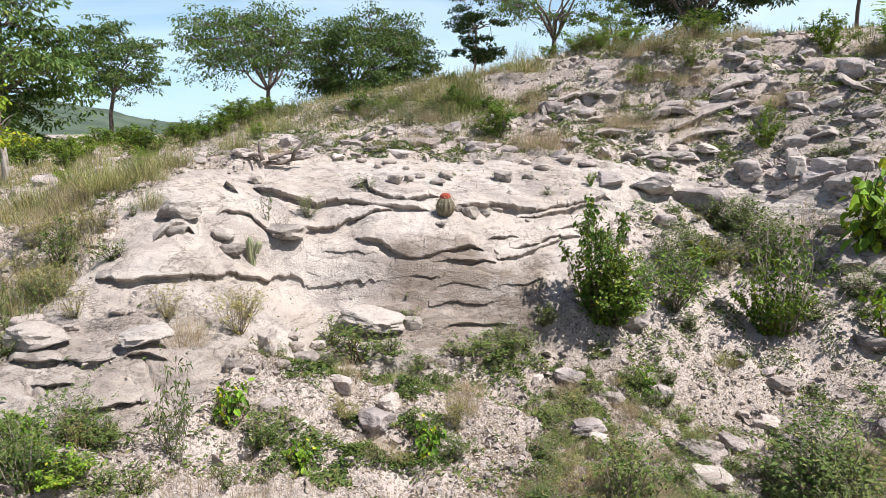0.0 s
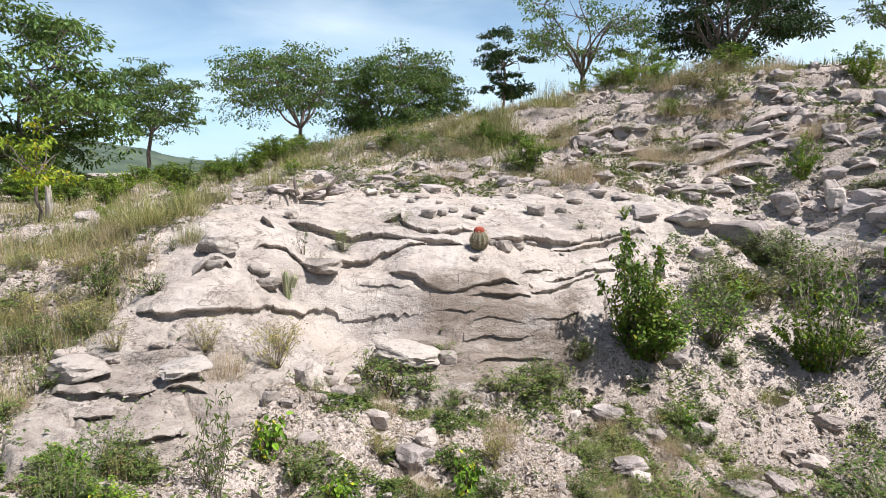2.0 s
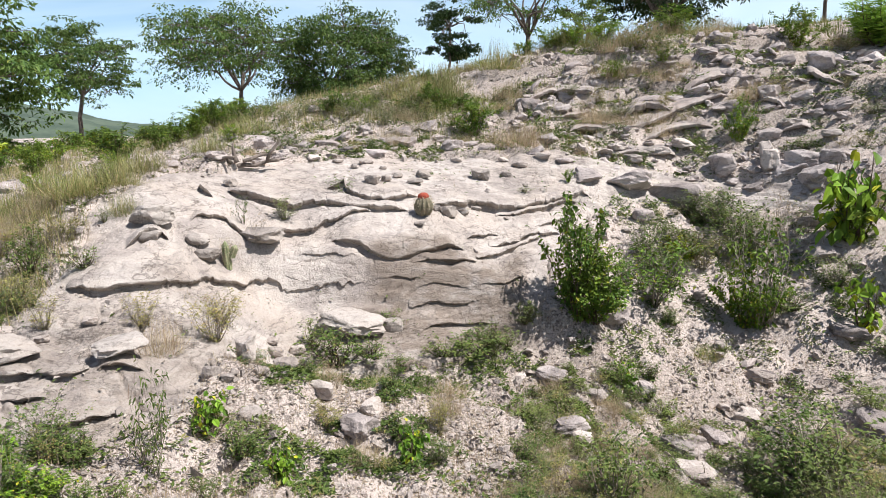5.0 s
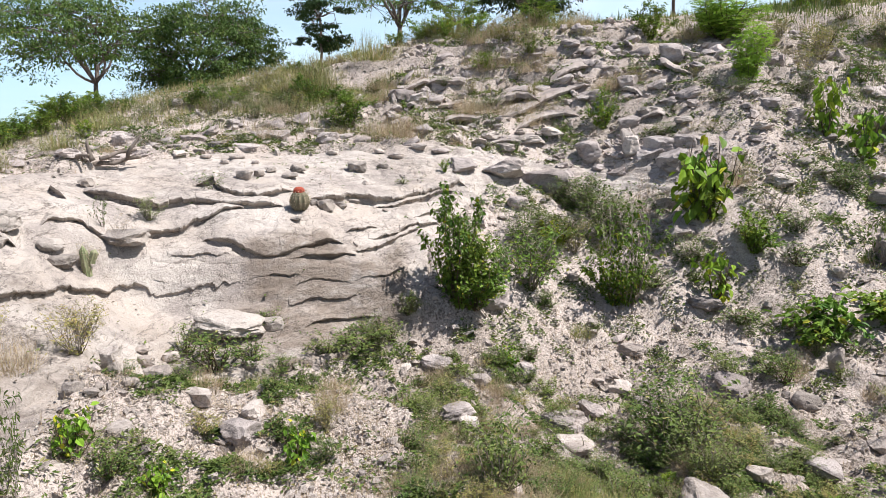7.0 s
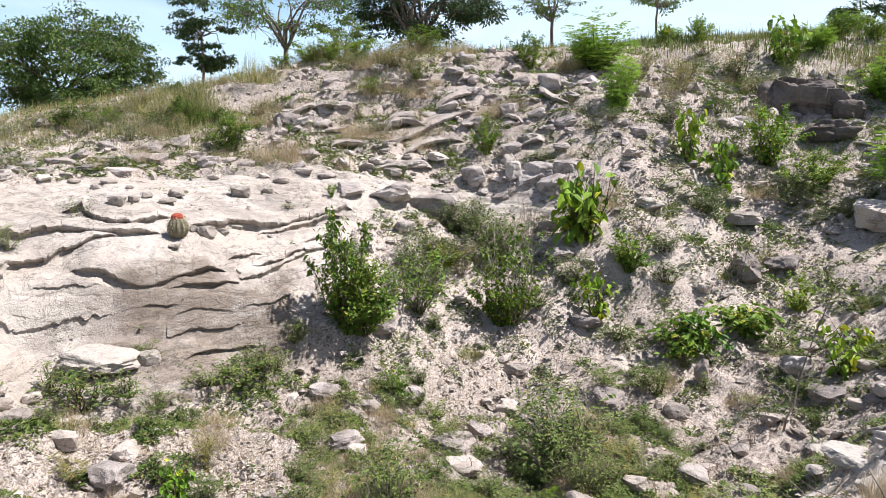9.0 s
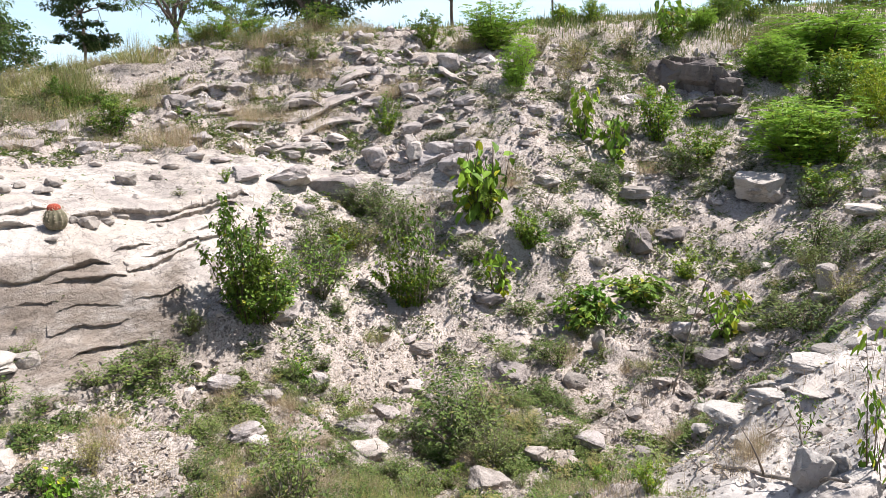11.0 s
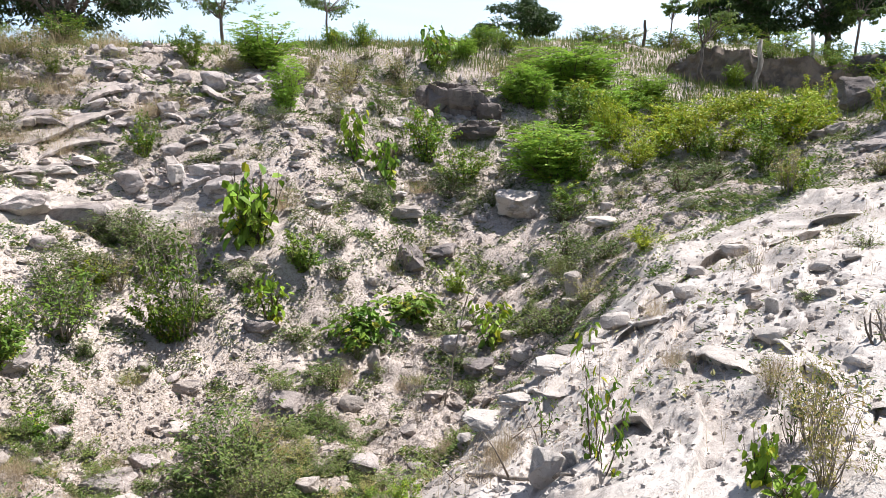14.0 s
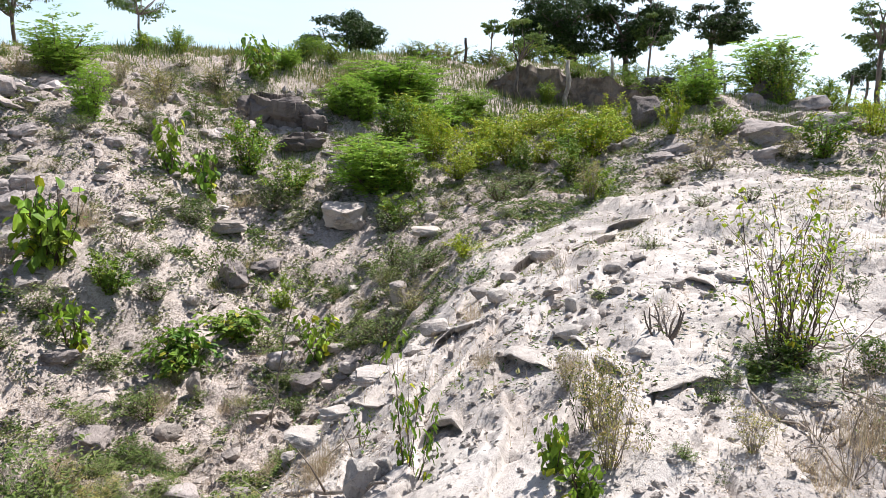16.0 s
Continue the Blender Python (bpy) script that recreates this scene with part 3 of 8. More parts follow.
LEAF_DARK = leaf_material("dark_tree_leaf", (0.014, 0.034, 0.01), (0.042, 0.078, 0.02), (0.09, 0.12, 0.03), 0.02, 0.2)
LEAF_PALE = leaf_material("pale_tree_leaf", (0.1, 0.17, 0.04), (0.2, 0.28, 0.07), (0.28, 0.28, 0.05), 0.06)
LEAF_HERB = leaf_material("ground_herb_leaf", (0.045, 0.085, 0.018), (0.145, 0.20, 0.045), (0.26, 0.24, 0.08), 0.08)
GRASS = leaf_material("grass_blade", (0.12, 0.155, 0.04), (0.30, 0.31, 0.11), (0.38, 0.30, 0.14), 0.3)
STRAW = leaf_material("dry_grass_blade", (0.32, 0.26, 0.16), (0.52, 0.43, 0.28), (0.30, 0.20, 0.12), 0.2, 0.45)
LITTER = leaf_material("fallen_leaf", (0.15, 0.11, 0.08), (0.42, 0.34, 0.255), (0.50, 0.44, 0.36), 0.25, 0.1)
STEM = bark_material("green_brown_stem", (0.075, 0.052, 0.036), (0.14, 0.10, 0.07))
TWIG = bark_material("dry_grey_twig", (0.17, 0.135, 0.105), (0.34, 0.29, 0.24))
BARK = bark_material("grey_brown_bark", (0.085, 0.068, 0.055), (0.19, 0.155, 0.13))
POSTWOOD = bark_material("weathered_post_wood", (0.20, 0.17, 0.14), (0.40, 0.36, 0.31))
DARKPOST = bark_material("dark_post_wood", (0.05, 0.04, 0.035), (0.11, 0.09, 0.075))
CACTUS = plain_material("ribbed_cactus_skin", (0.13, 0.115, 0.07), (0.21, 0.175, 0.115), 14)
CACTUS_GREEN = plain_material("column_cactus_skin", (0.20, 0.225, 0.11), (0.28, 0.28, 0.16), 18)
SPINE = plain_material("cactus_spine", (0.40, 0.32, 0.22), (0.52, 0.44, 0.33), 60)
CAP_RED = plain_material("red_woolly_cap", (0.26, 0.045, 0.028), (0.36, 0.09, 0.05), 90, 0.95)
FAR_HILL = plain_material("wooded_hill", (0.05, 0.072, 0.05), (0.085, 0.11, 0.075), 0.03, 1.0)

# earth of the cut face, its colour darkened to carry the shade on it
SHADED_EARTH = plain_material("cut_earth_shaded", (0.20, 0.155, 0.12), (0.12, 0.095, 0.075), 3.0, 0.95)
# ---- ground ----
def ground_sheet():
    """One sheet from under the path to the horizon, finest where the path looks."""
    bearings = np.radians(np.concatenate([np.arange(-180, -48, 1.2), np.arange(-48, 42, 0.38), np.arange(42, 100, 0.19), np.arange(100, 104, 0.38), np.arange(104, 180, 1.2)]))
    ranges = np.concatenate([np.linspace(0.35, 2.4, 22), np.geomspace(2.5, 26, 345), np.geomspace(26.6, 70, 50), np.geomspace(76, 2900, 24)])
    rr, bb = np.meshgrid(ranges, bearings, indexing="ij")
    x, y = rr * np.sin(bb), rr * np.cos(bb)
    z = ground_height(x, y) - 0.22 * smooth(0.3, 1.0, outcrop_share(x, y))
    rows, cols = x.shape
    verts = np.stack([x, y, z], -1).reshape(-1, 3)
    i, j = np.meshgrid(np.arange(rows - 1), np.arange(cols), indexing="ij")
    n = (j + 1) % cols
    quads = np.stack([i * cols + j, i * cols + n, (i + 1) * cols + n, (i + 1) * cols + j], -1).reshape(-1, 4)
    me = bpy.data.meshes.new("ground")
    centre = len(verts)
    verts = np.vstack([verts, [[0, 0, float(ground_height(0.0, 0.01))]]])
    faces = quads.tolist() + [(centre, (k + 1) % cols, k) for k in range(cols)]
    me.from_pydata(verts.tolist(), [], faces)
    for name, share in (("bank", bank_share(x, y)), ("rock", outcrop_share(x, y)), ("film", film_share(x, y)), ("cut", cut_shade(x, y)), ("humus", humus_share(x, y)), ("sand", sand_share(x, y))):
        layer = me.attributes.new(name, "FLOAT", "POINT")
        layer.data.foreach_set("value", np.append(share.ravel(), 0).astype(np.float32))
    me.polygons.foreach_set("use_smooth", np.ones(len(me.polygons), bool))
    me.update()
    bm = bmesh.new()
    bm.from_mesh(me)
    bmesh.ops.recalc_face_normals(bm, faces=bm.faces)
    bm.to_mesh(me)
    bm.free()
    me.materials.append(GROUND)
    return tagged(new("ground", me), "dry stony hillside soil with bare pale sandstone and grass", "ground", kind="structure")


ground_sheet()



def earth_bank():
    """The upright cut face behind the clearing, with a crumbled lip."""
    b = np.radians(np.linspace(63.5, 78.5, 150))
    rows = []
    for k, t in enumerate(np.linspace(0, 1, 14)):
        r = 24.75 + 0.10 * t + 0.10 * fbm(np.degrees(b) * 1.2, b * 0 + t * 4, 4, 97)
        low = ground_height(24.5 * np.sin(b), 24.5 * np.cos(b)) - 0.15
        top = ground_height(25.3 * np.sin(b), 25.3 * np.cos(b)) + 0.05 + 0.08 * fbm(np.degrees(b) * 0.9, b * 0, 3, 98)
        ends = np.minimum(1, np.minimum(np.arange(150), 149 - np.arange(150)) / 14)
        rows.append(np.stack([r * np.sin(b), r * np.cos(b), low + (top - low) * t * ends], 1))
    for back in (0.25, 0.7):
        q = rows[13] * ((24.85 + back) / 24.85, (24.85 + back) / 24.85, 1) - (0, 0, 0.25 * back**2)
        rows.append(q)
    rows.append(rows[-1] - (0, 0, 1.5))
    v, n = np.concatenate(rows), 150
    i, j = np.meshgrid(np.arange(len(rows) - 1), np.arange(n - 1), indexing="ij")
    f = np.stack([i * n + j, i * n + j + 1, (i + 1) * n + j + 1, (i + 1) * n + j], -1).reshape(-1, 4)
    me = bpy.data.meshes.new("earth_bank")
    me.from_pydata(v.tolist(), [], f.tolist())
    me.materials.append(SHADED_EARTH)
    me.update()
    tagged(new("earth_bank", me), "upright earth bank cut behind the clearing, shade in its colour", "bank", kind="structure")


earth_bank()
# ---- ways to build ----
def mesh_from(name, verts, faces, mat, soft=False):
    me = bpy.data.meshes.new(name)
    me.from_pydata(np.asarray(verts).tolist(), [], [list(map(int, f)) for f in faces] if not isinstance(faces, np.ndarray) else faces.tolist())
    me.materials.append(mat)
    if soft:
        me.polygons.foreach_set("use_smooth", np.ones(len(me.polygons), bool))
    me.update()
    return me


def part(name, me, parent, label=""):
    ob = new(name, me)
    ob.parent = parent
    return tagged(ob, label)


def ground_at(x, y):
    return float(surface_height(np.array([x]), np.array([y]))[0])


def tubes(paths, sides=5):
    """Tapered round branches: each path is (points, radii)."""
    verts, faces = [], []
    ring = np.linspace(0, 2 * np.pi, sides, endpoint=False)
    for points, radii in paths:
        p = np.asarray(points, float)
        start = len(verts)
        for k in range(len(p)):
            d = p[min(k + 1, len(p) - 1)] - p[max(k - 1, 0)]
            d = d / (np.linalg.norm(d) + 1e-9)
            side = np.cross(d, (0.31, 0.92, 0.22))
            side = side / (np.linalg.norm(side) + 1e-9)
            up = np.cross(side, d)
            for a in ring:
                verts.append(p[k] + radii[k] * (math.cos(a) * side + math.sin(a) * up))
        for k in range(len(p) - 1):
            for s in range(sides):
                a, b = start + k * sides + s, start + k * sides + (s + 1) % sides
                faces.append((a, b, b + sides, a + sides))
        faces.append(tuple(start + (len(p) - 1) * sides + s for s in range(sides)))
        faces.append(tuple(start + s for s in reversed(range(sides))))
    return verts, faces


def bent(a, b, rng, sag=0.12, steps=5):
    """A crooked line from a to b."""
    a, b = np.asarray(a, float), np.asarray(b, float)
    off = rng.normal(0, sag * np.linalg.norm(b - a), 3)
    t = np.linspace(0, 1, steps)[:, None]
    return a + (b - a) * t + off * (t * (1 - t)) * 2 + rng.normal(0, 0.02 * np.linalg.norm(b - a), (steps, 3)) * (t * (1 - t)) * 4


LEAF_FINE = (np.array([(0, 0, 0), (0.32, 0.5, 0.10), (0.72, 0.38, 0.06), (1, 0, -0.12), (0.72, -0.38, 0.06), (0.32, -0.5, 0.10)]),
             np.array([(0, 3, 2, 1), (0, 5, 4, 3)]))
LEAF_FAR = (np.array([(0, 0, 0), (0.45, 0.5, 0.08), (1, 0, -0.06), (0.45, -0.5, 0.08)]), np.array([(0, 2, 1), (0, 3, 2)]))


BLADE = (np.array([(0, 0.5, 0), (0, -0.5, 0), (0.55, -0.36, 0.02), (0.55, 0.36, 0.02), (0.98, 0, -0.22)]),
         np.array([(0, 1, 2), (0, 2, 3), (3, 2, 4)]))


def leaves(origin, along, normal, length, width, shape=LEAF_FAR):
    """Many leaves at once: origins, directions and rough normals, each n by 3."""
    origin, along, normal = (np.asarray(v, float) for v in (origin, along, normal))
    along = along / (np.linalg.norm(along, axis=1, keepdims=True) + 1e-9)
    side = np.cross(normal, along)
    side = side / (np.linalg.norm(side, axis=1, keepdims=True) + 1e-9)
    up = np.cross(along, side)
    t, f = shape
    n, k = len(origin), len(t)
    length, width = np.broadcast_to(length, n), np.broadcast_to(width, n)
    v = (origin[:, None] + along[:, None] * (t[None, :, 0:1] * length[:, None, None])
         + side[:, None] * (t[None, :, 1:2] * width[:, None, None]) + up[:, None] * (t[None, :, 2:3] * length[:, None, None]))
    faces = (f[None] + (np.arange(n) * k)[:, None, None]).reshape(-1, f.shape[1])
    return v.reshape(-1, 3), faces


def stone_mesh(name, seed, mat, fine=2, facets=9, wobble=0.06, round_by=5.0):
    """A broken stone about 1 across that sits on z = 0: a ball cut by planes, then roughened."""
    rng = np.random.default_rng(seed)
    bm = bmesh.new()
    bmesh.ops.create_icosphere(bm, subdivisions=fine + 1, radius=0.62)
    v = np.array([q.co[:] for q in bm.verts])
    v = v / (np.abs(v / 0.62) ** round_by).sum(1, keepdims=True) ** (1 / round_by)
    n = rng.normal(size=(facets, 3))
    n[: facets * 2 // 3, 2] *= 0.25
    n /= np.linalg.norm(n, axis=1, keepdims=True)
    for k in range(facets):
        over = v @ n[k] - rng.uniform(0.36, 0.62)
        v -= np.maximum(over, 0)[:, None] * n[k] * 0.98
    lump = np.array([noise.fractal(Vector(q * 2.2 + seed * 3.1), 1.0, 2.0, 3) for q in v])
    size = np.linalg.norm(v, axis=1, keepdims=True)
    v = v + v / (size + 1e-9) * (lump * wobble)[:, None]
    fine_lump = np.array([noise.fractal(Vector(q * 7.0 + seed), 1.0, 2.0, 2) for q in v])
    v = v + v / (size + 1e-9) * (fine_lump * wobble * 0.45)[:, None]
    v -= (v.max(0) + v.min(0)) / 2
    v /= (v.max(0) - v.min(0))
    v[:, 2] += 0.5
    for q, co in zip(bm.verts, v):
        q.co = co
    me = bpy.data.meshes.new(name)
    bm.to_mesh(me)
    bm.free()
    me.materials.append(mat)
    me.polygons.foreach_set("use_smooth", np.ones(len(me.polygons), bool))
    if hasattr(me, "set_sharp_from_angle"):
        me.set_sharp_from_angle(angle=radians(24))
    me.update()
    return me


STONE_MESHES = {}


def stone(x, y, w, d, h, kind, seed, turn=0.0, tilt=0.0, sink=0.12, lift=0.0):
    """One loose stone or boulder bedded in the ground."""
    mat = {"boulder": BOULDER, "dark": DARKROCK, "pale": BANKROCK, "rubble": RUBBLE, "outcrop": LOOSE_CREAM}[kind]
    big = w > 0.3
    key = (kind, seed % 14, big, w > 0.9)
    if key not in STONE_MESHES:
        STONE_MESHES[key] = stone_mesh("stone", seed % 14 + 3, mat, (4 if w > 0.9 else 3) if big else 2, 10 + seed % 7, 0.10, {"boulder": 3.6, "dark": 4.0}.get(kind, 3.8))
    ob = new("boulder" if w > 0.45 else "stone", STONE_MESHES[key])
    uneven = np.random.default_rng(seed + 900)
    if kind == "pale" and w > 0.15 and h < 0.5 * w:
        sink, tilt = 0.40, tilt + uneven.uniform(-6, 10)
    lean = tilt * 0.6
    if kind == "boulder" and w == d:
        d, turn = w * uneven.uniform(0.55, 1.0), turn + uneven.uniform(-28, 28)
        if math.hypot(x, y) > 11.5 and h < 0.6 * w:
            h, sink, tilt, lean = h * uneven.uniform(1.0, 1.7), uneven.uniform(0.45, 0.62), uneven.uniform(-4, 22), uneven.uniform(-20, 4)
    z = ground_at(x, y) - sink * h + lift
    ob.matrix_basis = pose(x, y, z, tilt, lean, turn) @ Matrix.Diagonal((w, d, h, 1))
    label = {"dark": "dark brown weathered rock ledge under the upper bushes", "boulder": "grey-brown weathered sandstone block bedded in the dry slope", "pale": "pale angular sandstone block on the bare bank",
             "rubble": "small broken sandstone piece lying on stony soil", "outcrop": "cream sandstone piece lying on the bare outcrop"}[kind]
    return tagged(ob, label, "rock", "loose rocks of the hillside")


def ledge(name, parent, lip, uphill, thick, depth, mat, seed, undercut=0.2):
    """A bed of rock that ends in a broken, undercut lip: lip is a line in plan, depth how far back it reaches before it sinks into the slope."""
    lip = np.asarray(lip, float)
    rise = float(np.mean(ground_height(lip[:, 0], lip[:, 1]) - shaped_height(lip[:, 0], lip[:, 1])))

    def bed(px, py):
        return shaped_height(px, py) + rise

    seg = np.r_[0, np.cumsum(np.linalg.norm(np.diff(lip, axis=0), axis=1))]
    count = max(int(seg[-1] / 0.025), 8)
    s = np.linspace(0, seg[-1], count)
    x, y = np.interp(s, seg, lip[:, 0]), np.interp(s, seg, lip[:, 1])
    span = max(min(9, count // 4), 1)
    even = np.ones(2 * span + 1) / (2 * span + 1)
    x, y = (np.convolve(np.pad(q, span, mode="reflect", reflect_type="odd"), even, "valid") for q in (x, y))
    back = np.array([math.sin(radians(uphill)), math.cos(radians(uphill))])
    block = np.floor(s / 0.26 + 0.8 * value_noise(s * 2.0, s * 0 + seed, seed))
    jag = 0.035 * fbm(s * 1.5, s * 0 + seed, 2, seed) + 0.022 * fbm(s * 8.0, s * 0 + seed, 4, seed + 1) + 0.05 * min(1.0, thick / 0.1) ** 2 * value_noise(block * 3.7 + 0.5, block * 0 + seed + 0.5, seed + 3)
    ox, oy = back[0] * jag, back[1] * jag
    ends = np.minimum(1, np.minimum(s, seg[-1] - s) / min(0.3, seg[-1] * 0.3))
    undercut = min(undercut, 1.9 * thick)
    th = thick * np.clip(ends, 0.02, 1) ** 0.6 * (1.0 + 0.10 * value_noise(block * 1.9 + 0.5, s * 0 + 3.5, seed))
    ragged = 0.010 * fbm(s * 7.0, s * 0 + seed + 0.5, 4, seed + 5) + 0.016 * min(1.0, thick / 0.1) * value_noise(block * 2.3 + 0.5, s * 0 + 7.5, seed + 6)
    rows = []
    # underside, face, rounded edge, then the top going back
    for v, fall in ((undercut, -0.9), (undercut * 0.9, 0.20), (undercut * 0.5, 0.36), (0.05, 0.44), (0.03, 0.52), (0.012, 0.75), (0.0, 0.95), (0.006, 1.0), (0.02, 1.005)):
        v = v + (0.010 * value_noise(s * 22, s * 0 + fall * 7, seed) if fall < 0.9 else 0)
        px, py = x + back[0] * v, y + back[1] * v
        rows.append(np.stack([px + ox, py + oy, bed(px, py) + th * fall + ragged * (1.6 if 0.3 < fall < 0.9 else 0.8) + 0.004 * value_noise(s * 30, s * 0 + fall * 9, seed)], 1))
    for v in np.linspace(0.05, depth, 16):
        px, py = x + back[0] * v, y + back[1] * v
        fade = max(0.0, 1 - v / 0.3)
        w = 1 - v / depth
        z = bed(px, py)
        z = z + th * w + ragged * 0.8 * max(0.0, 1 - v / 0.12) + 0.005 * fbm(px * 6, py * 6, 3, seed + 7) * min(1, v / 0.1) - 0.05 * (v / depth) ** 2
        rows.append(np.stack([px + ox * fade, py + oy * fade, z], 1))
    v = np.concatenate(rows)
    r = len(rows)
    i, j = np.meshgrid(np.arange(r - 1), np.arange(count - 1), indexing="ij")
    f = np.stack([i * count + j, i * count + j + 1, (i + 1) * count + j + 1, (i + 1) * count + j], -1).reshape(-1, 4)
    me = mesh_from(name, v, f, mat, True)
    if hasattr(me, "set_sharp_from_angle"):
        me.set_sharp_from_angle(angle=radians(28))
    return part(name, me, parent)


def slab(parent, bearing, thick, depth, lip, seed):
    """The overhanging front of one bed: a crisp broken lip, the hollow under it, and the top running back until the rock takes over."""
    lip = np.asarray(lip, float)
    seg = np.r_[0, np.cumsum(np.linalg.norm(np.diff(lip, axis=0), axis=1))]
    count = max(int(seg[-1] / 0.016), 12)
    s = np.linspace(0, seg[-1], count)
    x, y = np.interp(s, seg, lip[:, 0]), np.interp(s, seg, lip[:, 1])
    back = np.array([math.sin(radians(bearing)), math.cos(radians(bearing))])
    block = np.floor(s / 0.17 + 0.9 * value_noise(s * 2.0, s * 0 + seed, seed))
    big = min(1.0, thick / 0.08)
    jag = 0.020 * fbm(s * 4.0, s * 0 + seed, 3, seed) + 0.010 * fbm(s * 22.0, s * 0 + seed, 3, seed + 1) + 0.035 * big * value_noise(block * 3.7 + 0.5, block * 0 + seed + 0.5, seed + 3)
    ends = np.clip(np.minimum(s, seg[-1] - s) / min(0.22, seg[-1] * 0.25), 0, 1)
    th = thick * np.clip(ends, 0.03, 1) ** 0.7 * (1 + 0.18 * value_noise(block * 1.9 + 0.5, s * 0 + 3.5, seed))
    jag = jag * (1 - 0.75 * grey_share(x, y))
    x, y = x + back[0] * jag, y + back[1] * jag
    foot = rock_top(x, y)
    chips = 0.006 * fbm(s * 16, s * 0 + 0.5, 3, seed + 5)
    reach = 0.16 * big
    rows = []
    for v, fall in ((1.0, -0.7), (0.8, 0.05), (0.5, 0.34), (0.22, 0.52), (0.12, 0.66), (0.03, 0.80), (0.0, 0.96)):
        q = v * reach + (0.012 * value_noise(s * 26, s * 0 + fall * 7, seed) if 0 < v < 1 else 0)
        rows.append(np.stack([x + back[0] * q, y + back[1] * q, foot + th * fall + chips], 1))
    run = 0.30 if depth > 0.36 else 0.13
    for v in run * np.array([0.02, 0.10, 0.23, 0.37, 0.53, 0.73, 1.0]):
        px, py = x + back[0] * v, y + back[1] * v
        sag = 0.05 * smooth(0.5 * run, run, v)
        rows.append(np.stack([px, py, rock_top(px, py) + th * (1 - v / depth) + 0.004 * fbm(px * 7, py * 7, 3, seed + 7) + chips * max(0.0, 1 - v / 0.05) - sag], 1))
    v = np.concatenate(rows)
    i, j = np.meshgrid(np.arange(len(rows) - 1), np.arange(count - 1), indexing="ij")
    f = np.stack([i * count + j, i * count + j + 1, (i + 1) * count + j + 1, (i + 1) * count + j], -1).reshape(-1, 4)
    me = mesh_from("slab", v, f, OUTCROP, True)
    me.set_sharp_from_angle(angle=radians(30))
    layer = me.attributes.new("film", "FLOAT", "POINT")
    layer.data.foreach_set("value", grey_share(v[:, 0], v[:, 1]).astype(np.float32))
    return part("slab", me, parent)


def bedrock_sheet(parent):
    """The bare rock of the outcrop between its slabs, finely stepped; its rim dips under the soil."""
    b = np.radians(np.arange(-42, 35, 0.14))
    r = np.arange(4.0, 12.6, 0.017)
    rr, bb = np.meshgrid(r, b, indexing="ij")
    x, y = rr * np.sin(bb), rr * np.cos(bb)
    share = outcrop_share(x, y)
    keep = share > 0.02
    z = bedrock_height(x, y) - 0.10 * (1 - smooth(0.0, 0.6, share))
    n = len(b)
    i, j = np.meshgrid(np.arange(len(r) - 1), np.arange(n - 1), indexing="ij")
    f = np.stack([i * n + j, i * n + j + 1, (i + 1) * n + j + 1, (i + 1) * n + j], -1).reshape(-1, 4)
    f = f[keep.ravel()[f].all(1)]
    used = np.unique(f)
    index = np.zeros(x.size, int)
    index[used] = np.arange(len(used))
    v = np.stack([x.ravel(), y.ravel(), z.ravel()], 1)[used]
    me = mesh_from("bedrock", v, index[f], OUTCROP, True)
    layer = me.attributes.new("film", "FLOAT", "POINT")
    layer.data.foreach_set("value", grey_share(v[:, 0], v[:, 1]).astype(np.float32))
    return part("bedrock", me, parent)


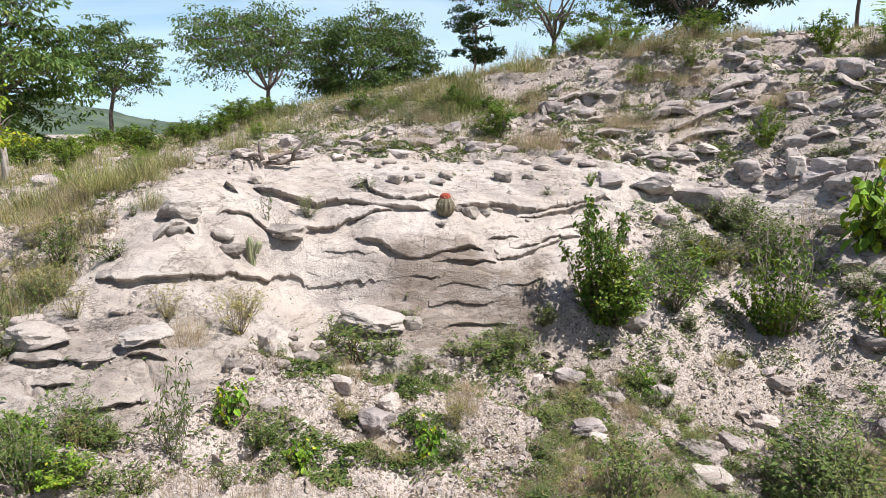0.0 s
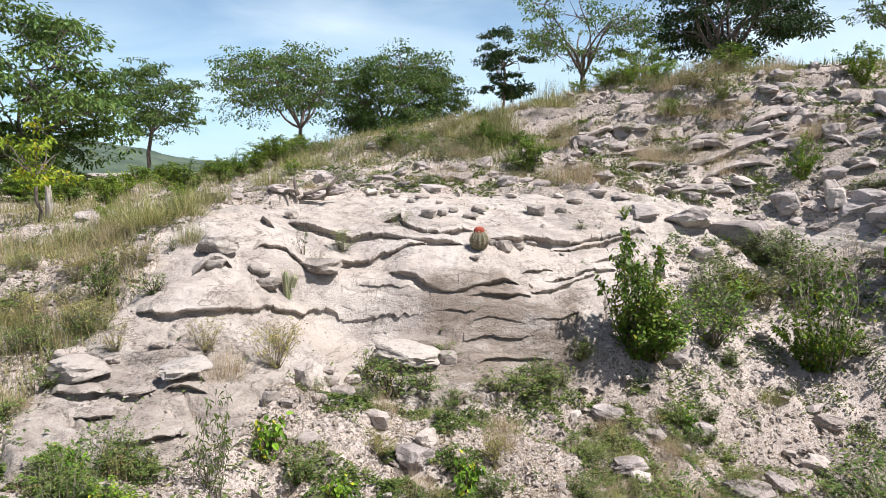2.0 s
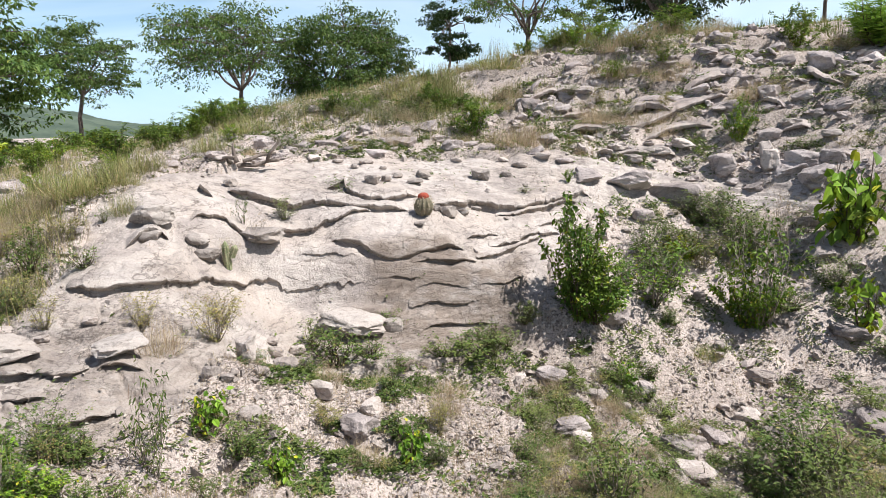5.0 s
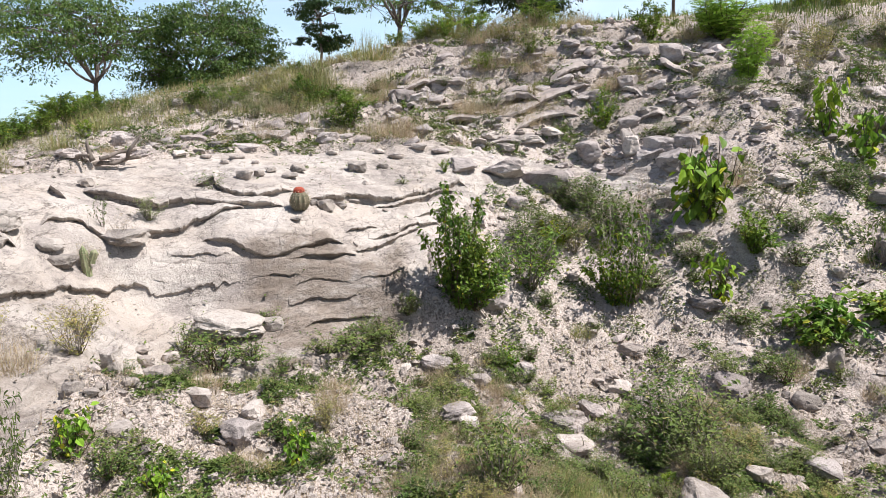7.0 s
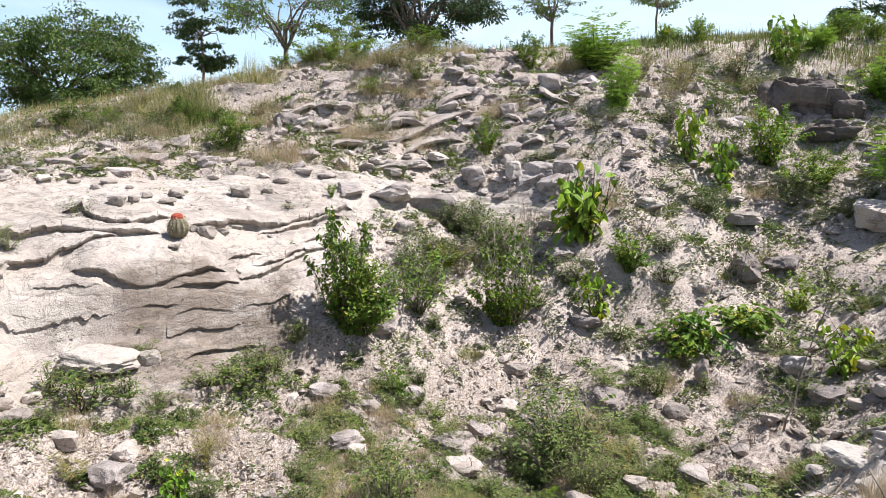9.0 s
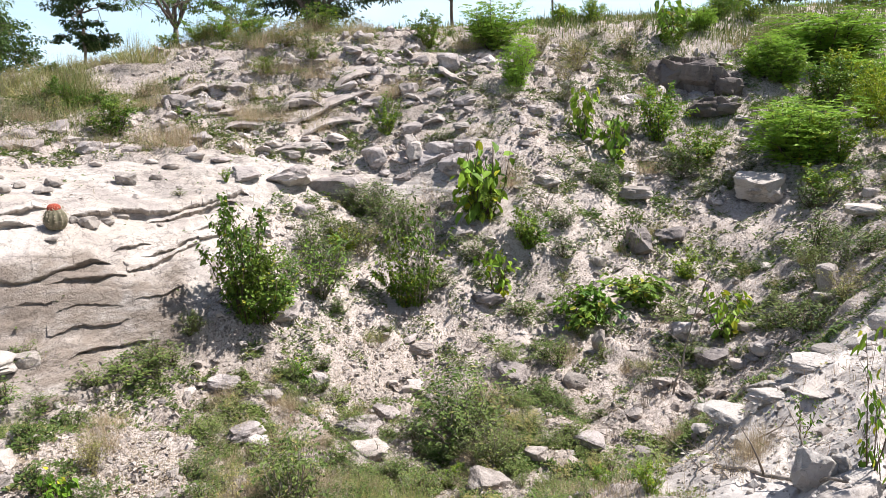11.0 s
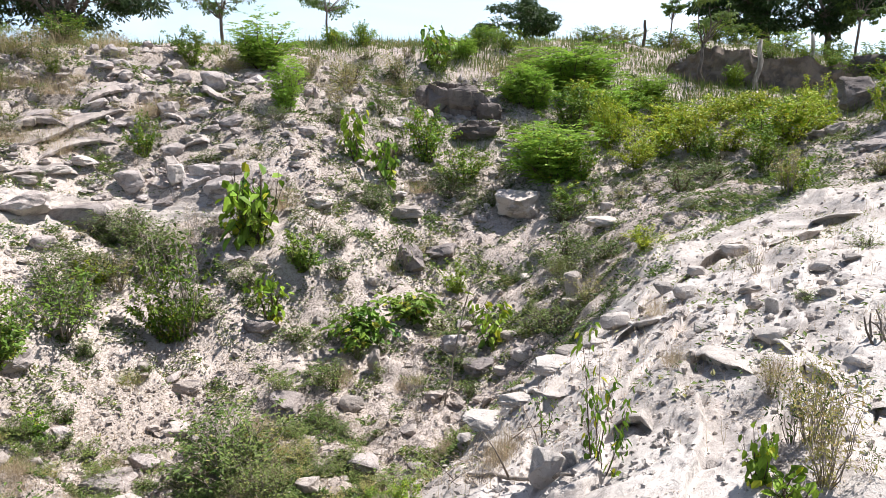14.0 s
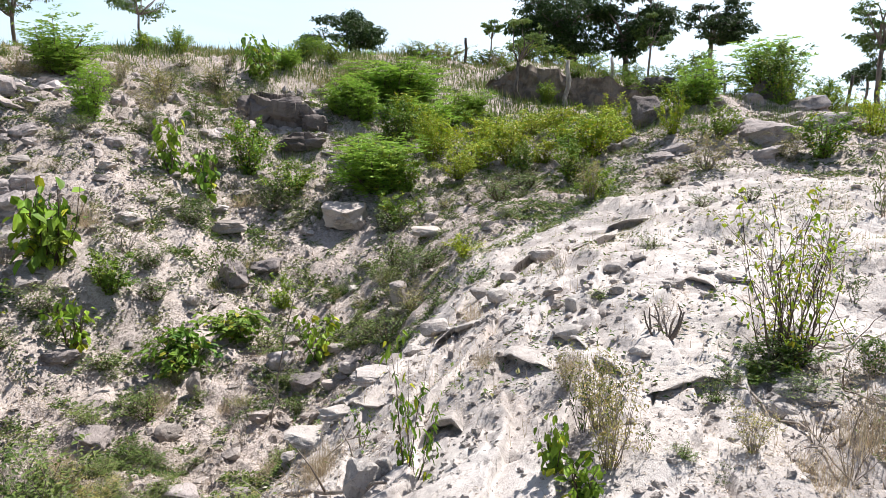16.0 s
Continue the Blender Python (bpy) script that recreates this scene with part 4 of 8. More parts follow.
def plant_meshes(seed, height, spread, stems, leaf, wide, count, droop=0.3, mat=LEAF_MID, wood=STEM, shape=LEAF_FAR, low=0.15, dome=False, twigs=2, thin=0.006):
    """Stems and leaves of one bush about height tall and spread wide, at the origin."""
    rng = np.random.default_rng(seed)
    paths, tips = [], []
    for k in range(stems):
        a = 2 * np.pi * (k + rng.uniform(-0.4, 0.4)) / stems
        lean = rng.uniform(0.25, 1.0) if stems > 1 else rng.uniform(0.0, 0.25)
        reach = spread / 2 * lean
        hgt = height * (1 - (0.55 * lean**2 if dome else 0.28 * lean * rng.uniform(0.3, 1.4))) * rng.uniform(0.82, 1.0)
        top = np.array([math.cos(a) * reach, math.sin(a) * reach, hgt])
        root = np.array([math.cos(a), math.sin(a), 0]) * spread * 0.04 + (0, 0, -0.04)
        line = bent(root, top, rng, 0.10, 6)
        paths.append((line, np.linspace(thin * (1 + height), thin * 0.35, 6)))
        tips.append(line[int(low * 6):])
        for q in range(twigs):
            i = rng.integers(2, 6) if len(line) > 5 else 2
            out = rng.normal(0, 1, 3) * (1, 1, 0.45) + (0, 0, 0.25)
            end = line[min(i, 5)] + out / np.linalg.norm(out) * height * rng.uniform(0.14, 0.30)
            end[2] = max(end[2], 0.03)
            tw = bent(line[min(i, 5) - 1], end, rng, 0.1, 4)
            paths.append((tw, np.linspace(thin * 0.6, thin * 0.25, 4)))
            tips.append(tw[1:])
    pick = [t for t in tips]
    lengths = np.array([len(t) for t in pick], float)
    which = rng.choice(len(pick), count, p=lengths / lengths.sum())
    o = np.zeros((count, 3))
    for n, w in enumerate(which):
        t = pick[w]
        u = rng.uniform(0, len(t) - 1.001)
        k = int(u)
        o[n] = t[k] + (t[k + 1] - t[k]) * (u - k)
    o += np.clip(rng.normal(0, leaf * 0.4, o.shape), -0.6 * leaf, 0.6 * leaf)
    o[:, 2] = np.maximum(o[:, 2], 0.02)
    along = rng.normal(0, 1, (count, 3)) * (1, 1, 0.5) + (0, 0, -droop)
    along += o * (0.8, 0.8, 0.0) / max(spread, 0.1)
    nrm = rng.normal(0, 0.45, (count, 3)) + (0, 0, 1)
    size = leaf * rng.uniform(0.55, 1.15, count)
    sv, sf = tubes(paths, 3)
    frame_mesh = mesh_from("stems", sv, sf, wood, True)
    if mat is LEAF_LARGE:
        return frame_mesh, (o, along, nrm, size, wide)
    v, f = leaves(o, along, nrm, size, size * wide, shape)
    return frame_mesh, mesh_from("foliage", v, f, mat)


SINGLE_LEAF = mesh_from("leaf", LEAF_FINE[0], LEAF_FINE[1], LEAF_LARGE)


def single_leaves(parent, w, h, o, along, nrm, size, wide):
    """Large leaves, one by one, on a plant scaled to w and h."""
    for p, a, up, s in zip(o, along, nrm, size):
        a = Vector((a[0], a[1], a[2])).normalized()
        side = Vector(up).cross(a).normalized()
        up = a.cross(side)
        k = s * (w + h) / 2
        turn = Matrix((a, side, up)).transposed().to_4x4()
        leaf = part("leaf", SINGLE_LEAF, parent)
        leaf.matrix_basis = Matrix.Translation((p[0], p[1], p[2])) @ Matrix.Diagonal((1 / w, 1 / w, 1 / h, 1)) @ turn @ Matrix.Diagonal((k, k * wide, k, 1))


def feather_meshes(seed, height, spread, stems, fronds, mat=LEAF_FEATHER):
    """A thicket of fine double-feathered fronds."""
    rng = np.random.default_rng(seed)
    paths, oo, aa, nn = [], [], [], []
    for k in range(stems):
        a = 2 * np.pi * (k + rng.uniform(-0.4, 0.4)) / stems
        reach = spread / 2 * rng.uniform(0.2, 0.85)
        top = np.array([math.cos(a) * reach, math.sin(a) * reach, height * rng.uniform(0.4, 1.05) * (1 - 0.35 * (2 * reach / spread) ** 2)])
        line = bent((math.cos(a) * 0.04, math.sin(a) * 0.04, -0.04), top, rng, 0.1, 6)
        paths.append((line, np.linspace(0.008, 0.003, 6)))
        for q in range(fronds // stems):
            at = line[rng.integers(1, 6)] + rng.normal(0, 0.05, 3)
            b = rng.uniform(0, 2 * np.pi)
            out = np.array([math.cos(b), math.sin(b), rng.uniform(-0.3, 0.9)])
            ln = rng.uniform(0.08, 0.17)
            for w in range(6):
                u = (w + 1) / 6
                root = at + out * ln * u + (0, 0, -0.25 * ln * u * u)
                cross = np.cross(out, (0, 0, 1))
                for sgn in (-1, 1):
                    oo.append(root)
                    aa.append(cross * sgn + out * 0.35 + rng.normal(0, 0.25, 3))
                    nn.append(np.array((0, 0, 1)) + rng.normal(0, 0.6, 3))
    oo, aa, nn = np.array(oo), np.array(aa), np.array(nn)
    size = rng.uniform(0.045, 0.075, len(oo))
    v, f = leaves(oo, aa, nn, size, size * 0.33)
    sv, sf = tubes(paths, 4)
    return mesh_from("stems", sv, sf, STEM, True), mesh_from("foliage", v, f, mat)


def tuft_meshes(seed, height, spread, blades, mat=GRASS, wide=0.007):
    """A tuft of narrow blades."""
    rng = np.random.default_rng(seed)
    a, q = rng.uniform(0, 2 * np.pi, blades), np.sqrt(rng.uniform(0, 1, blades))
    o = np.stack([np.cos(a) * q * spread * 0.40, np.sin(a) * q * spread * 0.40, np.full(blades, -0.02)], 1)
    b = a + rng.normal(0, 0.8, blades)
    lean = q * spread * 0.32 / height * rng.uniform(0.2, 4.0, blades)
    along = np.stack([np.cos(b) * lean, np.sin(b) * lean, np.ones(blades)], 1)
    v, f = leaves(o, along, np.stack([np.cos(b), np.sin(b), 0.3 * np.ones(blades)], 1), height * rng.uniform(0.2, 1.15, blades) ** 0.8, wide, BLADE)
    v[:, 2] -= 0.25 * height * (np.hypot(v[:, 0], v[:, 1]) / max(spread * 0.5, 0.05)) ** 2 * 0.4
    return mesh_from("blades", v, f, mat)


PLANTS = {}


def plant_kind(kind, n):
    """The meshes of one of three sorts of each plant, made once."""
    if (kind, n) in PLANTS:
        return PLANTS[kind, n]
    s = 100 * n + len(kind) * 7
    made = {
        "leafy": lambda: plant_meshes(s, 1, 1, 13, 0.066, 0.55, 2500, 0.3, LEAF_MID, STEM, LEAF_FAR, 0.0, True, 4),
        "loose": lambda: plant_meshes(s, 1, 1, 15, 0.066, 0.5, 800, 0.4, LEAF_MID, TWIG, LEAF_FAR, 0.0, False, 4, 0.005),
        "vine": lambda: plant_meshes(s, 1, 1, 12, 0.15, 0.48, 420, 0.9, LEAF_VINE, STEM, LEAF_FINE, 0.0, True, 3),
        "bright": lambda: plant_meshes(s, 1, 1, 12, 0.062, 0.55, 2300, 0.4, LEAF_BRIGHT, STEM, LEAF_FAR, 0.0, True, 3),
        "yellow": lambda: plant_meshes(s, 1, 1, 11, 0.066, 0.50, 2100, 0.5, LEAF_YELLOW, STEM, LEAF_FAR, 0.0, True, 3),
        "broad": lambda: plant_meshes(s, 1, 1, 7, 0.19, 0.66, 95, 1.0, LEAF_LARGE, STEM, LEAF_FINE, 0.15, False, 2, 0.010),
        "fine": lambda: plant_meshes(s, 1, 1, 18, 0.055, 0.5, 980, 0.1, LEAF_HERB, TWIG, LEAF_FAR, 0.0, True, 3, 0.004),
        "herb": lambda: plant_meshes(s, 1, 1, 14, 0.085, 0.40, 560, 0.1, LEAF_HERB, STEM, LEAF_FAR, 0.0, True, 2, 0.006),
        "olive": lambda: plant_meshes(s, 1, 1, 16, 0.060, 0.35, 820, 0.0, LEAF_OLIVE, TWIG, LEAF_FAR, 0.1, False, 2, 0.004),
        "weed": lambda: plant_meshes(s, 1, 1, 5, 0.11, 0.28, 110, 0.7, LEAF_HERB, TWIG, LEAF_FINE, 0.2, False, 2, 0.006),
        "dry": lambda: plant_meshes(s, 1, 1, 13, 0.07, 0.25, 110, 0.3, STRAW, TWIG, LEAF_FAR, 0.2, False, 3, 0.003),
        "sapling": lambda: plant_meshes(s, 1, 1, 3, 0.10, 0.42, 70, 1.0, LEAF_LARGE, STEM, LEAF_FINE, 0.25, False, 4, 0.007),
        "twiggy": lambda: plant_meshes(s, 1, 1, 12, 0.050, 0.50, 330, 0.3, LEAF_YELLOW, STEM, LEAF_FINE, 0.35, False, 6, 0.0040),
        "feather": lambda: feather_meshes(s, 1, 1, 24, 500),
        "grass": lambda: (None, tuft_meshes(s, 1, 1, 480, GRASS, 0.0065)),
        "straw": lambda: (None, tuft_meshes(s, 1, 1, 420, STRAW, 0.006)),
    }[kind]()
    PLANTS[kind, n] = made
    return made


PLANT_WORDS = {
    "leafy": ("shrub", "dense mid-green leafy shrub growing on the stony slope", "shrub"),
    "loose": ("shrub", "open straggling green shrub with thin grey twigs", "shrub"),
    "vine": ("spreading_plant", "low spreading plant with drooping dark green and yellowed leaves", "plant"),
    "bright": ("shrub", "bright green small-leaved bush rooted in dry soil", "shrub"),
    "yellow": ("shrub", "yellow-green broad-leaved shrub of the hillside thicket", "shrub"),
    "broad": ("broadleaf_plant", "sunlit plant with large drooping bright green leaves", "plant"),
    "fine": ("low_bush", "low fine-leaved grey-green bush spreading over the soil", "bush"),
    "herb": ("herb_patch", "low patch of green herbs among loose stones", "herb"),
    "olive": ("dry_bush", "half-dry olive bush with thin twigs on bare rock", "bush"),
    "weed": ("tall_weed", "tall thin grey-green weed with narrow hanging leaves", "weed"),
    "dry": ("dead_bush", "dead brown bush of bare thin twigs", "bush"),
    "sapling": ("sapling", "slender young sapling with few hanging leaves", "sapling"),
    "twiggy": ("twiggy_bush", "upright many-stemmed bush with sparse yellowish leaves", "bush"),
    "feather": ("feathery_shrub", "soft green feathery-leaved shrub on the upper slope", "shrub"),
    "grass": ("grass_tuft", "yellowing green grass tuft on the slope", "grass"),
    "straw": ("dry_grass_tuft", "straw-coloured dry grass tuft between stones", "grass"),
}


def plant(kind, x, y, w, h, seed, lift=0.0):
    stems, foliage = plant_kind(kind, seed % 3)
    name, label, category = PLANT_WORDS[kind]
    ob = tagged(new(name, None if stems else foliage), label, category, category + "s of the hillside")
    ob.matrix_basis = pose(x, y, ground_at(x, y) + lift, 0, 0, seed * 77 % 360) @ Matrix.Diagonal((w, w, h, 1))
    if stems:
        part("woody_frame", stems, ob)
        if isinstance(foliage, tuple):
            single_leaves(ob, w, h, *foliage)
        else:
            part("foliage", foliage, ob)
    return ob


def tree(x, y, z, height, fork, spread, crown_low, mat, seed, clumps=26, per=230, leaf=0.24, shift=(0.0, 0.0), trunks=1, girth=0.13, label="", gap=0.0):
    """A tree: bent trunk, forking limbs, and a crown of many small leaf sprays with gaps. shift moves the crown off the foot."""
    rng = np.random.default_rng(seed)
    paths, sprays = [], []
    mid, half = (crown_low + height) / 2, (height - crown_low) / 2
    bases = [np.array([rng.uniform(-1, 1) * 0.5 * (trunks > 1), rng.uniform(-1, 1) * 0.4 * (trunks > 1), -0.3]) for _ in range(trunks)]
    forks = []
    for b in bases:
        f = b + (shift[0] * 0.3 + rng.normal(0, 0.12), shift[1] * 0.3 + rng.normal(0, 0.12), fork + 0.3)
        paths.append((bent(b, f, rng, 0.06, 7), np.linspace(girth, girth * 0.72, 7)))
        forks.append(f)
    limbs = []
    for k in range(6 + 2 * trunks):
        a = 2 * np.pi * (k + rng.uniform(-0.3, 0.3)) / (6 + 2 * trunks)
        q = rng.uniform(0.25, 0.62)
        end = np.array([math.cos(a) * q * spread / 2 + shift[0], math.sin(a) * q * spread / 2 + shift[1], mid + half * rng.uniform(-0.25, 0.35)])
        line = bent(forks[k % trunks], end, rng, 0.13, 8)
        paths.append((line, np.linspace(girth * 0.5, girth * 0.16, 8)))
        limbs.append(line)
    for k in range(clumps):
        while True:
            q = rng.uniform(-1, 1, 3)
            if 0.25 < np.linalg.norm(q) < 1:
                break
        q = q / np.linalg.norm(q) ** 0.45
        c = np.array([q[0] * spread / 2 * 0.86 + shift[0], q[1] * spread / 2 * 0.86 + shift[1], mid + half * 0.82 * q[2]])
        c[2] = max(c[2], crown_low + 0.12 * half)
        # the rim of the crown hangs lower than its middle reaches up
        edge = math.hypot(q[0], q[1])
        c[2] -= 0.25 * half * edge**2
        f = min((line[i] for line in limbs for i in (3, 5, 7)), key=lambda p: np.linalg.norm(p - c) + 1.2 * max(0, p[2] - c[2]))
        limb = bent(f, c, rng, 0.14, 6)
        paths.append((limb, np.linspace(girth * 0.2, girth * 0.07, 6)))
        size = spread * rng.uniform(0.10, 0.17)
        for s in range(9):
            o = rng.normal(0, 1, 3) * (1, 1, 0.40)
            o = o / np.linalg.norm(o) * size * rng.uniform(0.5, 1.05)
            paths.append((bent(limb[-2], c + o, rng, 0.1, 4), np.linspace(girth * 0.11, girth * 0.03, 4)))
            if rng.uniform() > gap:
                sprays.append((c + o, size * rng.uniform(0.28, 0.46)))
    leaf, each = leaf * 0.80, max(int(1.45 * clumps * per / max(len(sprays), 1)), 8)
    cen = np.repeat(np.array([s[0] for s in sprays]), each, 0)
    rad = np.repeat(np.array([s[1] for s in sprays]), each)
    d = rng.normal(0, 1, cen.shape)
    d = d / np.linalg.norm(d, axis=1, keepdims=True) * (rng.uniform(0, 1, len(cen)) ** 0.5 * rad * 1.25)[:, None] * (1, 1, 0.36)
    along = d * 1.2 / (rad[:, None] + 1e-6) + rng.normal(0, 0.4, cen.shape) + (0, 0, -0.55)
    size = leaf * rng.uniform(0.6, 1.2, len(cen))
    v, f = leaves(cen + d, along, rng.normal(0, 0.5, cen.shape) + (0, 0, 1), size, size * 0.46)
    ob = tagged(new("tree"), label or "leafy green tree with a spreading crown on the skyline", "tree", "trees on the skyline")
    ob.matrix_basis = pose(x, y, z)
    sv, sf = tubes(paths[: trunks + len(limbs)], 8)
    tv, tf = tubes(paths[trunks + len(limbs) :], 4)
    sf = sf + [tuple(q + len(sv) for q in p) for p in tf]
    sv = sv + tv
    part("trunk", mesh_from("trunk", sv, sf, BARK, True), ob)
    part("crown", mesh_from("crown", v, f, mat), ob)
    return ob

def fence_post(x, y, h, r, mat, seed, label):
    rng = np.random.default_rng(seed)
    top = (rng.normal(0, 0.05) * h, rng.normal(0, 0.05) * h, h)
    v, f = tubes([(bent((0, 0, -0.3), top, rng, 0.02, 7), r * np.array([1.1, 1.05, 1, 0.95, 1, 0.9, 0.8]))], 8)
    ob = tagged(new("fence_post", mesh_from("fence_post", v, f, mat, True)), label, "post", "fence posts")
    ob.matrix_basis = pose(x, y, ground_at(x, y))
    return ob


def ribbed(radius, height, ribs, sag, cap, cut):
    """A ribbed cactus body: radius swells and closes at the top."""
    rows, cols = 14, ribs * 4
    v = []
    for i in range(rows):
        u = i / (rows - 1)
        r = radius * (math.sin(math.pi * (0.18 + 0.66 * u)) ** 0.7 if cap else min(1.0, 1.02 - 0.08 * u, 4.5 * (1.02 - u)))
        for j in range(cols):
            a = 2 * math.pi * j / cols
            k = r * (1 + cut * math.cos(ribs * a))
            v.append((k * math.cos(a), k * math.sin(a), height * u - sag))
    f = [(i * cols + j, i * cols + (j + 1) % cols, (i + 1) * cols + (j + 1) % cols, (i + 1) * cols + j) for i in range(rows - 1) for j in range(cols)]
    f.append(tuple((rows - 1) * cols + j for j in range(cols)))
    return v, f


def spines(radius, height, ribs, rows, length, seed, cap):
    rng = np.random.default_rng(seed)
    o, a = [], []
    for j in range(ribs):
        b = 2 * math.pi * j / ribs
        for i in range(rows):
            u = (i + 0.6) / rows
            r = radius * (math.sin(math.pi * (0.18 + 0.66 * u)) ** 0.7 if cap else 1.0) * 1.08
            for k in range(5):
                o.append((r * math.cos(b), r * math.sin(b), height * u))
                a.append(np.array([math.cos(b), math.sin(b), 0]) + rng.normal(0, 0.7, 3))
    return leaves(o, a, rng.normal(0, 1, (len(o), 3)), length, length * 0.12)


def globe_cactus(x, y, h):
    ob = tagged(new("globe_cactus"), "round ribbed cactus with a woolly red cap growing on bare rock", "cactus")
    ob.matrix_basis = pose(x, y, ground_at(x, y) + 0.03)
    body, r = h * 0.70, h * 0.36
    v, f = ribbed(r, body, 12, 0.03, True, 0.10)
    part("body", mesh_from("body", v, f, CACTUS, True), ob)
    v, f = spines(r, body, 12, 6, h * 0.10, 4, True)
    part("spine_cover", mesh_from("spines", v, f, SPINE), ob, "pale stiff cactus spines")
    bm = bmesh.new()
    bmesh.ops.create_icosphere(bm, subdivisions=4, radius=1)
    for q in bm.verts:
        k = 1 + 0.10 * noise.fractal(q.co * 9, 1.0, 2.0, 3)
        q.co = Vector((q.co.x * r * 0.62 * k, q.co.y * r * 0.62 * k, body * 0.93 + q.co.z * h * 0.17 * k))
    me = bpy.data.meshes.new("cap")
    bm.to_mesh(me)
    bm.free()
    me.materials.append(CAP_RED)
    part("cap", me, ob, "woolly brick-red cactus cap")


def column_cactus(x, y, h):
    ob = tagged(new("column_cactus"), "short ribbed columnar cactus with a side arm between rocks", "cactus")
    ob.matrix_basis = pose(x, y, ground_at(x, y))
    for name, s, m in (("column", 1.0, pose(0, 0, 0, 2, -3)), ("arm", 0.45, pose(0.055, 0.0, h * 0.42, 0, 22)), ("arm", 0.5, pose(-0.05, 0.06, 0, -8, -10))):
        v, f = ribbed(h * 0.12 * (0.8 + 0.2 * s), h * s, 8, 0.03, False, 0.14)
        col = part(name, mesh_from(name, v, f, CACTUS_GREEN, True), ob)
        col.matrix_basis = m
        v, f = spines(h * 0.12 * (0.8 + 0.2 * s), h * s, 8, int(12 * s), h * 0.07, 5, False)
        part("spine_cover", mesh_from("spines", v, f, SPINE), col, "pale cactus spines")


def stick(name, a, b, r, seed, label):
    rng = np.random.default_rng(seed)
    p = bent((a[0], a[1], 0), (b[0], b[1], 0), rng, 0.05, 9)
    p[:, 2] = ground_height(p[:, 0], p[:, 1]) + np.linspace(a[2], b[2], 9)
    paths = [(p, np.linspace(r, r * 0.5, 9))]
    for k in (3, 5, 6):
        paths.append((bent(p[k], p[k] + rng.normal(0, 0.12, 3) + (0, 0, 0.06), rng, 0.1, 4), np.linspace(r * 0.5, r * 0.2, 4)))
    v, f = tubes(paths, 5)
    return tagged(new(name, mesh_from(name, v, f, TWIG, True)), label, "stick", "fallen sticks")


def dead_log(x, y, px, bearing):
    """The bleached root and forked branches of a fallen tree lying on the outcrop."""
    rng = np.random.default_rng(9)
    k = px * 10
    paths = [(bent((-5 * k, 0, 0.05), (8 * k, 0.1, 0.12), rng, 0.06, 8), np.linspace(0.50 * k, 0.28 * k, 8)),
             (bent((1 * k, 0, 0.1), (0.5 * k, 0, 4.5 * k), rng, 0.1, 6), np.linspace(0.50 * k, 0.19 * k, 6)),
             (bent((6 * k, 0.05, 0.1), (8.2 * k, 0, 5 * k), rng, 0.2, 6), np.linspace(0.37 * k, 0.17 * k, 6)),
             (bent((2 * k, 0, 0.12), (7.5 * k, 0.2, 2.6 * k), rng, 0.15, 6), np.linspace(0.34 * k, 0.19 * k, 6)),
             (bent((-4 * k, 0, 0.05), (0.5 * k, -0.15, 2.2 * k), rng, 0.15, 6), np.linspace(0.37 * k, 0.22 * k, 6)),
             (bent((0, 0, 0.1), (-1.5 * k, 0.1, 3.4 * k), rng, 0.1, 5), np.linspace(0.31 * k, 0.11 * k, 5))]
    v, f = tubes(paths, 8)
    ob = tagged(new("dead_log", mesh_from("dead_log", v, f, BARK, True)), "dark dead forked log lying at the top of the outcrop", "log")
    ob.matrix_basis = pose(x, y, ground_at(x, y) + 0.02, 0, 0, -bearing)


def dead_stump(x, y, h):
    rng = np.random.default_rng(4)
    paths = []
    for k in range(11):
        a = rng.uniform(0, 2 * np.pi)
        q = rng.uniform(0.2, 0.95)
        paths.append((bent((math.cos(a) * 0.02, math.sin(a) * 0.02, -0.03), (math.cos(a) * q * h, math.sin(a) * q * h, h * rng.uniform(0.35, 1.0)), rng, 0.16, 5), np.linspace(0.010, 0.004, 5)))
    ob = tagged(new("dead_stump"), "small dark stump of cut dead stems on pale rock", "stump")
    ob.matrix_basis = pose(x, y, ground_at(x, y))
    for path in paths:
        part("stem", mesh_from("stem", *tubes([path], 6), BARK, True), ob)


def bare_stem(x, y, bearing, px):
    rng = np.random.default_rng(6)
    right = np.array([math.cos(radians(bearing)), -math.sin(radians(bearing)), 0])
    paths = [(bent((0, 0, -0.05), right * 60 * px + (0, 0, 250 * px), rng, 0.05, 8), np.linspace(0.012, 0.004, 8))]
    for k in range(7):
        o = paths[0][0][2 + k % 5]
        paths.append((bent(o, o + rng.normal(0, 0.15, 3) + (0, 0, 0.12), rng, 0.1, 4), np.linspace(0.005, 0.002, 4)))
    v, f = tubes(paths, 5)
    ob = tagged(new("bare_stem", mesh_from("bare_stem", v, f, TWIG, True)), "thin bare dry stem standing in the gully", "stem")
    ob.matrix_basis = pose(x, y, ground_at(x, y))


